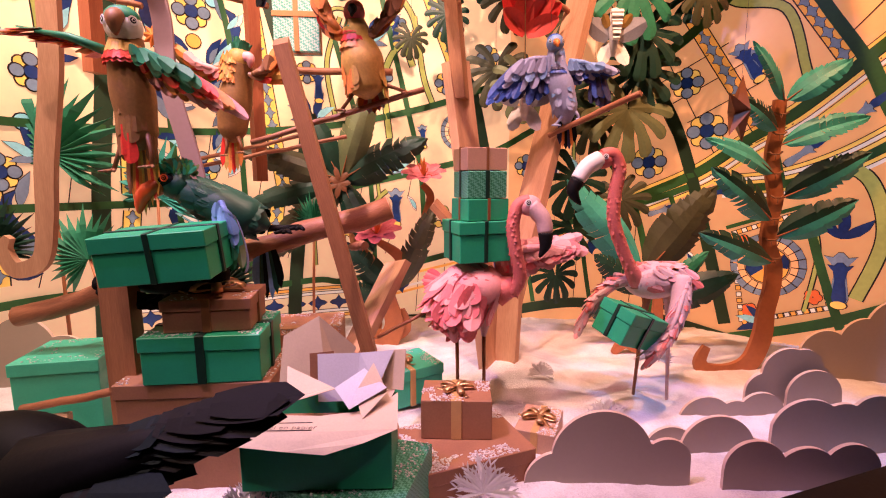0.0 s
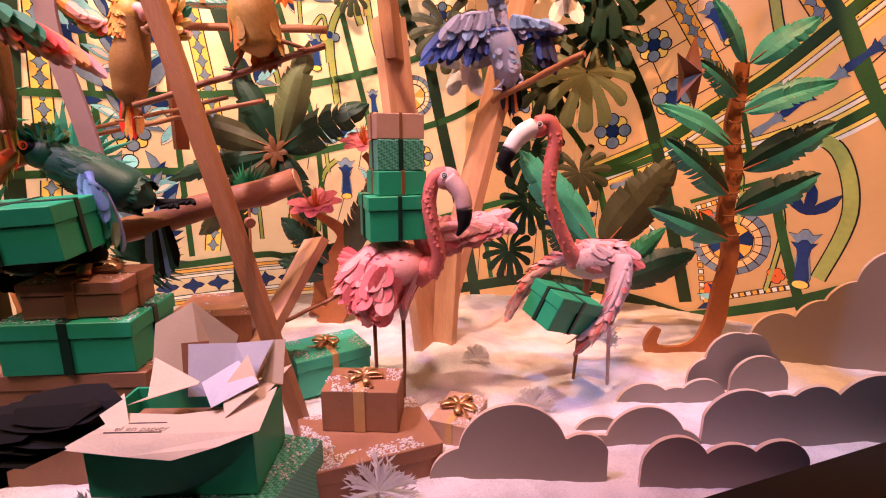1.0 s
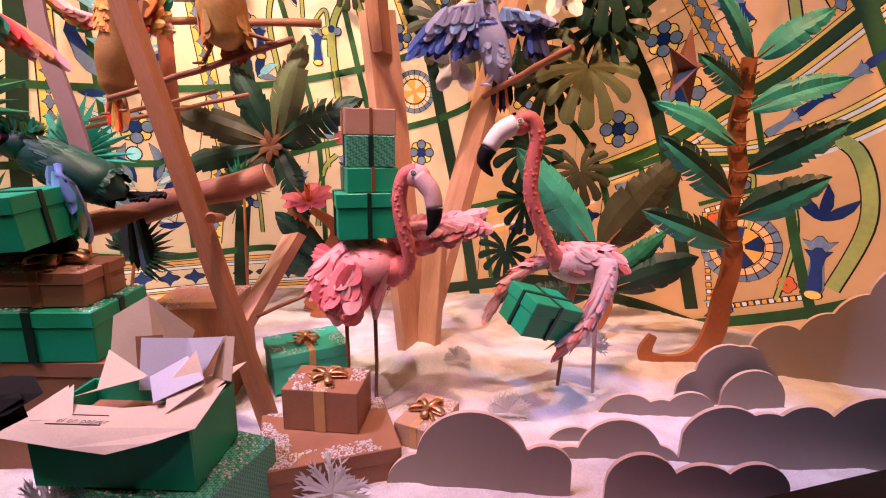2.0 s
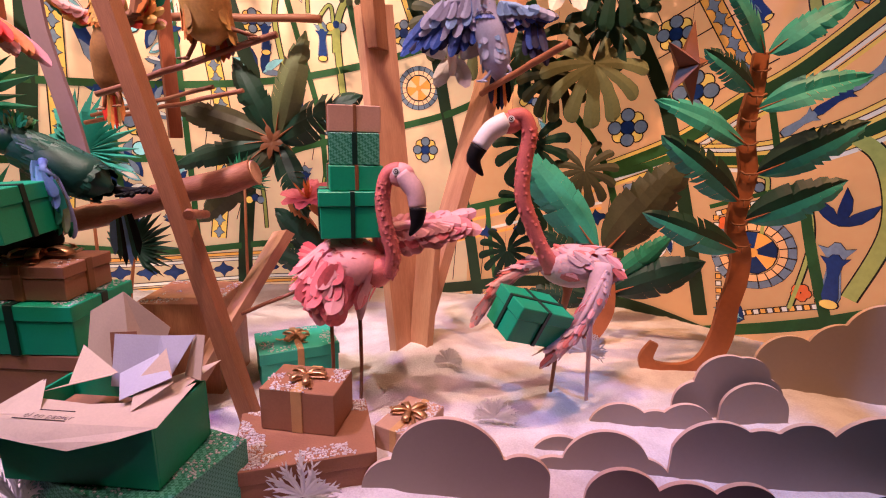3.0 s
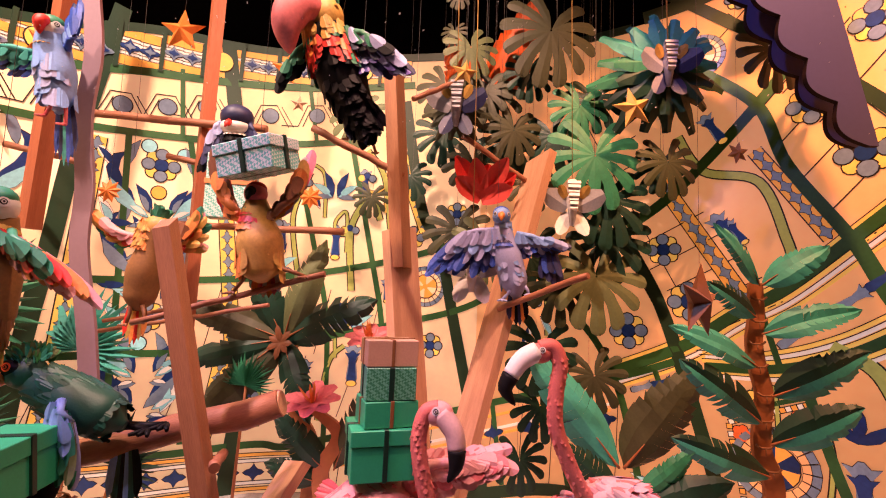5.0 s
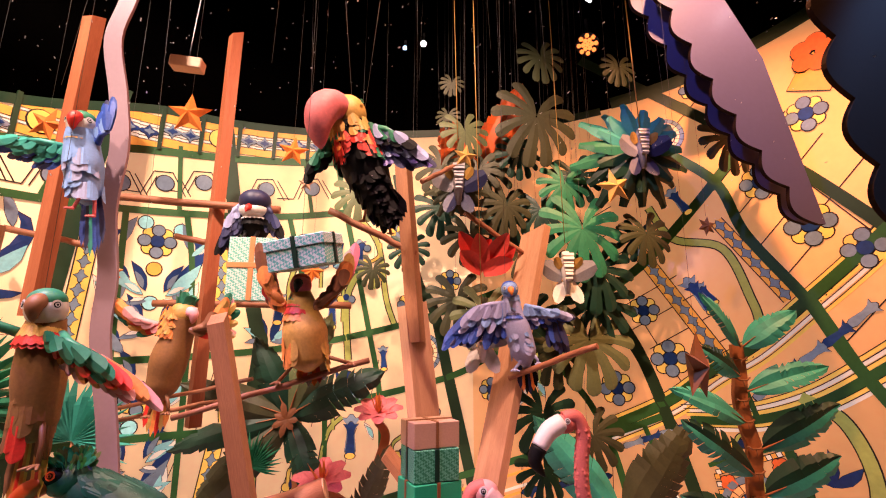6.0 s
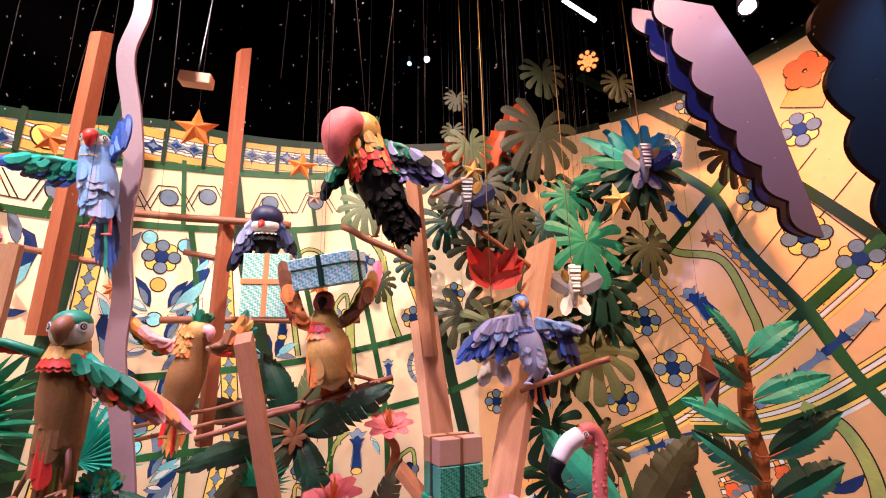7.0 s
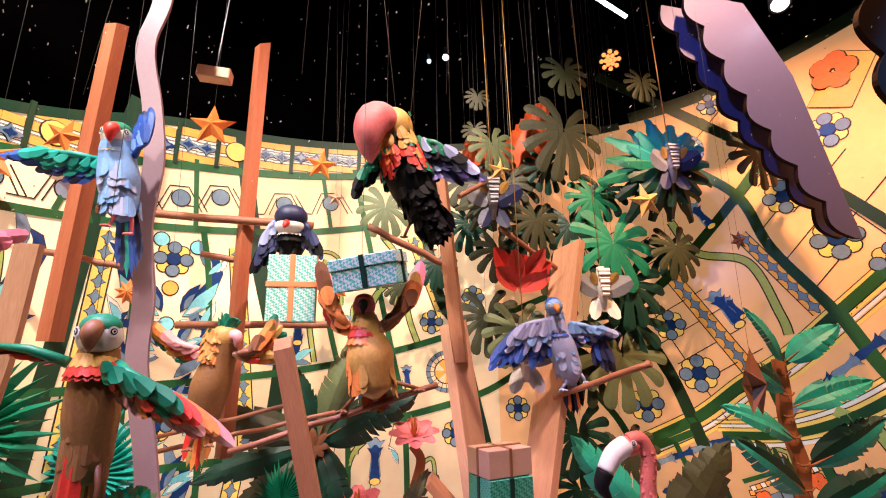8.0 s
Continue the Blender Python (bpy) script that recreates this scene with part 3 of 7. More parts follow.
# the square frame of small tiles round the medallion, with corner flowers
c0, c1, c2, c3 = (1.42, 0.57), (1.72, 0.70), (1.86, 0.24), (1.50, 0.09)
for a, b in ((c0, c1), (c1, c2), (c2, c3), (c3, c0)):
    for k in range(14):
        t = (k + 0.5) / 14
        ang = math.degrees(math.atan2(b[1] - a[1], b[0] - a[0]))
        glass_piece([(-0.5, -0.5), (0.5, -0.5), (0.5, 0.5), (-0.5, 0.5)], a[0] + (b[0] - a[0]) * t, a[1] + (b[1] - a[1]) * t, ang, 0.019, PANEO if k % 2 else PANEW, "border_tile", 0.004)
for u, z in ((1.47, 0.53), (1.69, 0.635), (1.79, 0.28), (1.53, 0.165)):
    bm = bmesh.new()
    for k in range(5):
        add_pane(bm, ring_pts(8, 0.4), u + 0.02 * math.cos(1.256 * k), z + 0.02 * math.sin(1.256 * k), 0, 0.045, 0, 0.005, 1, 0.003)
    part("corner_flower", bm, (PANER, LINE), wall)
# the orange kite with red discs near the top
glass_piece([(0, 0), (0.2, -0.03), (0.28, 0.25), (0.1, 0.3)], 1.93, 2.44, -15, 0.9, PANEO, "pane", 0.005)
for k in range(5):
    glass_piece(ring_pts(12, 0.045), 2.06 + 0.055 * math.cos(1.256 * k), 2.58 + 0.055 * math.sin(1.256 * k), 0, 1, PANER, "disc", 0.018)

# ---- floor, ceiling, dark surroundings ----


def snow_height(x, y):
    h = 0.02 * noise.noise((x * 2.2, y * 2.2, 0.3)) + 0.008 * noise.noise((x * 7, y * 7, 1.3)) + 0.006 * noise.noise((x * 19, y * 19, 4)) + 0.004 * noise.noise((x * 43, y * 43, 2))
    h += 0.09 * math.exp(-((x - 0.3) ** 2 + (y - 1.95) ** 2) / 0.05)
    h += 0.10 * math.exp(-((x + 1.3) ** 2 + (y - 2.0) ** 2) / 0.3) + 0.05 * math.exp(-((x - 1.55) ** 2 + (y - 1.75) ** 2) / 0.06)
    return h + 0.02


bm = bmesh.new()
nx, ny = 190, 130
grid = [[bm.verts.new((x, y, snow_height(x, y))) for x in np.linspace(-2.3, 2.7, nx)] for y in np.linspace(0.75, 3.1, ny)]
for a, b in zip(grid, grid[1:]):
    for i in range(nx - 1):
        bm.faces.new((a[i], a[i + 1], b[i + 1], b[i])).smooth = True
tagged(part("floor", bm, SNOW, None), "floor covered in loose white artificial snow", "snow floor", kind="structure")
tagged(part("floor_base", bm_box((0.2, 0.9, -0.15), (8, 5.2, 0.1), 0), BLACK, None), "dark floor under and in front of the display", "floor", kind="structure")
tagged(part("ceiling", bm_box((0.2, 1.2, 3.65), (8, 6, 0.1), 0), BLACK, None), "black ceiling over the display", "ceiling", kind="structure")
tagged(part("wall_front", bm_box((0.2, -1.7, 1.75), (8, 0.1, 3.9), 0), BLACK, None), "dark wall behind the viewer", "wall", kind="structure")
for x, n_ in ((-3.8, "wall_left"), (4.2, "wall_right")):
    tagged(part(n_, bm_box((x, 1.0, 1.75), (0.1, 5.6, 3.9), 0), BLACK, None), "dark side wall", "wall", kind="structure")
sill = thing("window_1", pose(0.7, 1.0, 0.0, 0, 0, 19), "dark shop window sill and upright seen obliquely", "window", kind="structure")
part("window_sill", bm_box((0.9, -0.08, 0.06), (2.6, 0.14, 0.17), 0.01), FRAME, sill)
part("window_frame", bm_box((1.12, -0.1, 1.6), (0.12, 0.1, 3.4), 0.01), FRAME, sill)


# ---- posts, rungs and the trunk ----
def board(name, p, q, w, th, material, label, category, roll=0, group="", notch=False):
    """A plank from p to q, slightly uneven, with a slanted or forked end."""
    L = (Vector(q) - Vector(p)).length
    bm, rows = bmesh.new(), []
    n = 10
    for i in range(n + 1):
        t = i / n
        k = 1 + 0.03 * noise.noise((t * 4, p[0] * 5, p[1]))
        rows.append([bm.verts.new((sx * w / 2 * k, sy * th / 2, t * L + (0.03 if i == n and sx > 0 else 0))) for sx, sy in ((-1, -1), (1, -1), (1, 1), (-1, 1))])
    for a, b in zip(rows, rows[1:]):
        for k in range(4):
            bm.faces.new((a[k], a[(k + 1) % 4], b[(k + 1) % 4], b[k]))
    bm.faces.new(rows[0][::-1])
    bm.faces.new(rows[-1])
    bmesh.ops.bevel(bm, geom=[e for e in bm.edges if len(e.link_faces) == 2 and e.calc_face_angle(0) > 0.6], offset=0.003, segments=1, affect="EDGES")
    ob = part(name, bm, material, None)
    ob.matrix_world = between(p, q, roll)
    return tagged(ob, label, category, group)


def rod(p, q, r, label, group="rungs", material=None, knob=False):
    """A slightly crooked stick with worn ends."""
    L = (Vector(q) - Vector(p)).length
    n = 8
    pts = [(0.006 * noise.noise((k * 0.9, p[0] * 9, 0)), 0.006 * noise.noise((k * 0.9, p[2] * 9, 3)), L * k / n) for k in range(n + 1)]
    bm = bm_tube(pts, [r * (1 + 0.12 * noise.noise((k, p[0] * 3, 7))) for k in range(n + 1)], 10)
    ob = part("rod", bm, material or BARK, None)
    ob.matrix_world = between(p, q)
    return tagged(ob, label, "wooden rod", group)


board("plank", (-0.13, 1.42, 0.0), (-0.425, 1.39, 1.23), 0.052, 0.042, WOOD, "long leaning brown plank of a ladder frame", "plank", 180)
board("plank", (-0.44, 1.46, 0.0), (-0.155, 1.70, 0.555), 0.105, 0.03, WOODP, "short pale plank with a knot crossing the frame", "plank", 180)
board("post", (-0.87, 1.28, 0.0), (-0.87, 1.28, 0.6), 0.08, 0.05, WOOD, "upright brown post standing in the snow", "post")
board("ladder_post", (-1.34, 1.94, 1.28), (-1.29, 1.93, 2.52), 0.06, 0.05, WOODR, "tall hanging ladder post with a notched top", "post", group="tall ladder posts")
board("ladder_post", (-0.79, 2.12, 0.86), (-0.77, 2.1, 2.58), 0.048, 0.045, WOODR, "tall hanging ladder post with a notched top", "post", group="tall ladder posts")
board("trunk_board", (0.235, 1.95, -0.02), (0.07, 2.07, 1.33), 0.155, 0.04, WOODP, "pale wide board of the forked trunk", "trunk board", 180)
board("trunk_board", (0.09, 2.03, 1.19), (0.02, 2.05, 1.95), 0.085, 0.05, WOOD, "upper board bolted to the forked trunk", "trunk board", 180)
board("trunk_board", (0.215, 2.02, -0.02), (0.645, 2.28, 1.70), 0.15, 0.04, WOODP, "pale slanted board of the forked trunk", "trunk board", 180)
board("trunk_board", (0.275, 1.925, 0.0), (0.30, 1.955, 0.47), 0.10, 0.03, WOODP, "short pale board screwed over the foot of the trunk", "trunk board", 180)
board("trunk_board", (0.20, 2.0, 0.52), (-0.02, 2.12, 0.75), 0.07, 0.03, WOOD, "short brown offcut behind the trunk", "trunk board", 180)
RUNG = "round brown rung of a hanging ladder"
rod((-0.57, 1.50, 0.98), (-0.04, 1.50, 1.135), 0.0085, "dark round branch tied across the plank", "branches")
rod((-0.99, 1.9, 0.91), (-0.36, 1.9, 1.03), 0.008, RUNG)
rod((-1.34, 2.07, 1.80), (-0.50, 2.07, 1.74), 0.016, RUNG)
rod((-0.95, 2.13, 1.635), (-0.72, 2.13, 1.59), 0.013, RUNG)
rod((-1.55, 2.0, 1.63), (-1.2, 2.05, 1.565), 0.013, RUNG)
rod((-1.06, 2.22, 1.355), (-0.22, 2.32, 1.36), 0.016, RUNG)
rod((-1.05, 2.0, 0.94), (-0.53, 2.0, 1.05), 0.008, RUNG)
rod((-0.27, 1.96, 1.71), (0.08, 2.03, 1.55), 0.014, "round perch fixed to the trunk", "perches")
rod((0.47, 2.1, 1.05), (0.745, 1.83, 1.18), 0.012, "round perch fixed to the trunk", "perches")
rod((0.10, 2.05, 1.87), (0.33, 2.2, 2.05), 0.011, "round perch fixed to the trunk", "perches")
rod((0.30, 2.2, 1.78), (0.60, 2.3, 1.6), 0.012, "round perch fixed to the trunk", "perches")
rod((-1.25, 1.35, 0.19), (-0.85, 1.25, 0.30), 0.012, "thin brown stick low beside the post", "branches")
rod((-0.2, 1.5, 0.36), (0.02, 1.62, 0.44), 0.006, "thin dark stick through the plank", "branches")
rod((-0.27, 1.48, 0.66), (-0.2, 1.3, 0.69), 0.012, "short dowel end on the log", "branches")
log = thing("log", between((-1.32, 1.45, 0.44), (-0.155, 1.56, 0.775)), "thick peeled brown log lying across the frame", "log")
Ll = 1.215
part("trunk", bm_tube([(0.008 * math.sin(k), 0.006 * math.cos(2 * k), Ll * k / 12) for k in range(13)], [0.032 + 0.007 * k / 12 + 0.002 * math.sin(3 * k) for k in range(13)], 14), BARK, log)
part("sawn_end", bm_tube([(0.004, 0, Ll - 0.002), (0.004, 0, Ll + 0.003)], [0.037, 0.034], 14), WOODP, log, "pale sawn end with rings")


# ---- gift boxes ----
def bow(bm, c, s, mi=0, loops=4, seed=0):
    """Loops and tails of flat ribbon."""
    rnd = random.Random(seed)
    for k in range(loops):
        a = 2 * math.pi * k / loops + rnd.uniform(-0.2, 0.2)
        d, side = Vector((math.cos(a), math.sin(a), 0)), Vector((-math.sin(a), math.cos(a), 0))
        L, w, n = s * rnd.uniform(0.85, 1.1), s * 0.2, 10
        rows = []
        for i in range(n + 1):
            t = math.pi * 2 * i / n
            p = Vector(c) + d * L * 0.5 * (1 - math.cos(t)) + Vector((0, 0, s * (0.05 + 0.26 * math.sin(t) * (1 if i < n / 2 else 0.15) + 0.1)))
            ww = w * (0.35 + 0.65 * math.sin(t / 2))
            rows.append((bm.verts.new(p - side * ww), bm.verts.new(p + side * ww)))
        for q, r in zip(rows, rows[1:]):
            f = bm.faces.new((q[0], q[1], r[1], r[0]))
            f.material_index, f.smooth = mi, True
    for k in range(3):
        a = 1.1 + 2.1 * k + rnd.uniform(-0.3, 0.3)
        d, side = Vector((math.cos(a), math.sin(a), 0)), Vector((-math.sin(a), math.cos(a), 0)) * s * 0.1
        rows = []
        for i in range(6):
            p = Vector(c) + d * s * 1.25 * i / 5 + Vector((0, 0, s * 0.07 + s * 0.1 * math.sin(i * 1.3)))
            rows.append((bm.verts.new(p - side), bm.verts.new(p + side)))
        for q, r in zip(rows, rows[1:]):
            f = bm.faces.new((q[0], q[1], r[1], r[0]))
            f.material_index, f.smooth = mi, True
    add_tube(bm, [Vector(c) + Vector((-s * 0.12, 0, s * 0.14)), Vector(c) + Vector((s * 0.12, 0, s * 0.14))], s * 0.1, 8, mi)


def gift_box(m, size, body, ribbon, label, bow_mat=None, bow_size=0.08, lid=True, across=True, along=True, snow=0, seed=0, rw=0.022):
    """A lidded card box with a cross of ribbon; m is the pose of its base."""
    sx, sy, sz = size
    g = thing("gift_box", m, label, "gift box", "gift boxes")
    lh = min(0.04, sz * 0.35) if lid else 0
    top = g
    part("body", bm_box((0, 0, (sz - lh) / 2), (sx, sy, sz - lh), 0.002), body, g)
    if lid:
        top = part("lid", bm_box((0, 0, sz - lh / 2), (sx + 0.008, sy + 0.008, lh), 0.002), body, g)
    e = 0.0065 if lid else 0.0025
    if ribbon is not None:
        if along:
            bm = bmesh.new()
            add_box(bm, (0, 0, sz / 2 + 0.001), (rw, sy + 2 * e, sz + 0.002), 0.001)
            part("ribbon", bm, ribbon, g, "flat ribbon round the box")
        if across:
            bm = bmesh.new()
            add_box(bm, (0, 0, sz / 2 + 0.0015), (sx + 2 * e, rw, sz + 0.0035), 0.001)
            part("ribbon", bm, ribbon, g, "flat ribbon round the box")
    if bow_mat is not None:
        bm = bmesh.new()
        bow(bm, (0, 0, sz + 0.002), bow_size, 0, 5, seed)
        ob = part("bow", bm, bow_mat, top, "looped ribbon bow", True)
        ob.modifiers.new("thick", "SOLIDIFY").thickness = 0.0015
    if snow:
        rnd = random.Random(seed + 5)
        bm = bmesh.new()
        for _ in range(snow):
            x, y = rnd.uniform(-0.5, 0.5) * sx, rnd.uniform(-0.5, 0.5) * sy
            if noise.noise((x * 11, y * 11, seed)) < -0.05 + 0.5 * (abs(x) < sx * 0.3 and abs(y) < sy * 0.3):
                continue
            r = rnd.uniform(0.001, 0.0028)
            add_box(bm, (x, y, sz + r * 0.4), (r * 2, r * 1.6, r), 0, pose(0, 0, 0))
        tagged(part("snow_dusting", bm, SNOW, top, "loose snow lying on the lid"), kind="stuff")
    return g


DK = "green lidded gift box with a dark ribbon"
gift_box(pose(0.07, 1.305, -0.02, 0, 0, 22), (0.335, 0.245, 0.14), KRAFT, None, "large brown kraft box dusted with snow", lid=True, snow=4200, seed=1)
gift_box(pose(0.055, 1.365, 0.121, 0, 0, -2), (0.205, 0.14, 0.118), KRAFT, TANRIB, "small brown kraft box with a gold bow", GOLD, 0.05, lid=False, along=True, across=False, snow=900, seed=2, rw=0.03)
gift_box(pose(0.325, 1.45, 0.0, 0, 0, -22), (0.125, 0.18, 0.10), PALEBOX, TANRIB, "small pale brown box with a gold bow in the snow", GOLD, 0.055, lid=False, across=False, snow=600, seed=3)
gift_box(pose(-0.15, 1.76, 0.03, 0, 0, 32), (0.26, 0.19, 0.14), TURQ, TANRIB, "turquoise gift box with tan ribbon and bow", GOLD, 0.055, seed=4, across=False, snow=700)
gift_box(pose(-0.22, 1.085, 0.02, 0, 0, -14), (0.36, 0.26, 0.165), CHECK, None, "box wrapped in green triangle-patterned paper with snow", lid=False, snow=800, seed=5)
gift_box(pose(-0.66, 1.33, 0.0, 0, 0, 4), (0.40, 0.25, 0.335), KRAFT, None, "brown box under the stack of gifts", snow=1200, seed=6)
gift_box(pose(-0.63, 1.31, 0.337, 0, 0, 6), (0.30, 0.22, 0.13), GREENBOX, DKRIB, DK + " in a stack", across=True, snow=900, seed=7)
gift_box(pose(-0.62, 1.31, 0.47, 0, 0, 8), (0.22, 0.17, 0.088), KRAFT, BRRIB, "brown gift box with a large gold bow on a stack", GOLD, 0.075, seed=8, snow=120)
gift_box(pose(-0.49, 1.70, 0.0, 0, 0, 8), (0.26, 0.25, 0.345), WOOD, None, "tall block of brown grained wood topped with snow", lid=False, snow=600, seed=9)
gift_box(pose(-1.2, 1.5, 0.0, 0, 0, 12), (0.24, 0.22, 0.32), TURQ, None, "teal box standing behind the post", snow=200, seed=10)
gift_box(pose(-1.16, 1.2, 0.0, 0, 0, 20), (0.22, 0.2, 0.19), PALEBOX, None, "pinkish brown box low by the window", snow=120, seed=11)
# the four gifts on the flamingo's back
gift_box(pose(0.125, 1.57, 0.605, 0, 0, 20), (0.175, 0.15, 0.13), GREENBOX, DKRIB, DK + " carried on a flamingo", rw=0.012)
gift_box(pose(0.135, 1.57, 0.737, 0, 0, 24), (0.145, 0.125, 0.068), GREENBOX, BRRIB, "small green gift box with brown ribbon in the stack", rw=0.010, lid=False)
gift_box(pose(0.135, 1.57, 0.807, 0, 0, 20), (0.135, 0.12, 0.085), CHECK, DKRIB, "triangle-patterned green gift with dark ribbon in the stack", rw=0.014, lid=False)
gift_box(pose(0.135, 1.57, 0.894, 0, 0, 22), (0.14, 0.11, 0.07), PALEBOX, BRRIB, "pale brown gift with brown ribbon topping the stack", rw=0.009, lid=False)

# the open green box full of paper
ob_ = thing("open_box", pose(-0.265, 1.07, 0.188, 0, 0, 2), "open dark green box spilling sheets of letter paper", "open box")
for c, s in (((0, -0.09, 0.07), (0.33, 0.006, 0.14)), ((0, 0.09, 0.07), (0.33, 0.006, 0.14)), ((-0.162, 0, 0.07), (0.006, 0.174, 0.14)), ((0.162, 0, 0.07), (0.006, 0.174, 0.14))):
    part("side_panel", bm_box(c, s, 0.001), GREENBOX, ob_)
part("base_panel", bm_box((0, 0, 0.004), (0.318, 0.174, 0.006), 0.001), GREENBOX, ob_)


SHEET = "cream sheet of folded paper in the open box"


def folded(m, panels, material, label):
    """A stiff sheet of paper creased into flat panels, each an outline in the sheet's own x, y and lift."""
    bm = bmesh.new()
    for pts in panels:
        bm.faces.new([bm.verts.new(p) for p in pts])
    bmesh.ops.remove_doubles(bm, verts=bm.verts[:], dist=0.0005)
    ob = part("paper_sheet", bm, material, None)
    ob.modifiers.new("thick", "SOLIDIFY").thickness = 0.0012
    ob.matrix_world = m
    return tagged(ob, label, "paper", "loose papers")


letter = folded(pose(-0.265, 1.03, 0.334, 2, 0, 2), [[(-0.185, -0.058, 0), (0.0, -0.062, 0), (0.0, 0.0, 0.002), (-0.12, 0.012, 0), (-0.175, 0.075, 0.004)], [(0.0, -0.062, 0), (0.18, -0.056, 0), (0.172, 0.09, 0.01), (0.12, 0.02, 0.004), (0.0, 0.0, 0.002)], [(-0.185, -0.058, 0), (-0.195, -0.082, -0.014), (-0.06, -0.094, -0.024), (0.0, -0.062, 0)], [(0.0, -0.062, 0), (-0.06, -0.094, -0.024), (0.03, -0.10, -0.03), (0.11, -0.084, -0.014), (0.18, -0.056, 0)]], PAPER, "large cream letter draped over the rim of the box")
# y of each sheet points up where it stands; the crease is shared by two panels
folded(pose(-0.325, 1.165, 0.33, 80, 0, -6), [[(-0.085, 0, 0), (-0.075, 0.14, 0), (0.02, 0.195, 0.004), (0.045, 0.0, 0)], [(0.02, 0.195, 0.004), (0.045, 0, 0), (0.075, 0.01, -0.04), (0.105, 0.11, -0.045)]], PAPER, "pale folded paper standing up in the box")
folded(pose(-0.21, 1.115, 0.33, 70, 0, 4), [[(-0.08, 0, 0), (-0.085, 0.115, 0), (0.02, 0.115, 0), (0.01, 0.0, 0)], [(0.02, 0.115, 0), (0.01, 0, 0), (0.065, 0.03, 0.02), (0.105, 0.12, 0.01)]], PAPERB, "pale blue-grey folded paper standing in the box")
folded(pose(-0.10, 1.13, 0.345, 78, 0, -30), [[(-0.05, 0, 0), (-0.03, 0.10, 0), (0.015, 0.11, 0), (0.02, 0.01, 0)]], PAPER, SHEET)
folded(pose(-0.32, 1.07, 0.335, 52, 0, -12), [[(-0.065, 0.095, 0), (0.065, 0.055, 0), (-0.035, 0.01, 0.012)], [(0.065, 0.055, 0), (-0.035, 0.01, 0.012), (-0.045, -0.012, 0.045), (0.09, 0.045, 0.035)]], PAPER, SHEET)
folded(pose(-0.19, 1.055, 0.33, 50, 0, 6), [[(-0.05, 0.06, 0), (0.02, 0.105, 0.0), (-0.01, 0.0, 0.035)], [(0.02, 0.105, 0), (-0.01, 0.0, 0.035), (0.075, 0.05, 0.02)]], PAPERB, "blue-grey folded paper lying in the box")
folded(pose(-0.155, 1.07, 0.355, 58, 0, 22), [[(-0.035, 0.02, 0), (0.02, 0.085, 0), (0.04, 0.01, 0.012)], [(-0.035, 0.02, 0), (0.04, 0.01, 0.012), (-0.03, -0.04, 0.03)]], PAPER, SHEET)
folded(pose(-0.12, 1.09, 0.3365, 3, -3, 0), [[(-0.05, -0.085, 0), (0.0, -0.04, 0.002), (0.03, 0.125, 0.012), (-0.06, 0.06, 0.0)]], PAPER, "cream sheet laid over the corner of the box")
folded(pose(-0.39, 1.02, 0.338, 8, 4, 0), [[(-0.025, -0.045, 0), (0.05, -0.03, 0), (-0.01, 0.05, 0.016)]], PAPER, SHEET)
folded(pose(-0.29, 1.155, 0.33, 84, 0, 8), [[(-0.03, 0, 0), (-0.03, 0.105, 0), (0.03, 0.108, 0), (0.03, 0, 0)]], KRAFT, "brown card flap standing in the box")
fill = part("tissue_filling", bm_box((0, 0, 0.05), (0.31, 0.17, 0.09), 0.01), KRAFT, ob_, "brown paper filling")
# handwriting on the letter: two readable words and plain bars
ink = mat("ink", (0.05, 0.03, 0.04), 0.6, 0.1, 50, 0)
cu = bpy.data.curves.new("written_words", "FONT")
cu.body, cu.size, cu.extrude, cu.offset = "el en papier", 0.022, 0.0003, -0.0006
words = new("written_words", cu)
words.data.materials.append(ink)
words.parent = letter
words.matrix_local = pose(-0.10, -0.052, 0.002, 0, 0, -1)
for k in range(2):
    w_ = part("writing_bar", bm_box((-0.06 + 0.01 * k, -0.057 + 0.03 * k, 0.002), (0.11 - 0.03 * k, 0.0016, 0.0012), 0), ink, letter)


# ---- cloud boards ----
def cloud_board(m, lobes, base, material, label, thick=0.012, x0=None, x1=None):
    """A board cut into scalloped lobes (x, z, radius) standing on its straight foot."""
    lo, hi = min(x - r for x, z, r in lobes), max(x + r for x, z, r in lobes)
    lo, hi = lo if x0 is None else x0, hi if x1 is None else x1
    top = []
    n = 140
    for i in range(n + 1):
        x = lo + (hi - lo) * i / n
        top.append((x, max([base + 0.02] + [z + math.sqrt(max(0, r * r - (x - c) ** 2)) for c, z, r in lobes if abs(x - c) <= r])))
    bm = bmesh.new()
    add_prism(bm, [(lo, base)] + top + [(hi, base)], thick, None, 0, 1)
    ob = part("cloud_board", bm, (material, EDGE), None)
    ob.matrix_world = m
    return tagged(ob, label, "cloud cutout", "cloud boards")


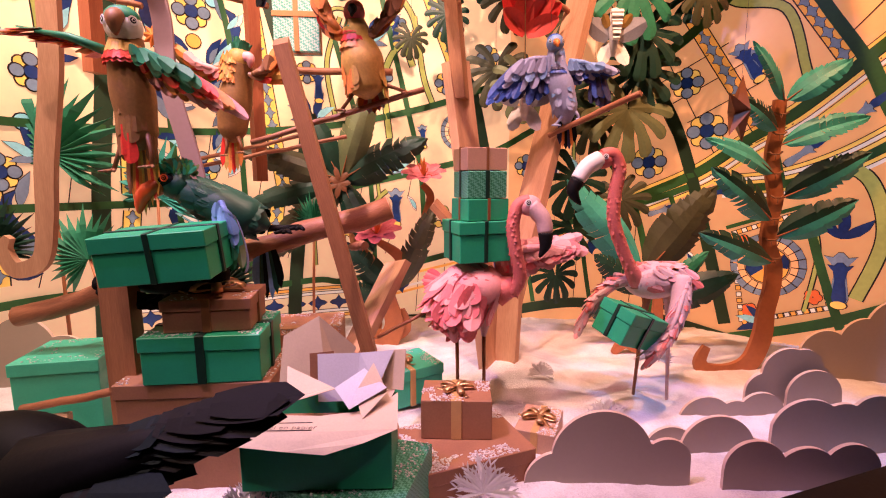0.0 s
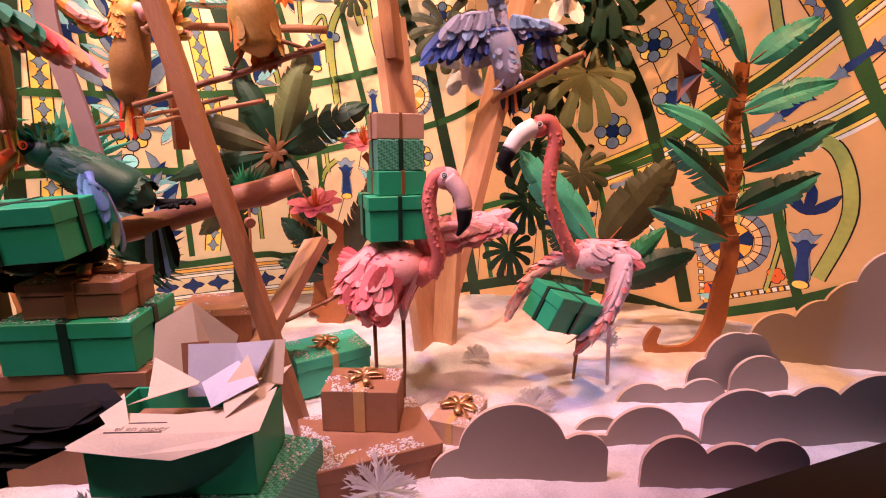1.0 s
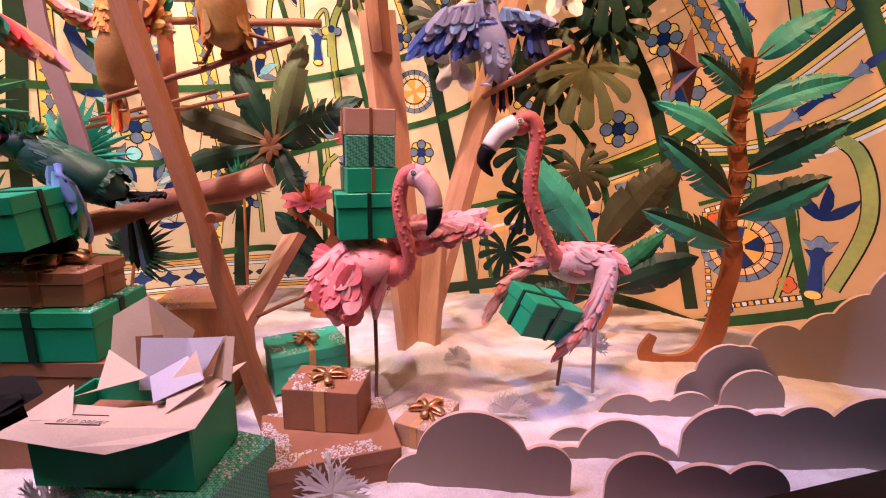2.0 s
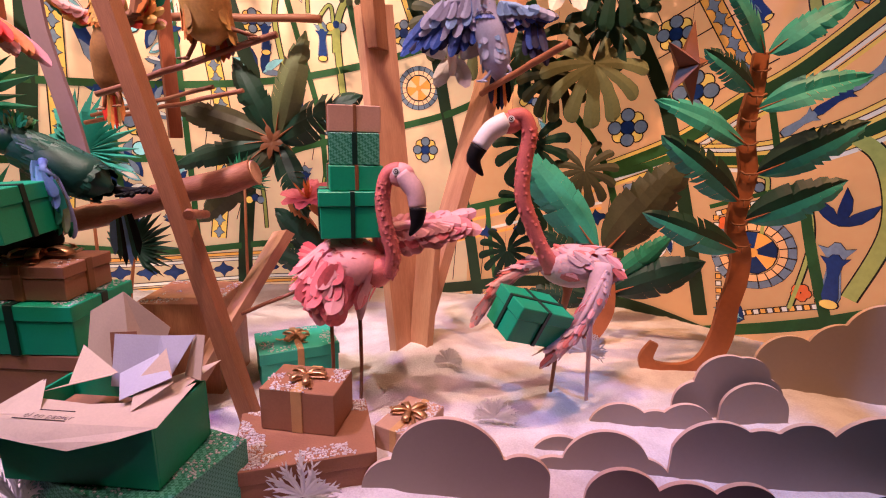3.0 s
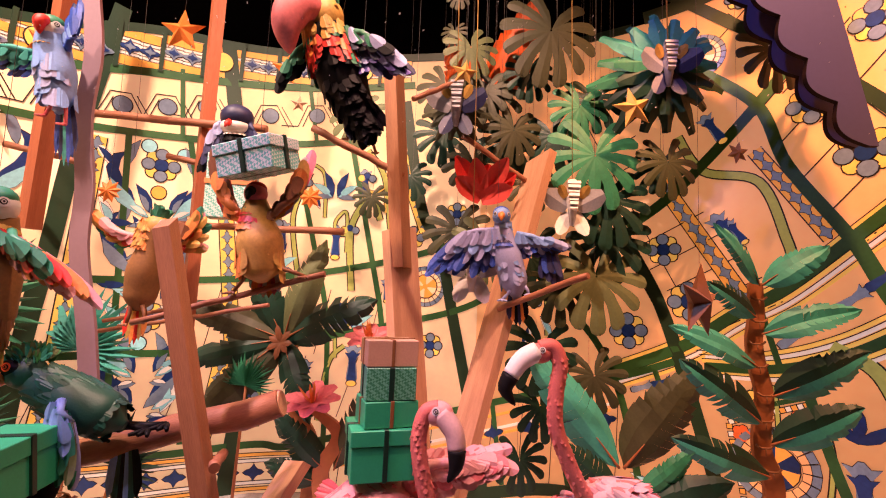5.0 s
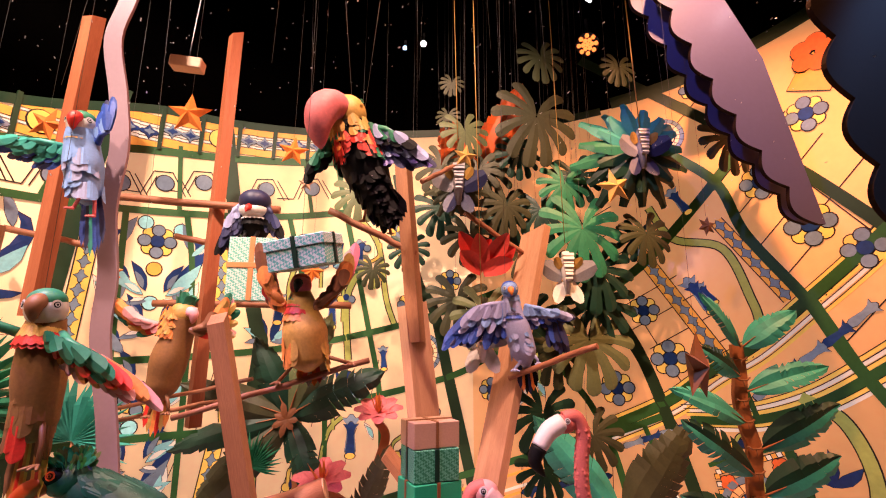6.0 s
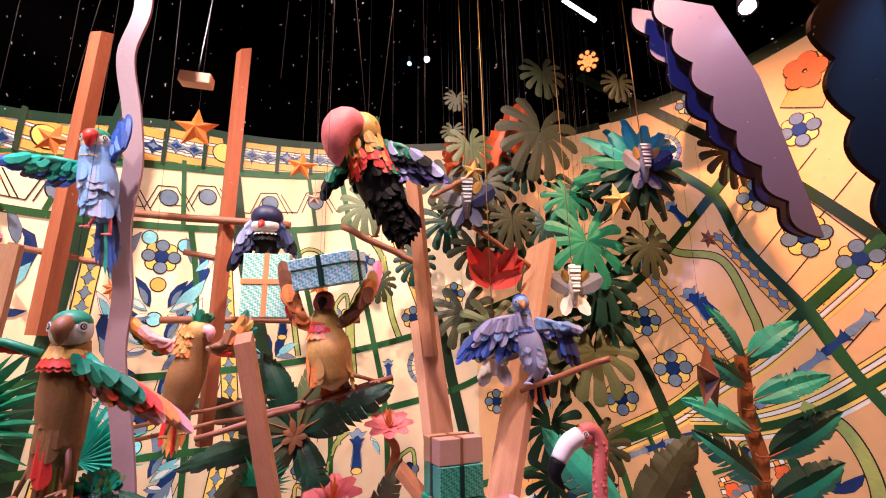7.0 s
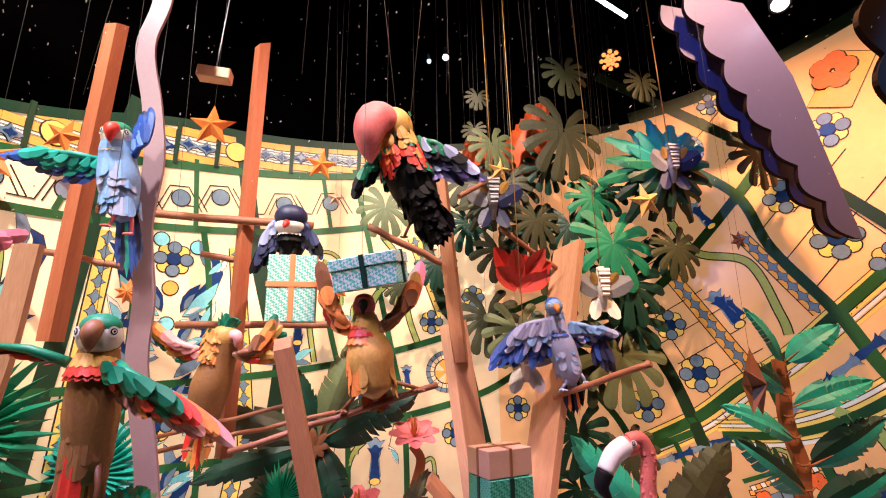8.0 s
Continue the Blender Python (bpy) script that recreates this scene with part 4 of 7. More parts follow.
CL = "scalloped pale cloud cut from painted board"
cloud_board(pose(0, 1.23, 0), ((0.455, 0.10, 0.14), (0.34, 0.02, 0.10), (0.635, 0.09, 0.068), (0.56, 0.06, 0.09)), -0.08, CLOUD, CL + " in the snow")
cloud_board(pose(0, 1.38, 0), ((0.865, 0.03, 0.115), (0.735, -0.03, 0.085), (0.955, -0.01, 0.085)), -0.16, CLOUD, CL + " low in front")
cloud_board(pose(0, 1.46, 0), ((0.76, -0.02, 0.085), (0.66, -0.08, 0.08)), -0.12, CLOUD, CL + " behind another")
cloud_board(pose(0, 1.62, 0), ((0.965, -0.01, 0.10), (1.07, 0.0, 0.075), (1.16, 0.02, 0.085), (0.89, -0.1, 0.075)), -0.15, CLOUD, CL + " of three low humps")
cloud_board(pose(0, 1.68, 0), ((1.29, 0.15, 0.098), (1.21, 0.08, 0.075), (1.385, 0.11, 0.075), (1.34, 0.17, 0.075)), -0.12, CLOUD, CL + " of two humps")
cloud_board(pose(0, 1.64, 0), ((1.36, 0.08, 0.10), (1.45, 0.0, 0.06)), -0.12, CLOUD, CL + " leaning on a larger one")
cloud_board(pose(0, 1.86, 0), ((1.565, 0.15, 0.105), (1.72, 0.20, 0.105), (1.84, 0.26, 0.12), (1.97, 0.36, 0.14)), -0.03, CLOUD, CL + " rising against the wall")
cloud_board(pose(0, 1.38, 0), ((1.14, 0.08, 0.118), (1.245, 0.10, 0.085), (1.345, 0.125, 0.085), (1.40, 0.09, 0.06), (1.52, 0.11, 0.135), (1.66, 0.2, 0.12)), -0.22, CLOUD, CL + " beside the window sill")
cloud_board(pose(0, 1.20, 0), ((0.86, 0.085, 0.085), (1.0, 0.06, 0.09), (1.12, 0.08, 0.08)), -0.1, CLOUD, CL + " low by the sill")
cloud_board(pose(-1.6, 1.75, 0, 0, 0, 0), ((0, 0.22, 0.13), (0.16, 0.16, 0.12), (-0.2, 0.2, 0.15)), -0.03, CLOUD, CL + " far beside the teal box")


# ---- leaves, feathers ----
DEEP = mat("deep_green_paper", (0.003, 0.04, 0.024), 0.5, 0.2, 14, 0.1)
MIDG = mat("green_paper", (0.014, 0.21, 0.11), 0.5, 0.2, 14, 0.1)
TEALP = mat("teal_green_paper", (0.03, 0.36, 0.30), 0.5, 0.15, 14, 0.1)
OLIVE = mat("olive_paper", (0.055, 0.058, 0.026), 0.55, 0.2, 14, 0.1)
DARKO = mat("dark_olive_paper", (0.035, 0.045, 0.016), 0.55, 0.2, 14, 0.1)
KHAKI = mat("khaki_paper", (0.13, 0.16, 0.07), 0.55, 0.15, 14, 0.1)
STEM = mat("brown_cut_board", (0.42, 0.14, 0.05), 0.55, 0.12, 10, 0.1)
RUSTY = mat("rust_star_board", (0.22, 0.075, 0.03), 0.5, 0.12, 14, 0.1)
ORST = mat("orange_board", (0.72, 0.19, 0.03), 0.5, 0.12, 14, 0.1)
GOLDP = mat("pale_gold_paper", (0.62, 0.36, 0.10), 0.4, 0.12, 14, 0.1)
PINK = mat("pink_feather_paper", (0.78, 0.18, 0.20), 0.6, 0.2, 14, 0.15)
PINKL = mat("pale_pink_paper", (0.80, 0.36, 0.36), 0.6, 0.12, 14, 0.15)
CORAL = mat("coral_scales", (0.60, 0.15, 0.13), 0.6, 0.14, 30, 0.3)
ROSE = mat("rose_grey_paper", (0.55, 0.36, 0.36), 0.6, 0.12, 20, 0.15)
WHITE = mat("white_paper", (0.75, 0.72, 0.70), 0.55, 0.08, 20, 0.1)
INKY = mat("black_paper", (0.005, 0.005, 0.006), 0.6, 0.3, 20, 0.1, gloss=0.15)
NAVY = mat("navy_paper", (0.02, 0.025, 0.09), 0.5, 0.3, 20, 0.1)
BLUE = mat("blue_paper", (0.03, 0.09, 0.46), 0.5, 0.25, 20, 0.1)
SKY = mat("pale_blue_paper", (0.20, 0.36, 0.74), 0.55, 0.15, 20, 0.1)
LAV = mat("lavender_paper", (0.34, 0.38, 0.64), 0.6, 0.12, 20, 0.1)
RED = mat("red_paper", (0.68, 0.035, 0.02), 0.5, 0.2, 20, 0.1)
ORANGE = mat("orange_paper", (0.78, 0.25, 0.05), 0.5, 0.2, 20, 0.1)
YELLOW = mat("ochre_yellow_paper", (0.58, 0.33, 0.07), 0.55, 0.2, 20, 0.15)
TAUPE = mat("brown_green_paper", (0.26, 0.12, 0.035), 0.6, 0.2, 20, 0.15)
BRN = mat("brown_paper", (0.25, 0.10, 0.04), 0.55, 0.15, 20, 0.1)
GREY = mat("grey_card", (0.34, 0.34, 0.38), 0.5, 0.15, 20, 0.1)
THREAD = mat("clear_thread", (0.10, 0.10, 0.10), 0.3, 0.1, 20, 0.0)


def aim(p, d, n=(0, -1, 0.2)):
    """A pose at p: y along d, z nearest to n."""
    d = Vector(d).normalized()
    n = Vector(n)
    n = (n - d * n.dot(d)).normalized()
    x = d.cross(n)
    return Matrix(((x.x, d.x, n.x, p[0]), (x.y, d.y, n.y, p[1]), (x.z, d.z, n.z, p[2]), (0, 0, 0, 1)))


def quads(bm, rows, m, mi):
    vs = [[bm.verts.new(m @ Vector(p)) for p in r] for r in rows]
    for a, b in zip(vs, vs[1:]):
        for k in range(len(a) - 1):
            f = bm.faces.new((a[k], a[k + 1], b[k + 1], b[k]))
            f.material_index = mi


def blade(bm, m, L, w, mi=0, bend=0.15, fold=0.12, n=4, tip=0.0):
    """A feather: a folded pointed strip along y."""
    rows = []
    for i in range(n + 1):
        t = i / n
        h = w / 2 * (0.45 + 0.55 * math.sin(math.pi * min(1, t * 0.75 + 0.1))) * (1 if t < 0.8 else max(tip, (1 - t) * 5))
        z = bend * L * t * t
        rows.append(((-h, L * t, z - fold * h), (0, L * t * (1.0 + 0.02 * (i == n)), z), (h, L * t, z - fold * h)))
    quads(bm, rows, m, mi)


def banana_leaf(bm, base, tip, width, mi=0, normal=(0, -1, 0.3), droop=0.12, seed=0, n=14, under=None, fold=-0.5, other=None):
    """A long leaf folded along its rib with a torn, toothed edge."""
    rnd = random.Random(seed)
    d = Vector(tip) - Vector(base)
    L = d.length
    m = aim(base, d, normal)
    mid = [(0, L * i / n, droop * L * math.sin(math.pi * i / n)) for i in range(n + 1)]
    for s in (-1, 1):
        cut = 0
        for i in range(n):
            def edge(t, pull):
                h = width / 2 * max(0.02, math.sin(math.pi * min(1, 0.06 + t * 0.94)) ** 0.6) * (1 - 0.25 * t)
                return (s * h * pull, L * (t + 0.08 * pull * (1 - t)), droop * L * math.sin(math.pi * t) + fold * h)
            a, b = edge(i / n, 1.0 - cut), edge((i + 1) / n, 1.0)
            cut = rnd.choice((0.0, 0.05, 0.09, 0.15, 0.22, 0.3)) if i > n * 0.3 else rnd.choice((0.0, 0.0, 0.04))
            b2 = edge((i + 1) / n, 1.0)
            half = lambda p, q: tuple((u + v) / 2 + (0.06 * width if k == 2 else 0) for k, (u, v) in enumerate(zip(p, q)))
            quads(bm, ((mid[i], half(mid[i], a), a), (mid[i + 1], half(mid[i + 1], b2), b2)), m, mi if other is None or s < 0 else other)
    if under is not None:
        add_tube(bm, [m @ Vector((x, y, z - 0.004)) for x, y, z in mid[::2]], [width * 0.02 * (1 - 0.7 * k / len(mid[::2])) + 0.001 for k in range(len(mid[::2]))], 6, under)


def fan_leaf(bm, m, R, blades=22, spread=250, mi=0, stem=None):
    """A pleated fan palm leaf in the xy plane of m."""
    for k in range(blades):
        a0 = radians(90 - spread / 2 + spread * k / blades)
        a1 = radians(90 - spread / 2 + spread * (k + 1) / blades)
        am = (a0 + a1) / 2
        r = R * (0.88 + 0.12 * math.sin(k * 2.3)) * (0.8 + 0.2 * math.sin(math.pi * k / blades))
        q = 0.62 * r
        pol = lambda rr, a, z: (rr * math.cos(a), rr * math.sin(a), z)
        rows0 = ((0, 0, 0), pol(q, a0, -0.02 * R - 0.05 * q), pol(r, am, -0.16 * R), pol(q, am, 0.05 * R))
        rows1 = ((0, 0, 0), pol(q, am, 0.05 * R), pol(r, am, -0.16 * R), pol(q, a1, -0.02 * R - 0.05 * q))
        for row in (rows0, rows1):
            bm.faces.new([bm.verts.new(m @ Vector(p)) for p in row]).material_index = mi


def monstera(bm, m, size, mi=0, lobes=5, bend=0.22):
    """A heart-shaped leaf cut into curved lobes, base at the origin, tip at y = size."""
    def zz(x, y):
        return -bend * (x * x + (y - size * 0.4) ** 2) / size
    n = 2 * lobes + 1
    hub = 0.36 * size
    for k in range(n):
        th = radians(-62 + 304 * k / (n - 1))
        reach = size * (0.50 + 0.14 * max(0, math.sin(th)) ** 3 + 0.05 * abs(math.cos(th)))
        half = math.pi * 304 / 360 / (n - 1) * 0.97
        rows = []
        for q, wk in ((0.02, 1.0), (0.28, 1.04), (0.44, 0.96), (0.54, 0.74), (0.72, 0.68), (0.88, 0.62), (0.96, 0.45), (1.0, 0.16)):
            row = []
            for e in (-1, 0, 1):
                a_ = th + e * half * wk + (0.16 if math.cos(th) > 0 else -0.16) * q * q * (abs(math.cos(th)) > 0.1)
                x, y = q * reach * math.cos(a_), hub + q * reach * math.sin(a_)
                row.append((x, y, zz(x, y) + 0.012 * size * (1 - abs(e)) * q))
            rows.append(row)
        quads(bm, rows, m, mi)


def thread(a, b, r=0.0007):
    bm = bm_tube([a, b], r, 5)
    return tagged(part("hanging_thread", bm, THREAD, None), "thin pale thread hanging from the ceiling", "thread", "hanging threads")


# ---- birds: paper figures, each one mesh ----
def add_ball(bm, c, r, mi, squash=(1, 1, 1), m=None):
    q = bmesh.ops.create_icosphere(bm, subdivisions=3, radius=1)
    bmesh.ops.transform(bm, matrix=(m or Matrix()) @ Matrix.Translation(c) @ Matrix.Diagonal((r * squash[0], r * squash[1], r * squash[2], 1)), verts=q["verts"])
    for f in {f for v in q["verts"] for f in v.link_faces}:
        f.material_index, f.smooth = mi, True


def wing(bm, root, tip, trail, mis, n=9, rows=3, w=0.034, seed=0, front=(0, -1, 0)):
    """Feathers in rows along the arm from root to tip, trailing towards trail; mis: slots from the shoulder outwards."""
    rnd = random.Random(seed)
    root, tip, trail = Vector(root), Vector(tip), Vector(trail)
    arm = tip - root
    L = arm.length
    for r in range(rows):
        k = n - r
        for i in range(k):
            t = (i + 0.5) / k
            p = root + arm * t * (1 - 0.22 * r) + Vector(front) * 0.006 * (r + 1)
            d = (trail.normalized() * (1 - t * 0.7) + arm.normalized() * (0.45 + 0.75 * t)).normalized()
            length = (0.75 * trail.length + 0.18 * L) * (0.6 + 0.5 * t) * (1 - 0.27 * r) * rnd.uniform(0.9, 1.1)
            mi = mis[min(len(mis) - 1, int(len(mis) * (1 - r / rows) * (0.35 + 0.65 * t) - 0.001))]
            blade(bm, aim(p, d, Vector(front) + Vector((0, 0, 0.15))), length, w * rnd.uniform(0.9, 1.15), mi, rnd.uniform(-0.05, 0.12))
    add_tube(bm, [root, root + arm * 0.5 + Vector((0, 0, 0.008)), root + arm * 0.85], [0.010, 0.007, 0.003], 8, mis[0])


def ruff(bm, c, r, mi, n=14, L=0.03, down=(0, 0, -1)):
    for k in range(n):
        a = 2 * math.pi * k / n
        o = Vector((math.cos(a), math.sin(a), 0))
        blade(bm, aim(Vector(c) + o * r * 0.85, Vector(down) + o * 0.35, o), L, L * 0.8, mi, 0.05, tip=0.35)


def scales(bm, pts, r, mi, per=9, L=0.022):
    """Small overlapping scales along a neck."""
    for j, p in enumerate(pts):
        d = (Vector(pts[max(j - 1, 0)]) - Vector(pts[min(j + 1, len(pts) - 1)])).normalized()
        u = d.orthogonal().normalized()
        v = d.cross(u)
        for k in range(per):
            a = 2 * math.pi * (k + 0.618 * j) / per
            s = 1 + 0.28 * math.sin(37.0 * j + 91.0 * k)
            o = u * math.cos(a) + v * math.sin(a)
            feather(bm, aim(Vector(p) + o * r * 0.97 + d * L * 0.3 * math.sin(53.0 * k + 17.0 * j), d + o * (0.04 + 0.05 * s) + u * 0.15 * math.sin(71.0 * k + j), o), L * s, L * 0.8, mi, 0.08)


def tail(bm, p, d, L, mis, n=6, w=0.03, spread=0.35, front=(0, -1, 0)):
    d = Vector(d).normalized()
    side = d.cross(Vector(front)).normalized()
    for k in range(n):
        s = (k / (n - 1) - 0.5) * 2
        blade(bm, aim(Vector(p) + side * s * 0.02, d + side * s * spread, front), L * (1 - 0.22 * abs(s)), w, mis[k % len(mis)], 0.03)


def legs(bm, tops, feet, r, mi, splay=0.03):
    for a, b in zip(tops, feet):
        a, b = Vector(a), Vector(b)
        add_tube(bm, [a, (a + b) / 2 + Vector((0.004, 0, 0)), b], [r * 1.3, r, r], 7, mi)
        for s in (-1, 0, 1):
            add_tube(bm, [b, b + Vector((s * splay * 0.7, -splay, -0.004))], [r, r * 0.5], 6, mi)


def eye(bm, p, d, r, mis=(0, 1)):
    d = Vector(d).normalized()
    q = d.to_track_quat("Z", "Y").to_matrix().to_4x4()
    for k, (rr, mi) in enumerate(((r, mis[0]), (r * 0.62, mis[1]), (r * 0.4, mis[0]), (r * 0.22, mis[1]))):
        c = bmesh.ops.create_circle(bm, cap_ends=True, segments=14, radius=rr)
        bmesh.ops.transform(bm, matrix=Matrix.Translation(Vector(p) + d * 0.0012 * (k + 1)) @ q, verts=c["verts"])
        for f in {f for v in c["verts"] for f in v.link_faces}:
            f.material_index = mi


def feather(bm, m, L, w, mi, bend=0.06):
    """A flat cut-paper feather with a round tip and a raised quill line."""
    rows = []
    for t, h in ((0, 0.30), (0.25, 0.72), (0.5, 0.95), (0.72, 1.0), (0.88, 0.82), (0.97, 0.45), (1.0, 0.12)):
        z = bend * L * t * t
        rows.append(((-h * w / 2, L * t, z - 0.16 * h * w), (0, L * t, z), (h * w / 2, L * t, z - 0.16 * h * w)))
    quads(bm, rows, m, mi)


def fan_wing(bm, root, wrist, d0, d1, lengths, layers, n=8, w=0.034, seed=0, front=(0, -1, 0.1), gap=0.007):
    """Layers of feathers along the arm; the lowest layer is the longest. layers: (slot, share of the length, share of the arm)."""
    rnd = random.Random(seed)
    root, wrist, d0, d1, fr = Vector(root), Vector(wrist), Vector(d0).normalized(), Vector(d1).normalized(), Vector(front).normalized()
    for r, (mi, share, reach) in enumerate(layers):
        k = max(4, n - r)
        for i in range(k):
            t = i / (k - 1)
            p = root.lerp(wrist, t * reach) + fr * (gap * r + 0.0016 * (i % 2))
            d = d0.lerp(d1, min(1, t * 1.05)) + Vector((rnd.uniform(-1, 1), 0, rnd.uniform(-1, 1))) * 0.07
            L = (lengths[0] + (lengths[1] - lengths[0]) * t) * share * rnd.uniform(0.9, 1.08)
            slot = mi[i % len(mi)] if type(mi) is tuple else mi
            feather(bm, aim(p, d, fr + Vector((rnd.uniform(-1, 1), 0, rnd.uniform(-1, 1))) * 0.18), L, w * rnd.uniform(0.9, 1.15), slot, rnd.uniform(-0.08, 0.12))
    add_tube(bm, [root, root.lerp(wrist, 0.5) + fr * gap * len(layers) * 0.6, wrist], [w * 0.36, w * 0.3, w * 0.14], 8, layers[-1][0] if type(layers[-1][0]) is int else layers[-1][0][0])


def lathe_body(bm, pts, radii, mi, seg=18):
    line = smooth_line(pts, 5)
    n = len(line) - 1
    rr = []
    for i in range(n + 1):
        t = i / n * (len(radii) - 1)
        k = min(int(t), len(radii) - 2)
        s = t - k
        s = s * s * (3 - 2 * s)
        rr.append(radii[k] * (1 - s) + radii[k + 1] * s)
    add_tube(bm, line, rr, seg, mi)


def figure(name, bm, mats, label):
    ob = part(name, bm, mats, None)
    ob.data.polygons.foreach_set("use_smooth", [p.use_smooth for p in ob.data.polygons])
    return tagged(ob, label, "bird figure", "paper birds")


# flamingo carrying the stack of gifts
bm = bmesh.new()
F1 = (PINK, PINKL, CORAL, ROSE, INKY, BRN, WHITE)
add_ball(bm, (0.11, 1.57, 0.51), 0.1, 1, (1.15, 1.0, 0.85))
add_tube(bm, [(0.20, 1.56, 0.50), (0.25, 1.54, 0.52)], [0.055, 0.03], 10, 2)
neck = smooth_line([(0.245, 1.53, 0.50), (0.262, 1.51, 0.56), (0.245, 1.50, 0.64), (0.235, 1.50, 0.72), (0.25, 1.50, 0.785), (0.285, 1.50, 0.80)], 5)
add_tube(bm, neck, 0.021, 12, 2)
scales(bm, neck[1:-6], 0.0202, 2, 10, 0.016)
add_ball(bm, (0.285, 1.50, 0.785), 0.033, 1, (1.15, 0.8, 1.0))
add_tube(bm, smooth_line([(0.29, 1.50, 0.785), (0.325, 1.49, 0.745), (0.335, 1.485, 0.70)], 4), [0.029, 0.028, 0.027, 0.027, 0.026, 0.025, 0.025, 0.024, 0.023], 12, 3)
add_tube(bm, smooth_line([(0.335, 1.485, 0.70), (0.333, 1.48, 0.66), (0.315, 1.475, 0.625)], 4), [0.024, 0.023, 0.022, 0.02, 0.018, 0.014, 0.01, 0.007, 0.003], 12, 4)
for s in (-1, 1):
    eye(bm, (0.278, 1.50 + s * 0.0255, 0.795), (-0.05, s, 0.1), 0.011, (6, 4))
rnd = random.Random(3)
for k in range(150):
    a, b = rnd.uniform(0, 2 * math.pi), rnd.uniform(-0.5, 1.2)
    o = Vector((math.cos(a) * math.cos(b) * 0.115 + 0.01, math.sin(a) * math.cos(b) * 0.1, math.sin(b) * 0.085))
    d = Vector((-0.5, 0.0, -0.6)) + o * 1.2 + Vector((0, 0, -0.45 * (abs(o.y) > 0.05)))
    blade(bm, aim(Vector((0.10, 1.57, 0.51)) + o, d, o), rnd.uniform(0.06, 0.1), 0.04, rnd.choice((0, 0, 1)), 0.05, tip=0.3)
for k in range(130):
    a, b = rnd.uniform(2.2, 4.9), rnd.uniform(-0.9, 0.9)
    o = Vector((math.cos(a) * math.cos(b) * 0.105 + 0.005, math.sin(a) * math.cos(b) * 0.105, math.sin(b) * 0.09 - 0.005))
    feather(bm, aim(Vector((0.10, 1.57, 0.51)) + o, Vector((-0.22 + rnd.uniform(-0.25, 0.25), 0.0, -0.95)) + o * 1.2, o + Vector((rnd.uniform(-0.09, 0.09), 0, rnd.uniform(-0.09, 0.09)))), rnd.uniform(0.06, 0.11), 0.058, rnd.choice((0, 0, 1, 0)), rnd.uniform(-0.05, 0.2))
fan_wing(bm, (0.20, 1.57, 0.62), (0.40, 1.60, 0.645), (0.25, 0.0, -1), (1, 0.0, -0.15), (0.085, 0.10), ((1, 1.0, 1.0), ((1, 0), 0.8, 1.0), (1, 0.55, 0.95)), 15, 0.046, 5, (0, -0.9, 0.45))
fan_wing(bm, (0.22, 1.60, 0.61), (0.40, 1.62, 0.645), (0.4, 0.1, 0.6), (1, 0.0, 0.3), (0.05, 0.09), ((1, 1.0, 1.0), (1, 0.7, 1.0)), 11, 0.034, 15, (0, -0.9, 0.45))
tail(bm, (0.0, 1.60, 0.52), (-0.9, 0, 0.1), 0.06, (0, 1), 7, 0.03)
for x, y in ((0.065, 1.55), (0.155, 1.55)):
    add_tube(bm, [(x, y, 0.47), (x, y, 0.43), (x - 0.002, y, 0.37), (x - 0.004, y, 0.345)], [0.04, 0.028, 0.014, 0.008], 10, 3)
    add_tube(bm, [(x - 0.004, y, 0.35), (x - 0.002, y, 0.2), (x - 0.008, y, 0.0)], [0.0065, 0.006, 0.0055], 8, 5)
figure("flamingo_figure", bm, F1, "pink paper flamingo carrying stacked gifts on thin legs")

# flamingo holding one gift in its wings
bm = bmesh.new()
add_ball(bm, (0.80, 1.76, 0.49), 0.1, 3, (1.1, 0.75, 0.72))
neck = smooth_line([(0.735, 1.74, 0.49), (0.70, 1.72, 0.54), (0.66, 1.71, 0.62), (0.622, 1.70, 0.72), (0.622, 1.70, 0.82), (0.632, 1.70, 0.90), (0.61, 1.70, 0.95), (0.57, 1.70, 0.945)], 5)
add_tube(bm, neck, [0.04, 0.036, 0.032, 0.029, 0.027] + [0.0235] * (len(neck) - 5), 12, 2)
scales(bm, neck[4:-8], 0.0225, 2, 11, 0.017)
add_ball(bm, (0.57, 1.70, 0.93), 0.034, 2, (1.2, 0.8, 0.9))
add_tube(bm, smooth_line([(0.565, 1.70, 0.935), (0.518, 1.695, 0.908), (0.485, 1.69, 0.862)], 4), [0.03, 0.031, 0.031, 0.031, 0.03, 0.029, 0.028, 0.027, 0.026], 12, 6)
add_tube(bm, smooth_line([(0.485, 1.69, 0.862), (0.470, 1.69, 0.82), (0.50, 1.69, 0.775)], 4), [0.027, 0.026, 0.025, 0.024, 0.022, 0.018, 0.013, 0.008, 0.003], 12, 4)
for s in (-1, 1):
    eye(bm, (0.575, 1.70 + s * 0.026, 0.942), (0, s, 0.1), 0.010, (6, 4))
rnd = random.Random(9)
for k in range(110):
    a, b = rnd.uniform(0, 2 * math.pi), rnd.uniform(-0.3, 1.3)
    o = Vector((math.cos(a) * math.cos(b) * 0.11, math.sin(a) * math.cos(b) * 0.076, math.sin(b) * 0.074))
    blade(bm, aim(Vector((0.80, 1.76, 0.49)) + o, Vector((0.8, 0, -0.15)) + o * 1.5, o), rnd.uniform(0.035, 0.065), 0.024, rnd.choice((3, 3, 1, 2)), 0.05, tip=0.3)
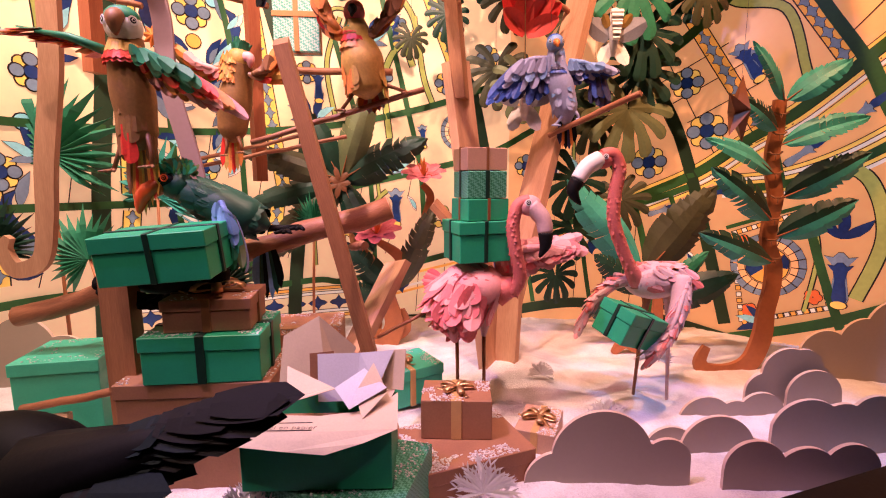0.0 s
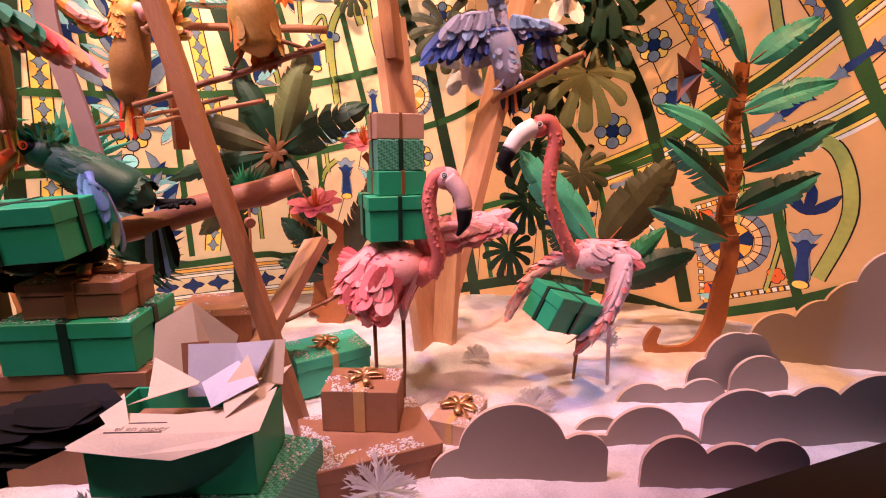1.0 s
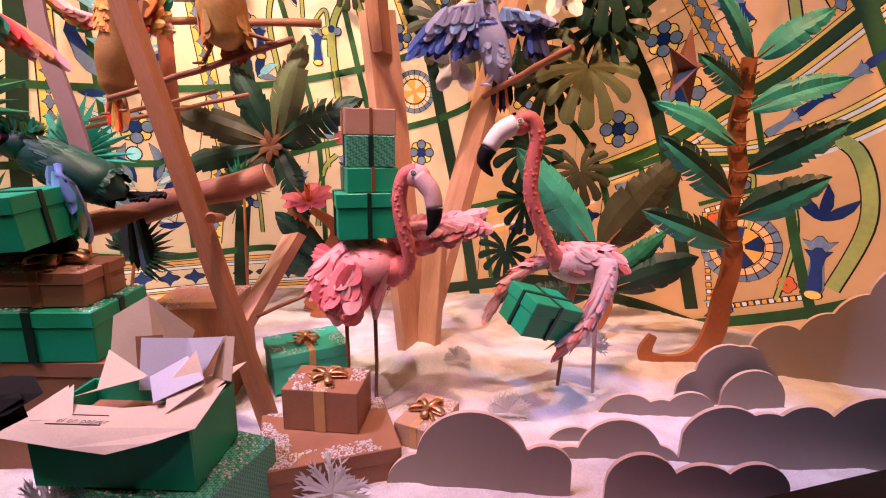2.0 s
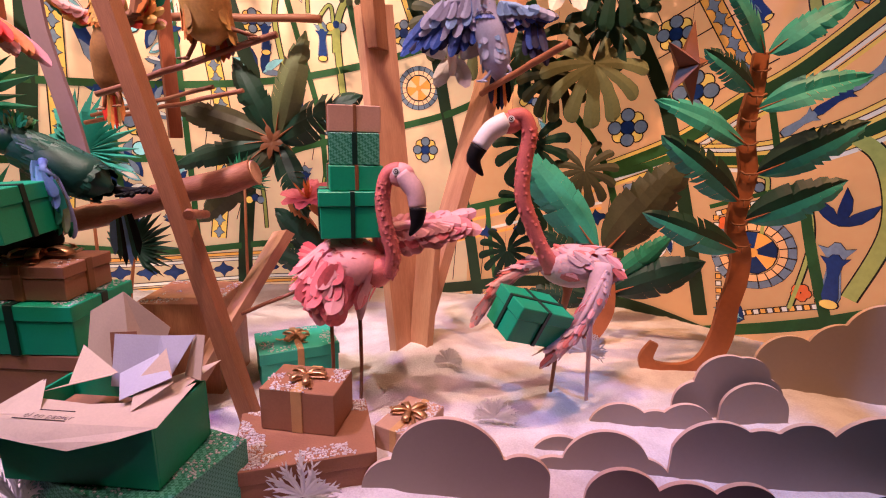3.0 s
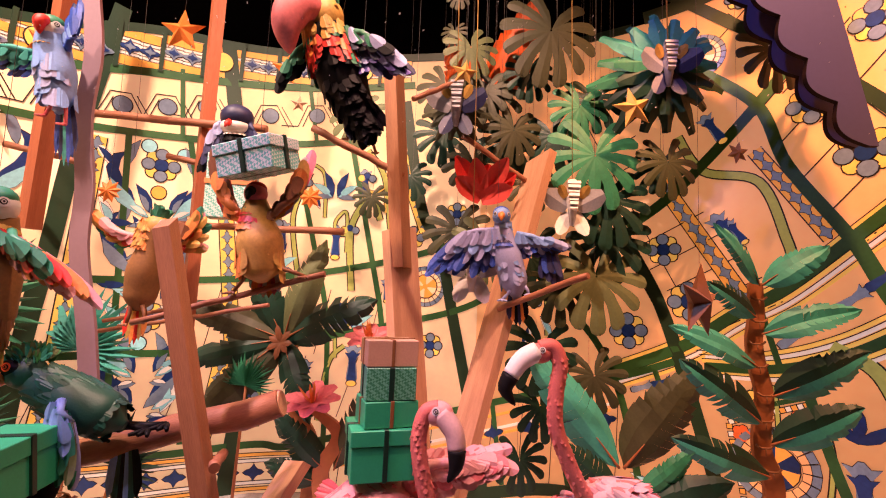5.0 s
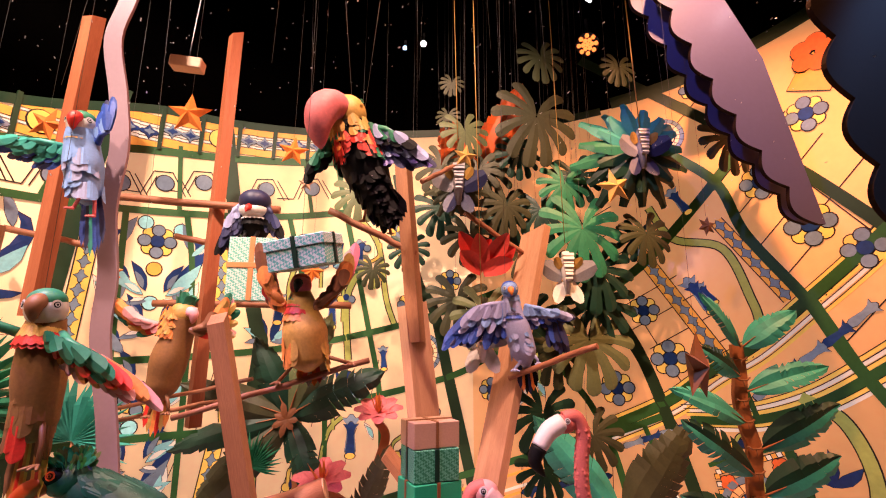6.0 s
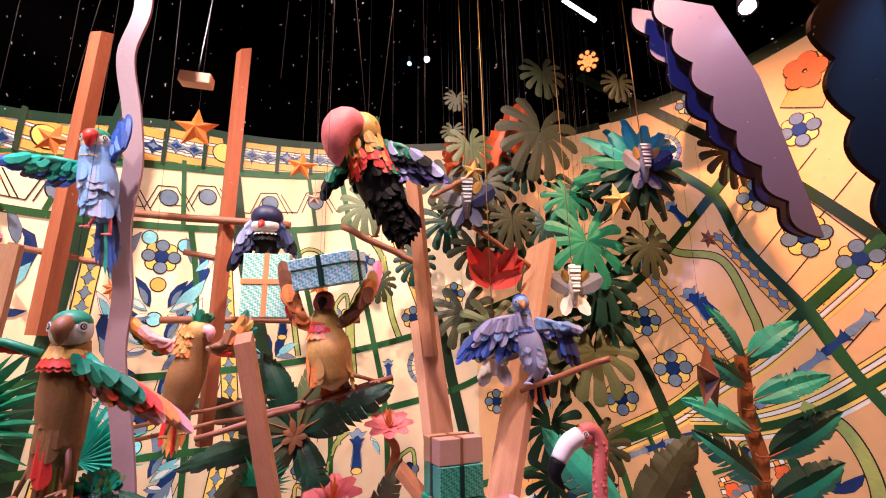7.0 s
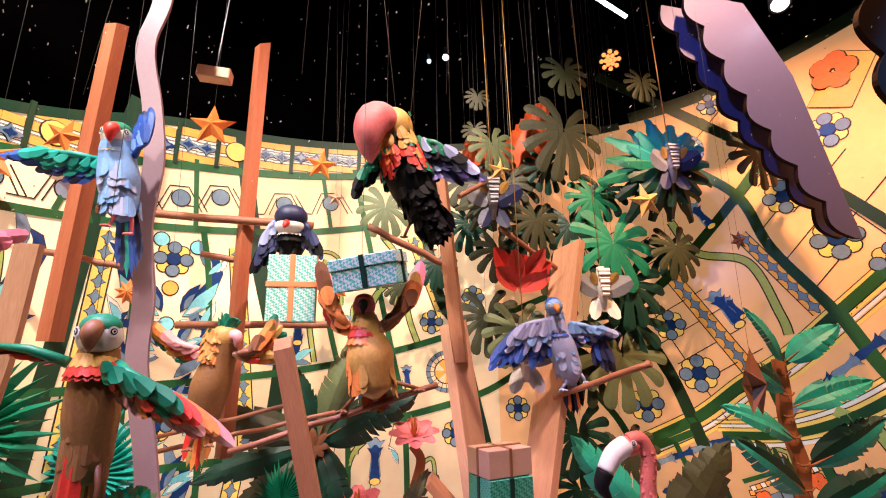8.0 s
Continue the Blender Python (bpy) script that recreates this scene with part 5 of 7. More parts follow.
tail(bm, (0.89, 1.76, 0.49), (0.9, 0, -0.2), 0.07, (2, 0, 3), 6, 0.025)
add_tube(bm, smooth_line([(0.88, 1.71, 0.51), (0.86, 1.66, 0.42), (0.79, 1.60, 0.32), (0.72, 1.575, 0.26)], 4), [0.034, 0.036, 0.036, 0.035, 0.034, 0.032, 0.029, 0.026, 0.023, 0.02, 0.016, 0.011, 0.005], 12, 3)
fan_wing(bm, (0.885, 1.675, 0.50), (0.755, 1.565, 0.28), (-0.3, -0.05, -1), (-0.65, -0.05, -0.6), (0.06, 0.075), (((3, 2), 1.0, 1.0), ((3, 1, 2), 0.7, 1.0), ((3, 1), 0.5, 0.95)), 14, 0.028, 8, (0.35, -0.9, 0.2))
add_tube(bm, smooth_line([(0.73, 1.77, 0.49), (0.64, 1.73, 0.48), (0.56, 1.69, 0.43), (0.50, 1.66, 0.33)], 4), [0.026, 0.025, 0.023, 0.021, 0.019, 0.017, 0.015, 0.013, 0.011, 0.009, 0.007, 0.005, 0.003], 12, 3)
for line, ra in ((smooth_line([(0.88, 1.71, 0.51), (0.86, 1.66, 0.42), (0.79, 1.60, 0.32), (0.72, 1.575, 0.26)], 8), 0.030), (smooth_line([(0.73, 1.77, 0.49), (0.64, 1.73, 0.48), (0.56, 1.69, 0.43), (0.50, 1.66, 0.33)], 8), 0.020)):
    for k in range(80):
        i = rnd.randrange(1, len(line) - 3)
        d = (Vector(line[i + 2]) - Vector(line[i])).normalized()
        o = Vector((rnd.uniform(-1, 1), rnd.uniform(-1.2, 0.4), rnd.uniform(-1, 1)))
        o = (o - d * o.dot(d)).normalized()
        feather(bm, aim(Vector(line[i]) + o * ra * (1.05 - 0.5 * i / len(line)), d + o * 0.07, o), rnd.uniform(0.045, 0.08), 0.02, rnd.choice((3, 3, 3, 1, 2)), 0.03)
fan_wing(bm, (0.70, 1.75, 0.50), (0.53, 1.67, 0.40), (-0.5, 0, 0.1), (-0.35, 0, -0.9), (0.06, 0.085), (((3, 2), 1.0, 1.0), ((1, 3), 0.7, 0.95)), 10, 0.028, 9, (-0.3, -0.8, 0.5))
for k in range(30):
    t = k / 29
    feather(bm, aim(Vector((0.72, 1.715, 0.555)).lerp(Vector((0.90, 1.70, 0.53)), t) + Vector((0, rnd.uniform(-0.02, 0.04), rnd.uniform(-0.02, 0.015))), Vector((0.8, -0.15, -0.35 - 0.3 * t)), (0, -0.8, 0.6)), 0.06, 0.028, rnd.choice((3, 1, 2)), 0.05)
for x, x2, y in ((0.865, 0.885, 1.76), (0.795, 0.765, 1.79)):
    add_tube(bm, [(x, y, 0.44), (x, y, 0.39), (x * 0.6 + x2 * 0.4, y, 0.30), (x2, y, 0.0)], [0.026, 0.014, 0.009, 0.006], 8, 3 if x > 0.8 else 5)
figure("flamingo_figure", bm, F1, "pink paper flamingo with bent neck holding a gift")
gift_box(pose(0.635, 1.60, 0.315, 14, 18, 33), (0.19, 0.13, 0.115), GREENBOX, DKRIB, "green gift box with dark ribbon held by a flamingo", rw=0.013, lid=True)

# parrots
PARROT = (TAUPE, MIDG, WHITE, BRN, RED, ORANGE, YELLOW, PINK, INKY, PINKL)


def parrot_head(bm, h, V, cap, beak, ring, r=0.046, hook=1.0):
    add_ball(bm, h, r, 2, (1.0, 0.98, 1.05))
    add_ball(bm, h + V(0, -0.002, r * 0.42), r * 0.90, cap, (1.03, 1.03, 0.80))
    add_tube(bm, smooth_line([h + V(0, -r * 0.72, r * 0.42), h + V(0, -r * 1.22, r * 0.05), h + V(0, -r * 1.1, -r * 0.78 * hook)], 4), [r * k for k in (0.40, 0.43, 0.45, 0.46, 0.44, 0.38, 0.29, 0.18, 0.05)], 14, beak)
    for s in (-1, 1):
        eye(bm, h + V(s * r * 0.76, -r * 0.68, r * 0.18), V(s * 0.74, -0.7, 0.05), r * 0.27, (ring, 8))


# brown parrot with the green cap
bm = bmesh.new()
V = lambda x, y, z: Matrix.Rotation(radians(12), 3, "Z") @ Vector((x, y, z))
h = Vector((-0.812, 1.32, 1.262))
lathe_body(bm, [h + Vector((0, 0.01, -0.02)), (-0.82, 1.335, 1.19), (-0.82, 1.345, 1.10), (-0.815, 1.35, 1.0), (-0.81, 1.355, 0.95)], (0.038, 0.047, 0.055, 0.046, 0.018), 0)
parrot_head(bm, h, V, 1, 3, 2, 0.045)
ruff(bm, (-0.818, 1.33, 1.225), 0.046, 6, 18, 0.032)
ruff(bm, (-0.818, 1.33, 1.203), 0.055, 4, 20, 0.03)
ruff(bm, (-0.818, 1.333, 1.19), 0.058, 4, 20, 0.026)
rnd = random.Random(11)
for k in range(44):
    t, a = rnd.uniform(0.15, 0.95), rnd.uniform(0, 2 * math.pi)
    o = Vector((math.cos(a), math.sin(a), 0))
    feather(bm, aim(Vector((-0.82, 1.345, 1.17 - 0.19 * t)) + o * 0.047, Vector((0, 0, -1)) + o * 0.02, o), 0.08, 0.04, 3 if abs(math.cos(a)) > 0.75 else 0 if t < 0.7 else rnd.choice((3, 4, 0)), 0.0)
fan_wing(bm, (-0.765, 1.32, 1.20), (-0.66, 1.305, 1.15), (0.25, 0.05, -1), (0.85, -0.05, -0.62), (0.10, 0.20), (((7, 9, 9), 1.0, 1.0), ((9, 5), 0.9, 1.0), ((5, 9), 0.8, 0.98), (4, 0.68, 0.97), ((4, 1), 0.6, 0.95), (1, 0.52, 0.95), (1, 0.40, 0.9), (1, 0.28, 0.7)), 9, 0.032, 12, (-0.1, -1, 0.15))
fan_wing(bm, (-0.87, 1.32, 1.205), (-1.02, 1.29, 1.245), (-0.7, 0.5, 0.0), (-1, 0.1, 0.06), (0.10, 0.15), (((7, 9), 1.0, 1.0), (5, 0.8, 1.0), (4, 0.6, 0.95), (1, 0.42, 0.9)), 8, 0.034, 13, (0, -0.15, 1), 0.004)
tail(bm, (-0.815, 1.345, 1.02), (0.0, 0.02, -1), 0.25, (5, 4, 5, 3, 6), 9, 0.028, 0.1)
legs(bm, [(-0.85, 1.33, 1.0), (-0.785, 1.33, 1.0)], [(-0.87, 1.31, 0.895), (-0.765, 1.31, 0.905)], 0.006, 3)
figure("parrot_figure", bm, PARROT, "brown paper parrot with green cap and spread bright wings")

# olive parrot with the scaled orange head
bm = bmesh.new()
V = lambda x, y, z: Matrix.Rotation(radians(62), 3, "Z") @ Vector((x, y, z))
h = Vector((-0.69, 1.74, 1.275))
lathe_body(bm, [h, (-0.70, 1.75, 1.22), (-0.725, 1.755, 1.13), (-0.74, 1.76, 1.05), (-0.75, 1.76, 1.0)], (0.042, 0.047, 0.058, 0.05, 0.018), 0)
add_ball(bm, h, 0.043, 6, (1.0, 0.98, 1.05))
add_tube(bm, smooth_line([h + V(0, -0.03, 0.01), h + V(0, -0.052, 0.0), h + V(0, -0.05, -0.03)], 4), [0.018, 0.019, 0.02, 0.019, 0.017, 0.014, 0.011, 0.007, 0.002], 12, 9)
scales(bm, [h + Vector((0.004, 0.0, 0.036)), h + Vector((0.002, 0.0, 0.028))], 0.026, 1, 12, 0.03)
scales(bm, [h + Vector((-0.012 - 0.003 * k, 0.002, 0.018 - 0.014 * k)) for k in range(6)][::-1], 0.043, 5, 14, 0.026)
scales(bm, [h + Vector((-0.018 - 0.003 * k, 0.002, 0.012 - 0.018 * k)) for k in range(4)][::-1], 0.044, 6, 13, 0.024)
fan_wing(bm, (-0.745, 1.74, 1.235), (-0.84, 1.72, 1.265), (-0.9, 0, -0.2), (-0.8, 0, 0.62), (0.10, 0.125), (((1, 6, 1), 1.0, 1.0), ((6, 5), 0.82, 1.0), ((4, 5), 0.62, 0.96), (9, 0.42, 0.85)), 8, 0.033, 22)
fan_wing(bm, (-0.655, 1.735, 1.225), (-0.57, 1.71, 1.235), (0.75, 0, -0.15), (0.35, 0, 1), (0.14, 0.125), (((6, 9, 6, 1), 1.0, 1.0), ((5, 6), 0.8, 1.0), ((4, 5), 0.62, 0.95), (3, 0.42, 0.85)), 8, 0.033, 23)
tail(bm, (-0.75, 1.765, 1.03), (-0.02, 0, -1), 0.15, (5, 6, 4), 6, 0.026, 0.12)
legs(bm, [(-0.755, 1.74, 1.02), (-0.715, 1.74, 1.02)], [(-0.76, 1.735, 0.955), (-0.70, 1.735, 0.965)], 0.0055, 3, 0.02)
figure("parrot_figure", bm, PARROT, "olive paper parrot with orange scaled head and raised wings")

# ochre bird lifting a gift
bm = bmesh.new()
OCH = (YELLOW, ORANGE, RED, INKY, BRN, TAUPE, PINK, WHITE, MIDG, LAV)
lathe_body(bm, [(-0.24, 1.485, 1.335), (-0.235, 1.485, 1.28), (-0.22, 1.485, 1.21), (-0.21, 1.485, 1.14), (-0.205, 1.49, 1.105)], (0.026, 0.044, 0.062, 0.054, 0.014), 0)
add_ball(bm, (-0.24, 1.478, 1.345), 0.031, 6)
add_ball(bm, (-0.24, 1.482, 1.36), 0.027, 2, (1, 1, 0.75))
add_tube(bm, [(-0.24, 1.452, 1.348), (-0.238, 1.432, 1.338), (-0.238, 1.428, 1.32)], [0.014, 0.010, 0.003], 10, 3)
ruff(bm, (-0.24, 1.482, 1.325), 0.030, 8, 16, 0.026)
ruff(bm, (-0.238, 1.482, 1.31), 0.036, 2, 18, 0.03)
ruff(bm, (-0.236, 1.482, 1.29), 0.043, 2, 18, 0.032)
ruff(bm, (-0.234, 1.482, 1.272), 0.048, 1, 18, 0.034)
rnd = random.Random(30)
for k in range(34):
    a, t = rnd.uniform(0, 6.28), rnd.uniform(0.1, 0.75)
    o = Vector((math.cos(a), math.sin(a), 0))
    feather(bm, aim(Vector((-0.232 + 0.025 * t, 1.485, 1.27 - 0.15 * t)) + o * (0.048 + 0.014 * math.sin(3 * t)), Vector((0.1, 0, -1)) + o * 0.06, o), 0.055, 0.03, 1 if math.cos(a) < -0.45 else 0, 0.02)
fan_wing(bm, (-0.265, 1.48, 1.27), (-0.335, 1.46, 1.35), (-0.75, 0, 0.5), (-0.25, 0, 1), (0.075, 0.10), (((4, 2, 4), 1.15, 1.0), ((1, 4), 0.95, 1.0), (4, 0.7, 0.95), (1, 0.5, 0.9)), 9, 0.036, 31)
fan_wing(bm, (-0.20, 1.48, 1.275), (-0.105, 1.455, 1.345), (0.7, 0.05, 0.6), (0.1, 0, 1), (0.075, 0.11), (((9, 6, 7, 6), 1.1, 1.0), ((0, 1), 0.8, 1.0), (1, 0.6, 0.95), (4, 0.42, 0.9)), 8, 0.034, 32)
tail(bm, (-0.20, 1.50, 1.135), (0.03, 0, -1), 0.075, (7, 6, 1), 6, 0.026, 0.3)
legs(bm, [(-0.24, 1.475, 1.14), (-0.175, 1.475, 1.15)], [(-0.29, 1.495, 1.075), (-0.09, 1.495, 1.125)], 0.0055, 4, 0.022)
figure("songbird_figure", bm, OCH, "ochre paper bird with red ruff lifting a gift")
gift_box(pose(-0.215, 1.44, 1.39, 10, -7, -16), (0.175, 0.115, 0.085), CHECKW, DKRIB, "teal triangle-patterned gift lifted by the ochre bird", lid=True, rw=0.013)

# blue bird with spread wings
bm = bmesh.new()
BLU = (LAV, BLUE, SKY, NAVY, ORANGE, BRN, INKY, WHITE)
lathe_body(bm, [(0.465, 2.02, 1.395), (0.475, 2.025, 1.32), (0.495, 2.035, 1.24), (0.52, 2.05, 1.16), (0.535, 2.06, 1.09)], (0.026, 0.04, 0.055, 0.053, 0.014), 0)
add_ball(bm, (0.464, 2.01, 1.40), 0.035, 2, (1, 1.05, 1))
add_ball(bm, (0.464, 2.016, 1.412), 0.033, 1, (1, 1, 0.82))
add_tube(bm, [(0.462, 1.978, 1.398), (0.46, 1.955, 1.39), (0.46, 1.948, 1.372)], [0.014, 0.011, 0.003], 10, 4)
for s in (-1, 1):
    eye(bm, (0.464 + s * 0.024, 1.985, 1.404), (s * 0.75, -0.65, 0.05), 0.008, (7, 6))
scales(bm, [(0.473, 2.022, 1.335 + 0.014 * k) for k in range(4)], 0.034, 2, 13, 0.024)
ruff(bm, (0.477, 2.025, 1.325), 0.038, 3, 20, 0.03)
ruff(bm, (0.48, 2.026, 1.31), 0.043, 1, 20, 0.03)
rnd = random.Random(40)
for k in range(40):
    a, t = rnd.uniform(0, 6.28), rnd.uniform(0.05, 0.75)
    o = Vector((math.cos(a), math.sin(a), 0))
    feather(bm, aim(Vector((0.485 + 0.04 * t, 2.03 + 0.02 * t, 1.28 - 0.15 * t)) + o * 0.05, Vector((0.2, 0, -1)) + o * 0.05, o), 0.055, 0.032, rnd.choice((0, 0, 2)), 0.02)
fan_wing(bm, (0.44, 2.02, 1.345), (0.315, 1.99, 1.325), (-0.05, 0.05, -1), (-0.75, 0, -0.9), (0.155, 0.205), (((3, 1), 1.0, 1.0), ((1, 3, 1), 0.86, 0.97), ((0, 1), 0.68, 0.95), ((0, 2), 0.5, 0.9), (0, 0.36, 0.85)), 10, 0.036, 41)
fan_wing(bm, (0.525, 2.02, 1.335), (0.63, 2.0, 1.31), (0.35, 0.05, -1), (0.95, 0, -0.25), (0.10, 0.10), (((3, 1), 1.05, 1.0), ((1, 0), 0.8, 1.0), (0, 0.6, 0.95), (2, 0.42, 0.9)), 9, 0.033, 42)
fan_wing(bm, (0.63, 2.02, 1.30), (0.66, 2.02, 1.29), (0.0, 0.02, -1), (0.3, 0, -1), (0.14, 0.15), ((3, 1.0, 1.0), ((1, 3), 0.75, 1.0)), 5, 0.03, 43)
tail(bm, (0.535, 2.07, 1.12), (0.06, 0, -1), 0.14, (6, 4, 3), 6, 0.028, 0.12)
legs(bm, [(0.51, 2.03, 1.13), (0.56, 2.03, 1.14)], [(0.475, 2.02, 1.085), (0.575, 2.03, 1.11)], 0.006, 0, 0.025)
figure("songbird_figure", bm, BLU, "lavender-blue paper bird with spread wings on a perch")

# large black bird with a pink beak
bm = bmesh.new()
TOU = (INKY, YELLOW, PINK, RED, NAVY, LAV, MIDG, BRN, mat("violet_paper", (0.16, 0.12, 0.42), 0.5, 0.2, 20, 0.1), ORANGE)
lathe_body(bm, [(-0.175, 1.72, 2.0), (-0.145, 1.73, 1.91), (-0.105, 1.75, 1.81), (-0.06, 1.78, 1.72), (-0.02, 1.79, 1.65)], (0.058, 0.074, 0.084, 0.066, 0.016), 0, 20)
add_ball(bm, (-0.17, 1.715, 2.0), 0.068, 1, (1, 1, 1.12))
add_tube(bm, smooth_line([(-0.195, 1.68, 2.015), (-0.235, 1.63, 1.985), (-0.25, 1.612, 1.91), (-0.24, 1.63, 1.83)], 4), [0.048, 0.053, 0.057, 0.058, 0.058, 0.057, 0.055, 0.051, 0.046, 0.039, 0.030, 0.018, 0.004], 18, 2)
rnd = random.Random(50)
for k in range(190):
    t, a = k / 190, rnd.uniform(0, 6.28)
    o = Vector((math.cos(a), math.sin(a), 0.25 * math.cos(a)))
    p = Vector((-0.178, 1.718, 1.985)).lerp(Vector((-0.125, 1.745, 1.84)), t) + o * (0.070 + 0.022 * t)
    mi = 1 if t < 0.30 else rnd.choice((1, 6)) if t < 0.38 else rnd.choice((9, 3)) if t < 0.62 else 3 if t < 0.78 else rnd.choice((3, 0, 6))
    feather(bm, aim(p, Vector((0.35, 0.05, -1)) + o * 0.12, o), 0.045, 0.032, mi, 0.03)
for s in (-1, 1):
    eye(bm, (-0.17 + s * 0.055, 1.672, 2.035), (s * 0.8, -0.6, 0.2), 0.009, (6, 0))
fan_wing(bm, (-0.085, 1.715, 1.955), (0.03, 1.69, 1.90), (0.35, 0, -1), (0.85, 0, -0.75), (0.16, 0.155), (((8, 4), 1.0, 1.0), ((8, 4, 5), 0.82, 1.0), ((4, 5), 0.62, 0.95), ((0, 4), 0.5, 0.9), ((6, 5), 0.36, 0.8)), 10, 0.042, 52, (-0.1, -1, 0.25))
fan_wing(bm, (-0.225, 1.71, 1.90), (-0.27, 1.69, 1.83), (0.1, 0, -1), (-0.3, 0, -1), (0.07, 0.105), ((0, 1.0, 1.0), ((0, 6), 0.75, 1.0), (6, 0.5, 0.9)), 6, 0.034, 51)
tail(bm, (-0.06, 1.775, 1.75), (0.42, 0.02, -1), 0.18, (0, 0, 4), 9, 0.05, 0.34)
for k in range(70):
    t, a = rnd.uniform(0.1, 1), rnd.uniform(0, 6.28)
    o = Vector((math.cos(a), math.sin(a), 0.3 * math.cos(a)))
    feather(bm, aim(Vector((-0.13, 1.74, 1.85)).lerp(Vector((-0.03, 1.79, 1.67)), t) + o * 0.07 * (1.1 - 0.6 * t), Vector((0.4, 0, -1)) + o * 0.12, o), 0.085, 0.045, 0, 0.03)
legs(bm, [(-0.09, 1.78, 1.74), (-0.05, 1.78, 1.72)], [(-0.13, 1.95, 1.665), (-0.02, 1.97, 1.62)], 0.006, 7, 0.02)
figure("toucan_figure", bm, TOU, "large black paper bird with big pink beak and red breast")

# dark bird with a white face, and the gift under it
bm = bmesh.new()
add_ball(bm, (-0.56, 1.935, 1.697), 0.051, 2, (1.08, 0.95, 0.66))
add_ball(bm, (-0.558, 1.940, 1.735), 0.058, 1, (1.06, 1.05, 0.86))
add_tube(bm, [(-0.562, 1.892, 1.70), (-0.563, 1.876, 1.69), (-0.565, 1.868, 1.674)], [0.014, 0.011, 0.002], 8, 3)
lathe_body(bm, [(-0.56, 1.965, 1.71), (-0.562, 1.98, 1.64), (-0.565, 1.98, 1.56)], (0.05, 0.056, 0.02), 0)
ruff(bm, (-0.56, 1.955, 1.685), 0.050, 2, 20, 0.026)
ruff(bm, (-0.56, 1.96, 1.665), 0.052, 0, 20, 0.03)
fan_wing(bm, (-0.61, 1.945, 1.725), (-0.645, 1.925, 1.66), (0.1, 0, -1), (-0.25, 0, -1), (0.12, 0.15), (((0, 1), 1.0, 1.0), (1, 0.8, 1.0), ((1, 4), 0.6, 0.9), (4, 0.4, 0.8)), 7, 0.034, 61)
fan_wing(bm, (-0.51, 1.945, 1.72), (-0.475, 1.925, 1.67), (-0.1, 0, -1), (0.35, 0, -1), (0.09, 0.11), (((0, 1), 1.0, 1.0), (0, 0.8, 1.0), (1, 0.55, 0.9)), 6, 0.03, 62)
tail(bm, (-0.56, 1.985, 1.62), (0, 0.1, -1), 0.08, (0, 0, 1), 6, 0.03, 0.25)
legs(bm, [(-0.59, 1.95, 1.62), (-0.54, 1.95, 1.62)], [(-0.58, 1.90, 1.575), (-0.54, 1.90, 1.575)], 0.007, 0, 0.015)
figure("songbird_figure", bm, (INKY, NAVY, WHITE, RED, LAV), "dark paper bird with white face carrying a gift")
gift_box(pose(-0.525, 1.885, 1.335, 0, 0, 6), (0.165, 0.07, 0.235), CHECKW, ORRIB, "pale triangle-patterned gift with orange ribbon", lid=False, rw=0.018)
part("ribbon", bm_box((0, 0, 0.13), (0.171, 0.076, 0.02), 0.001), ORRIB, [o for o in scene.objects if o.name.startswith("gift_box")][-1])

# budgerigar beside the ribbon and the wing of its neighbour
bm = bmesh.new()
BUD = (SKY, BLUE, WHITE, RED, MIDG, YELLOW, INKY, TEALP, INKY, PINK, LAV, NAVY)
V = lambda x, y, z: Matrix.Rotation(radians(10), 3, "Z") @ Vector((x, y, z))
h = Vector((-1.022, 1.61, 1.885))
lathe_body(bm, [h, (-1.02, 1.62, 1.83), (-1.01, 1.63, 1.75), (-0.995, 1.64, 1.67), (-0.985, 1.645, 1.625)], (0.04, 0.05, 0.058, 0.046, 0.014), 0)
parrot_head(bm, h, V, 4, 3, 2, 0.044)
ruff(bm, (-1.021, 1.615, 1.855), 0.042, 5, 20, 0.03)
ruff(bm, (-1.02, 1.62, 1.835), 0.047, 0, 22, 0.022)
rnd = random.Random(70)
for k in range(40):
    a, t = rnd.uniform(0, 6.28), rnd.uniform(0.05, 0.8)
    o = Vector((math.cos(a), math.sin(a), 0))
    feather(bm, aim(Vector((-1.02 + 0.03 * t, 1.62 + 0.02 * t, 1.82 - 0.17 * t)) + o * 0.052, Vector((0.1, 0, -1)) + o * 0.06, o), 0.06, 0.038, rnd.choice((0, 0, 10)), 0.02)
fan_wing(bm, (-0.97, 1.62, 1.83), (-0.925, 1.60, 1.865), (-0.25, 0, 1), (-0.1, 0, 1), (0.07, 0.135), (((1, 11), 1.0, 1.0), (1, 0.8, 1.0), ((1, 0), 0.5, 0.9)), 7, 0.03, 71)
fan_wing(bm, (-1.065, 1.63, 1.815), (-1.21, 1.60, 1.83), (-0.45, 0.05, -0.6), (-1, 0, -0.15), (0.09, 0.13), (((1, 11), 1.0, 1.0), ((7, 1), 0.8, 1.0), (7, 0.6, 0.95), (7, 0.4, 0.9)), 9, 0.036, 72)
tail(bm, (-0.985, 1.65, 1.66), (0.18, 0, -1), 0.22, (11, 1, 1, 7), 6, 0.024, 0.08)
legs(bm, [(-1.0, 1.625, 1.67), (-0.965, 1.625, 1.67)], [(-1.0, 1.60, 1.60), (-0.945, 1.62, 1.58)], 0.0055, 9, 0.02)
figure("budgerigar_figure", bm, BUD, "pale blue paper budgerigar with red beak, wings open")
bm = bmesh.new()
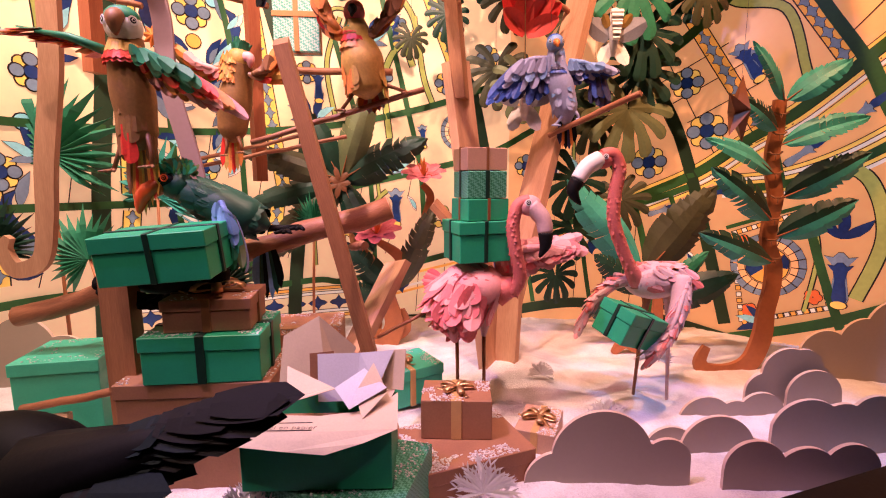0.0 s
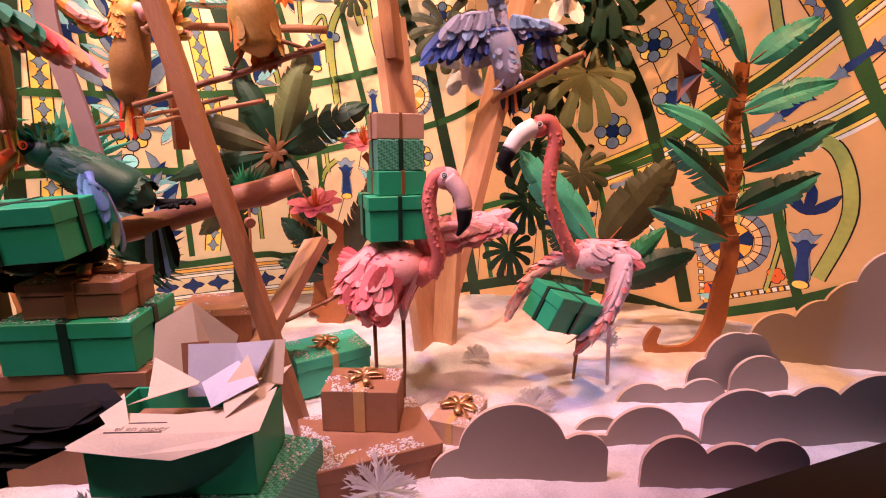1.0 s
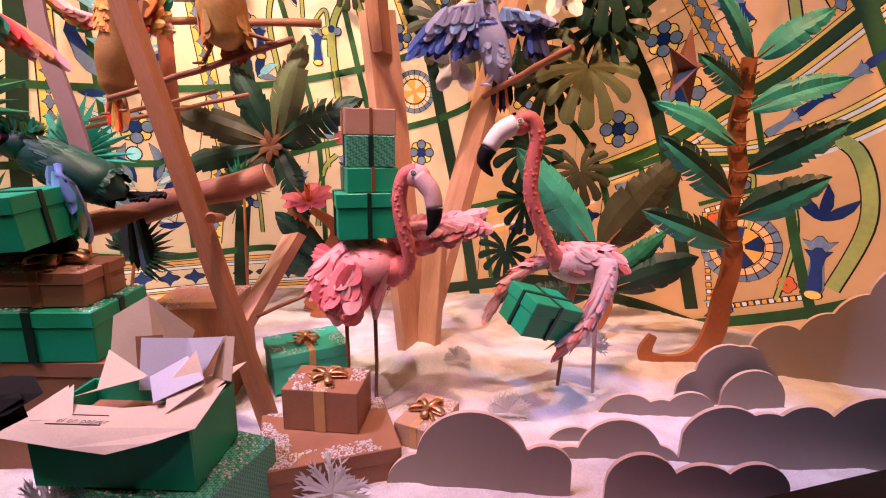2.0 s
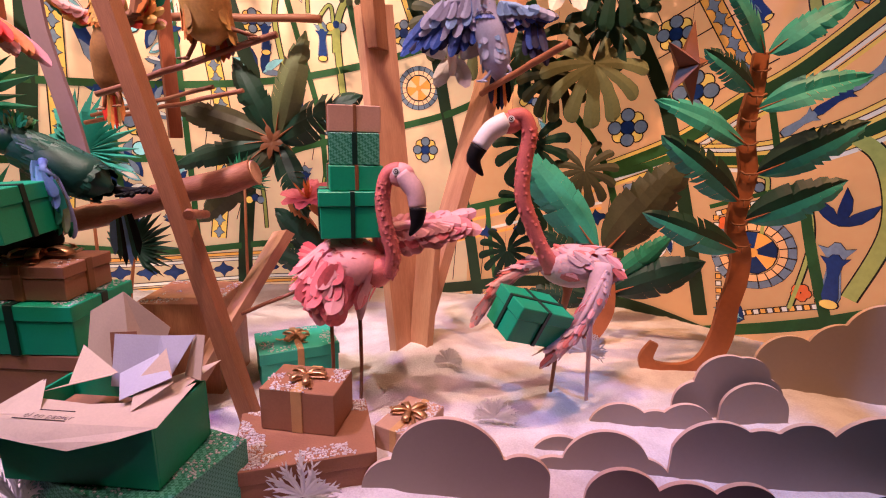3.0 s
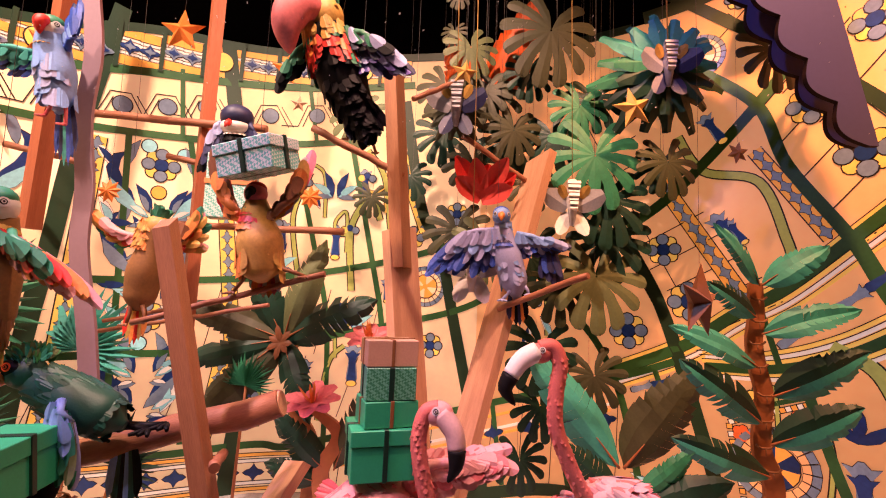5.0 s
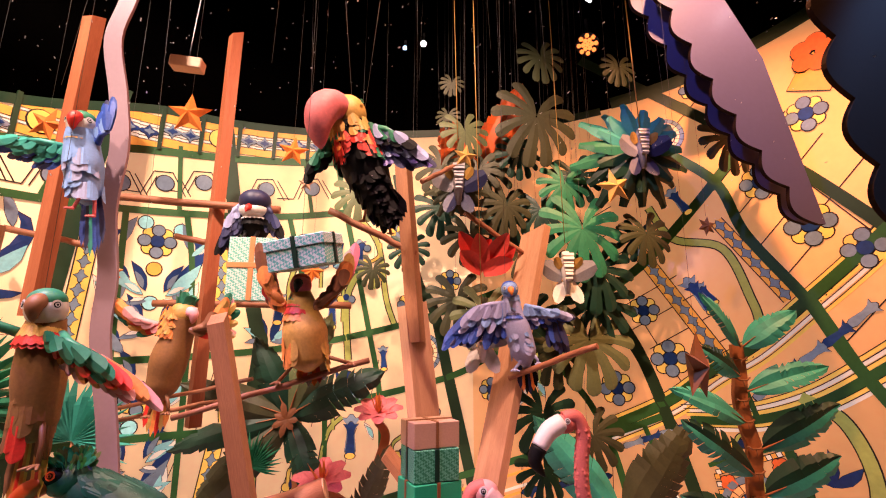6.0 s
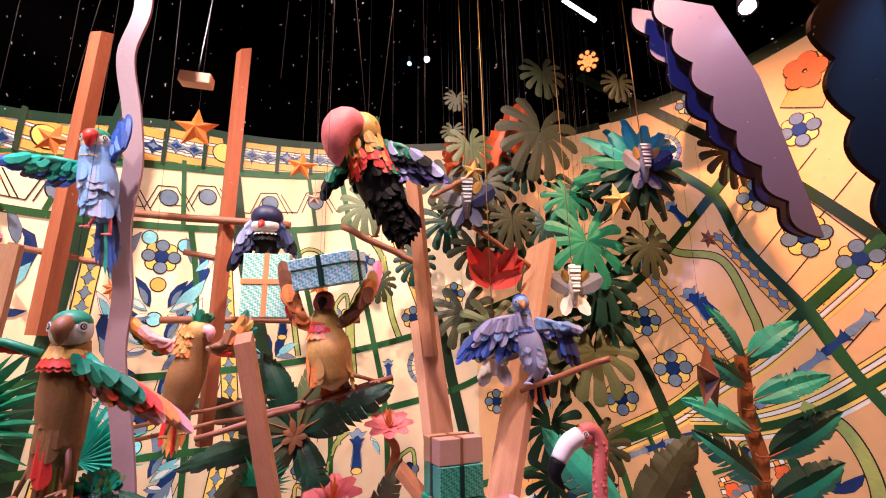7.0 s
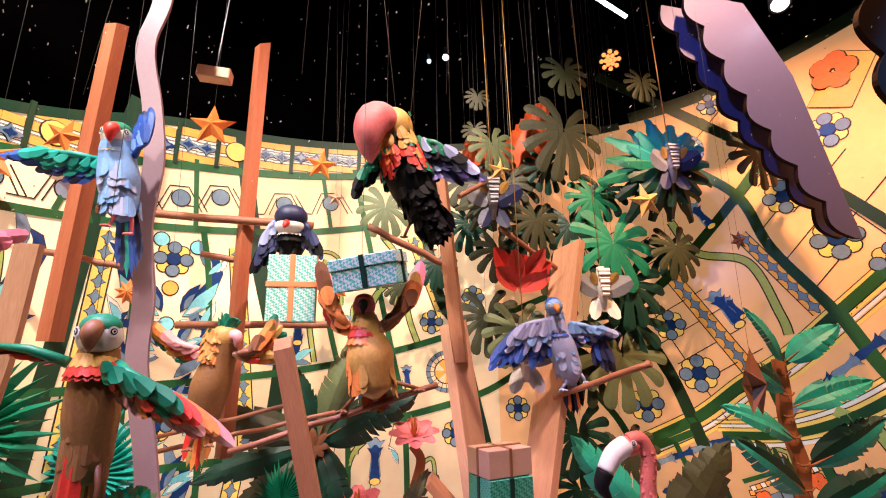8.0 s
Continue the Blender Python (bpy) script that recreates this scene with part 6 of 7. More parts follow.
fan_wing(bm, (-1.16, 1.2, 1.44), (-1.0, 1.2, 1.46), (0.5, 0, -0.6), (1, 0, -0.05), (0.07, 0.09), ((0, 1.0, 1.0), ((0, 1), 0.7, 1.0), (0, 0.5, 0.9)), 8, 0.034, 75)
figure("bird_figure", bm, (PINK, PINKL), "pink paper wing of a hanging bird")

# green bird on the log with its gift
bm = bmesh.new()
GRN = (mat("bottle_green_paper", (0.003, 0.06, 0.045), 0.5, 0.15, 25, 0.15), MIDG, SKY, mat("vermilion_beak", (0.75, 0.09, 0.02), 0.35, 0.1, 20, 0.05), INKY, TEALP, LAV, KHAKI, mat("lime_crest_paper", (0.06, 0.26, 0.08), 0.55, 0.2, 20, 0.1), mat("sea_green_paper", (0.004, 0.085, 0.065), 0.5, 0.15, 25, 0.15))
lathe_body(bm, [(-0.745, 1.40, 0.845), (-0.69, 1.405, 0.815), (-0.625, 1.41, 0.785), (-0.56, 1.42, 0.755), (-0.505, 1.43, 0.728)], (0.036, 0.052, 0.064, 0.06, 0.012), 0, 20)
add_ball(bm, (-0.75, 1.39, 0.855), 0.044, 0, (1.1, 0.95, 0.95))
add_ball(bm, (-0.765, 1.362, 0.868), 0.026, 4, (1.25, 0.7, 0.8))
add_tube(bm, smooth_line([(-0.785, 1.37, 0.855), (-0.82, 1.345, 0.825), (-0.83, 1.335, 0.775)], 4), [0.028, 0.027, 0.026, 0.024, 0.022, 0.018, 0.014, 0.009, 0.003], 12, 3)
eye(bm, (-0.757, 1.344, 0.874), (0.1, -1, 0.1), 0.011, (3, 4))
rnd = random.Random(6)
for k in range(110):
    a, b = rnd.uniform(0, 6.28), rnd.uniform(0.45, 1.5)
    o = Vector((math.cos(a) * math.cos(b), math.sin(a) * math.cos(b), math.sin(b)))
    blade(bm, aim(Vector((-0.745, 1.395, 0.86)) + o * 0.04, o + Vector((rnd.uniform(-0.5, 0.8), 0, 0.1)), (0, -1, 0.3)), rnd.uniform(0.02, 0.036), 0.014, rnd.choice((1, 7, 5, 8)), 0.1, tip=0.5)
for k in range(240):
    t, a = rnd.uniform(0.0, 0.85), rnd.uniform(0, 6.28)
    o = Vector((0.3 * math.cos(a), math.sin(a), math.cos(a)))
    feather(bm, aim(Vector((-0.72, 1.40, 0.83)).lerp(Vector((-0.515, 1.425, 0.733)), t) + o * (0.044 + 0.019 * math.sin(math.pi * min(1, 0.15 + t * 0.85))), Vector((1, 0.12, -0.45)) + o * (-0.02 - 0.25 * max(0, t - 0.5)), o), 0.032, 0.026, rnd.choice((0, 0, 9)), 0.0)
fan_wing(bm, (-0.60, 1.335, 0.805), (-0.56, 1.33, 0.76), (-0.15, 0, -1), (0.12, 0, -1), (0.14, 0.17), (((1, 6), 1.0, 1.0), ((7, 1, 6), 0.85, 1.0), ((2, 5), 0.62, 1.0), ((2, 5), 0.45, 0.9), (2, 0.3, 0.9)), 8, 0.03, 81)
add_ball(bm, (-0.74, 1.34, 0.60), 0.1, 4, (1.5, 0.6, 0.62))
for k in range(40):
    a = rnd.uniform(0, 6.28)
    o = Vector((math.cos(a) * 0.14, -0.05, math.sin(a) * 0.05))
    feather(bm, aim(Vector((-0.74, 1.34, 0.60)) + o, Vector((-0.8, 0, -0.3)) + o, (0, -1, 0)), 0.07, 0.04, rnd.choice((4, 4, 6)) if a < 1.2 else 4, 0.05)
tail(bm, (-0.55, 1.50, 0.66), (0.05, 0.02, -1), 0.18, (4, 0, 2), 6, 0.035, 0.15)
legs(bm, [(-0.56, 1.45, 0.73), (-0.52, 1.46, 0.72)], [(-0.46, 1.45, 0.715), (-0.43, 1.48, 0.722)], 0.009, 4, 0.035)
figure("turaco_figure", bm, GRN, "green paper bird with crest and red beak on the log")
gift_box(pose(-0.70, 1.24, 0.62, 4, -4, 4), (0.27, 0.16, 0.125), GREENBOX, DKRIB, "green gift box with dark ribbon held by the green bird", rw=0.014)

# black bird's wing close to the window
bm = bmesh.new()
wing(bm, (-0.78, 0.86, 0.30), (-0.40, 0.85, 0.46), (0.02, 0.0, -0.14), (0, 1, 0), 14, 4, 0.075, 91, (0, -0.6, 0.8))
wing(bm, (-0.85, 0.80, 0.24), (-0.60, 0.79, 0.32), (0.02, 0.0, -0.12), (0, 0, 1), 9, 3, 0.07, 92, (0, -0.6, 0.8))
add_ball(bm, (-0.88, 0.92, 0.22), 0.2, 0, (1.1, 0.6, 0.9))
add_tube(bm, [(-0.9, 0.87, 0.12), (-0.75, 0.87, 0.30), (-0.55, 0.86, 0.36), (-0.42, 0.86, 0.42)], [0.10, 0.09, 0.05, 0.015], 12, 0)
figure("bird_figure", bm, (INKY, mat("teal_black_paper", (0.004, 0.014, 0.018), 0.6, 0.3, 20, 0.1, gloss=0.15)), "black paper wing of a bird near the glass")


# ---- plants ----
def cut_stem(name, pts, widths, label, depth=0.02, material=None):
    """A flat board sawn along a curved line of (x, z) at one depth."""
    y = pts[0][1]
    line = smooth_line(pts, 6)
    n = len(line)
    left, right = [], []
    for i, p in enumerate(line):
        d = (line[min(i + 1, n - 1)] - line[max(i - 1, 0)]).normalized()
        t = i / (n - 1) * (len(widths) - 1)
        w = widths[int(t)] + (widths[min(int(t) + 1, len(widths) - 1)] - widths[int(t)]) * (t - int(t))
        o = Vector((-d.z, 0, d.x)) * w / 2
        left.append(p + o)
        right.append(p - o)
    bm = bmesh.new()
    rows = [[bm.verts.new(q + Vector((0, e, 0))) for q, e in ((a, 0), (b, 0), (b, depth), (a, depth))] for a, b in zip(left, right)]
    for a, b in zip(rows, rows[1:]):
        for k in range(4):
            bm.faces.new((a[k], a[(k + 1) % 4], b[(k + 1) % 4], b[k]))
    bm.faces.new(rows[0])
    bm.faces.new(rows[-1][::-1])
    return bm


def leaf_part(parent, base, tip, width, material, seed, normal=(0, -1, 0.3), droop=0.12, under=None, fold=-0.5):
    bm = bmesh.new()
    # a pair of papers paints the leaf's shaded and lit halves
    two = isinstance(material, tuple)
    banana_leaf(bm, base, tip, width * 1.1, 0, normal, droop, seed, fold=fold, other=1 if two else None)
    leaf = part("leaf", bm, material, parent, "leaf with its shaded and lit halves coloured dark and light green" if two else "")
    m = aim(base, Vector(tip) - Vector(base), normal)
    L = (Vector(tip) - Vector(base)).length
    line = [m @ Vector((0, L * k / 6 * 0.26, droop * L * math.sin(math.pi * k / 6 * 0.26) + 0.002)) for k in range(7)]
    part("midrib", bm_tube(line, [width * 0.035 * (1 - 0.13 * k) for k in range(7)], 6), under or STEM, leaf)
    return leaf


plant = thing("palm_plant", pose(0, 0, 0), "tall cut-board plant with ringed brown trunk and toothed green leaves", "plant")
part("trunk", cut_stem("trunk", [(1.185, 2.03, 0.125), (1.16, 2.03, 0.055), (1.20, 2.03, 0.008), (1.305, 2.03, 0.008), (1.385, 2.03, 0.055), (1.425, 2.03, 0.168), (1.432, 2.03, 0.286), (1.447, 2.03, 0.385), (1.445, 2.03, 0.49), (1.412, 2.03, 0.583), (1.412, 2.03, 0.684), (1.424, 2.03, 0.783), (1.403, 2.03, 0.879), (1.392, 2.03, 0.972), (1.402, 2.03, 1.063), (1.402, 2.03, 1.185)], (0.03, 0.055, 0.075, 0.075, 0.085, 0.085, 0.072, 0.07, 0.068, 0.064, 0.062, 0.06, 0.058, 0.056, 0.054, 0.046), ""), STEM, plant)
for x, z in ((1.402, 1.13), (1.402, 1.05), (1.393, 0.97), (1.40, 0.89), (1.42, 0.79), (1.416, 0.70), (1.412, 0.61), (1.436, 0.53)):
    bm = bmesh.new()
    add_tube(bm, [(x - 0.03, 2.022, z + 0.004), (x - 0.015, 2.018, z - 0.006), (x + 0.015, 2.018, z - 0.006), (x + 0.03, 2.022, z + 0.004)], 0.004, 6)
    add_tube(bm, [(x, 2.018, z - 0.006), (x, 2.016, z - 0.03)], [0.004, 0.001], 6)
    part("ring", bm, BRN, plant)
# some leaves are of one paper, others have a shaded and a lit half painted
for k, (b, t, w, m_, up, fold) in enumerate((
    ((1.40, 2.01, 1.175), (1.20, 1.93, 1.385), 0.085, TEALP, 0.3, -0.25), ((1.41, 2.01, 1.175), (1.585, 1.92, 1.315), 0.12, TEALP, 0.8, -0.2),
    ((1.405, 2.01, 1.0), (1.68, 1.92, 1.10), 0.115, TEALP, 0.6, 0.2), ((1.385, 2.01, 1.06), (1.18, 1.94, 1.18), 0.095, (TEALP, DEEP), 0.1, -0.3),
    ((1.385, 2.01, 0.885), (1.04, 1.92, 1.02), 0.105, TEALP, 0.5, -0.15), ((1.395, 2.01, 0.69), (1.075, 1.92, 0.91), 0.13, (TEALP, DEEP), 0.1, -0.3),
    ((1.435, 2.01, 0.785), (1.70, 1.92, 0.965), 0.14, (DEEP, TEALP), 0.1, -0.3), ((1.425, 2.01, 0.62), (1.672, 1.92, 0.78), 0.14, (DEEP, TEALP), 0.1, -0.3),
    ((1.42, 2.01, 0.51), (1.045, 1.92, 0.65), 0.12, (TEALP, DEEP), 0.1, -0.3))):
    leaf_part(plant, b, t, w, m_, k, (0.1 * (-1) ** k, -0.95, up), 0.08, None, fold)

# star-shaped plant of wide leaves
plant = thing("banana_plant", pose(0, 0, 0), "cut-board plant with a star of dark and olive toothed leaves", "plant")
part("trunk", cut_stem("trunk", [(-0.5, 2.46, 0.86), (-0.44, 2.46, 0.72), (-0.45, 2.46, 0.55), (-0.36, 2.46, 0.4), (-0.35, 2.46, 0.15), (-0.38, 2.46, 0.0)], (0.05, 0.05, 0.05, 0.07, 0.07, 0.09), ""), STEM, plant)
for k in range(7):
    a = 2 * math.pi * k / 7
    bm = bmesh.new()
    blade(bm, aim((-0.5, 2.38, 0.85), (math.cos(a), -0.35, math.sin(a))), 0.055 + 0.012 * (k % 3), 0.028, 0, -0.3)
    part("bract", bm, RUSTY, plant)
for k, (t, w, m_) in enumerate((((-0.67, 2.40, 1.22), 0.15, DEEP), ((-0.32, 2.40, 1.33), 0.17, KHAKI), ((-0.06, 2.38, 1.06), 0.20, DEEP), ((-0.98, 2.36, 1.01), 0.15, OLIVE), ((-1.0, 2.36, 0.72), 0.13, DEEP), ((-0.88, 2.36, 0.46), 0.2, OLIVE), ((-0.33, 2.36, 0.50), 0.14, DEEP))):
    leaf_part(plant, (-0.5, 2.42, 0.86), t, w, m_, 20 + k, (0, -1, 0.35), 0.1)

# plant with a flower on each curled stem
plant = thing("flowering_plant", pose(0, 0, 0), "cut-board plant with curled brown stems and paper flowers", "flower")
part("stem", cut_stem("s", [(-0.30, 2.36, 0.0), (-0.24, 2.36, 0.12), (-0.27, 2.36, 0.3), (-0.2, 2.36, 0.46), (-0.32, 2.36, 0.56)], (0.12, 0.1, 0.07, 0.06, 0.03), ""), STEM, plant)
part("stem", cut_stem("s", [(-0.22, 2.37, 0.42), (-0.13, 2.37, 0.52), (-0.08, 2.37, 0.66), (-0.05, 2.37, 0.78), (-0.09, 2.37, 0.84)], (0.05, 0.05, 0.045, 0.04, 0.03), ""), STEM, plant)
part("stem", cut_stem("s", [(-0.38, 2.385, 0.1), (-0.28, 2.385, 0.05), (-0.19, 2.385, 0.1), (-0.2, 2.385, 0.2)], (0.03, 0.07, 0.07, 0.02), ""), STEM, plant)


def flower(parent, c, r, petal, heart, seed, up=(0, -0.5, 1), n=8):
    rnd = random.Random(seed)
    m = aim(c, Vector(up).orthogonal(), up)
    for k in range(n):
        bm = bmesh.new()
        a = 360 * k / n
        mm = m @ pose(0, 0, 0, 0, 0, a) @ pose(0, 0, 0, 18, 0, 0)
        blade(bm, mm, r, r * 0.62, 0, -0.12, -0.3, 6, 0.6)
        part("petal", bm, petal, parent)
    bm = bmesh.new()
    for k in range(12):
        a = 30 * k + rnd.uniform(-10, 10)
        blade(bm, m @ pose(0, 0, 0, 0, 0, a) @ pose(0, 0, 0, rnd.uniform(45, 80), 0, 0), r * rnd.uniform(0.6, 1.0), r * 0.1, 0, 0.2)
    part("stamen_tuft", bm, heart, parent, "curled orange stamen tuft")


flower(plant, (-0.315, 2.33, 0.60), 0.125, PINK, ORANGE, 1)
flower(plant, (-0.08, 2.34, 0.88), 0.11, PINK, ORANGE, 2)
leaf_part(plant, (-0.25, 2.38, 0.3), (-0.48, 2.33, 0.55), 0.14, DEEP, 40)
leaf_part(plant, (-0.22, 2.40, 0.3), (-0.02, 2.36, 0.75), 0.14, OLIVE, 41)
leaf_part(plant, (-0.28, 2.38, 0.25), (-0.5, 2.3, 0.35), 0.12, DEEP, 42)

# broad leaves behind the flamingo
plant = thing("broad_leaf_plant", pose(0, 0, 0), "cut-board plant with broad smooth and toothed leaves", "plant")
part("stem", cut_stem("s", [(0.84, 2.22, 0.02), (0.90, 2.22, 0.08), (0.98, 2.22, 0.06), (1.04, 2.22, 0.18), (1.04, 2.22, 0.33)], (0.02, 0.07, 0.07, 0.06, 0.03), ""), STEM, plant)
for k, (b, t, w, m_) in enumerate((((1.01, 2.35, 0.40), (0.63, 2.4, 0.86), 0.2, TEALP), ((1.03, 2.35, 0.40), (1.33, 2.32, 0.83), 0.24, OLIVE), ((1.06, 2.28, 0.24), (1.40, 2.2, 0.42), 0.17, DEEP), ((1.06, 2.28, 0.30), (1.28, 2.25, 0.52), 0.1, MIDG), ((1.0, 2.3, 0.3), (0.75, 2.3, 0.5), 0.14, DEEP), ((1.0, 2.3, 0.2), (0.70, 2.3, 0.22), 0.12, DEEP))):
    leaf_part(plant, b, t, w, m_, 50 + k, (0, -1, 0.2), 0.06)

# fan palms
for k, (c, d, R, m_, sp) in enumerate((((-1.60, 1.98, 0.97), (0.15, 0, 1), 0.36, MIDG, 260), ((-1.33, 2.24, 0.79), (0.25, 0, 1), 0.30, TEALP, 230), ((-0.93, 1.98, 0.42), (0.55, 0, 0.8), 0.21, DEEP, 240), ((-1.33, 1.78, 0.57), (-0.5, 0, 0.8), 0.22, MIDG, 240), ((-1.75, 1.85, 0.60), (-0.2, 0, 1), 0.22, DEEP, 250), ((-0.62, 2.32, 0.66), (0.2, 0, 1), 0.16, MIDG, 200))):
    f = thing("fan_palm", pose(*c), "pleated green paper fan palm leaf on a thin stem", "palm leaf", "fan palms")
    bm = bmesh.new()
    fan_leaf(bm, aim((0, 0, 0), d, (0, -1, 0.15)), R, 24, sp)
    part("leaf", bm, m_, f)
    part("stem", bm_tube([(0, 0.01, 0), (-d[0] * 0.1, 0.02, -c[2] * 0.5), (-d[0] * 0.15, 0.02, -c[2] + 0.02)], [0.006, 0.007, 0.008], 8), STEM, f)

# hanging monstera leaves and their rods
for k, (c, s, m_, d) in enumerate((
    ((0.72, 2.38, 2.80), 0.24, KHAKI, -1), ((0.72, 2.36, 2.50), 0.42, OLIVE, -1), ((0.30, 2.38, 2.36), 0.24, KHAKI, -1), ((0.26, 2.40, 2.60), 0.12, OLIVE, -1), ((0.24, 2.42, 2.42), 0.12, OLIVE, -1),
    ((1.55, 2.14, 2.25), 0.28, DARKO, -1), ((1.20, 2.34, 1.82), 0.26, DARKO, -1), ((0.40, 2.42, 2.16), 0.24, OLIVE, -1), ((0.55, 2.42, 1.98), 0.26, OLIVE, -1), ((-0.22, 2.45, 2.05), 0.26, KHAKI, -1),
    ((0.93, 2.46, 1.36), 0.40, KHAKI, -1), ((0.42, 2.45, 1.45), 0.30, KHAKI, -1), ((0.90, 2.36, 1.90), 0.40, MIDG, -1), ((1.16, 2.36, 2.72), 0.18, DARKO, -1), ((0.86, 2.42, 2.10), 0.26, MIDG, -1),
    ((0.70, 2.46, 1.98), 0.28, DEEP, -1), ((0.98, 2.40, 1.68), 0.34, DEEP, -1), ((0.20, 2.48, 1.98), 0.26, DEEP, -1), ((0.05, 2.52, 1.75), 0.2, DEEP, -1), ((0.62, 2.52, 1.75), 0.24, OLIVE, -1),
    ((0.33, 2.48, 1.85), 0.28, OLIVE, -1), ((0.72, 2.50, 0.98), 0.32, DEEP, -1), ((0.92, 2.50, 0.85), 0.26, OLIVE, -1), ((0.68, 2.52, 0.70), 0.26, DEEP, -1), ((0.60, 2.5, 0.45), 0.24, DEEP, -1), ((-0.14, 2.5, 1.62), 0.16, DARKO, -1),
    ((0.90, 2.46, 2.16), 0.26, DEEP, -1), ((0.52, 2.50, 1.98), 0.30, DEEP, -1), ((1.02, 2.48, 1.52), 0.34, DEEP, -1), ((0.28, 2.50, 1.52), 0.30, OLIVE, -1), ((0.64, 2.52, 1.42), 0.34, DEEP, -1), ((1.22, 2.42, 1.80), 0.20, DEEP, -1), ((0.22, 2.44, 2.20), 0.26, OLIVE, -1), ((0.44, 2.46, 2.20), 0.28, DARKO, -1), ((0.78, 2.50, 1.28), 0.30, DARKO, -1), ((0.60, 2.40, 2.24), 0.22, DEEP, -1))):
    f = thing("monstera_leaf", pose(*c), "deeply cut paper monstera leaf hung on a thread", "hanging leaf", "monstera leaves")
    rnd = random.Random(k)
    bm = bmesh.new()
    monstera(bm, aim((0, 0, 0), (rnd.uniform(-0.25, 0.25), -0.1, d), (rnd.uniform(-0.3, 0.3), -1, 0.1)), s * 1.05, 0)
    part("blade", bm, m_, f)
    part("thread", bm_tube([(0, 0.0, -s * 0.4), (0, 0.01, 0), (0.0, 0.01, 3.58 - c[2] if k % 2 == 0 or c[2] > 2 else 0.3)], 0.0008, 5), THREAD, f)

# hanging flowers with folded card hearts in wreaths of leaves
for c, s, w_ in (((1.17, 2.22, 2.13), 0.31, TEALP), ((0.78, 2.26, 1.52), 0.0, DEEP), ((0.27, 2.18, 1.92), 0.16, OLIVE), ((0.36, 2.1, 1.22), 0.0, DEEP)):
    f = thing("hanging_flower", pose(*c), "folded grey card flower hanging in a wreath of leaves", "hanging flower", "hanging flowers")
    if s:
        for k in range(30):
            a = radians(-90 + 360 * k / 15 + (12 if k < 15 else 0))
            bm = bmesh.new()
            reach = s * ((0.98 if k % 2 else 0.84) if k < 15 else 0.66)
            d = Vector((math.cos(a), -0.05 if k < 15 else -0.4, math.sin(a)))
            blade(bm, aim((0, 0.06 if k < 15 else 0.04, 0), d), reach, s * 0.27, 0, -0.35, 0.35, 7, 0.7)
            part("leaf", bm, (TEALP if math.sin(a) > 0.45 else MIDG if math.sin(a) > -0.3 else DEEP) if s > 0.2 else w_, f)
    bm = bmesh.new()
    for k in range(7):
        bmesh.ops.create_cube(bm, size=1, matrix=Matrix.Translation((0, -0.035 - 0.004 * (k % 2), 0.07 - 0.018 * k)) @ pose(0, 0, 0, -25) @ Matrix.Diagonal((0.055 - 0.004 * k, 0.016, 0.014, 1)))
    add_tube(bm, [(0, 0, 0.09), (0, -0.012, 0.0), (0, -0.005, -0.11)], [0.018, 0.028, 0.01], 8)
    part("pleated_heart", bm, WHITE if not s else GREY, f, "pleated grey card heart")
    for sgn in (-1, 1):
        bm = bmesh.new()
        blade(bm, aim((sgn * 0.02, -0.01, -0.03), (sgn * 0.85, -0.25, 0.45), (0, -1, 0)), 0.12, 0.09, 0, 0.1, 0.2, 4, 0.7)
        part("petal", bm, (GREY, NAVY)[sgn > 0 and s > 0], f)
        bm = bmesh.new()
        blade(bm, aim((sgn * 0.015, 0.0, -0.05), (sgn * 0.4, -0.1, -0.9), (0, -1, 0)), 0.11, 0.06, 0, 0.1, 0.2, 4, 0.5)
        part("petal", bm, NAVY if s else WHITE, f)
        bm = bmesh.new()
        blade(bm, aim((sgn * 0.03, -0.02, 0.01), (sgn * 0.5, -0.3, 0.75), (0, -1, 0)), 0.06, 0.04, 0, 0.1, 0.2, 4, 0.5)
        part("petal", bm, YELLOW, f)
    part("rod", bm_tube([(0, 0, 0.08), (-0.03, 0.0, 3.58 - c[2])], 0.003 if c[0] > 1 else 0.0018, 6), GOLDP, f)
# red flower
f = thing("red_flower", pose(0.39, 2.28, 1.56), "large red paper flower hanging among leaves", "hanging flower")
for k in range(7):
    a = radians(20 + 20 * k)
    bm = bmesh.new()
    blade(bm, aim((0, 0, -0.04), (math.cos(a) * 1.1, -0.35 + 0.2 * (k % 2), math.sin(a)), (0, -1, -0.2)), 0.15 + 0.03 * (k % 3), 0.085, 0, 0.2, -0.4, 6, 0.3)
    part("petal", bm, RED if k % 2 else mat("scarlet_paper", (0.75, 0.07, 0.05), 0.5, 0.15, 14, 0.1), f)
part("thread", bm_tube([(0, 0, 0), (0, 0.05, 1.5)], 0.0012, 5), THREAD, f)
# orange leaf-like drape behind the hanging leaves
bm = bmesh.new()
banana_leaf(bm, (0.42, 2.56, 2.05), (0.66, 2.50, 2.62), 0.26, 0, (0, -1, 0.2), 0.1, 77)
banana_leaf(bm, (0.32, 2.56, 2.05), (0.24, 2.50, 2.42), 0.22, 0, (0, -1, 0.2), 0.1, 78)
tagged(part("orange_leaf", bm, mat("deep_orange_paper", (0.70, 0.11, 0.015), 0.5, 0.2, 14, 0.1), None), "large orange paper leaves rising behind the monsteras", "hanging leaf")


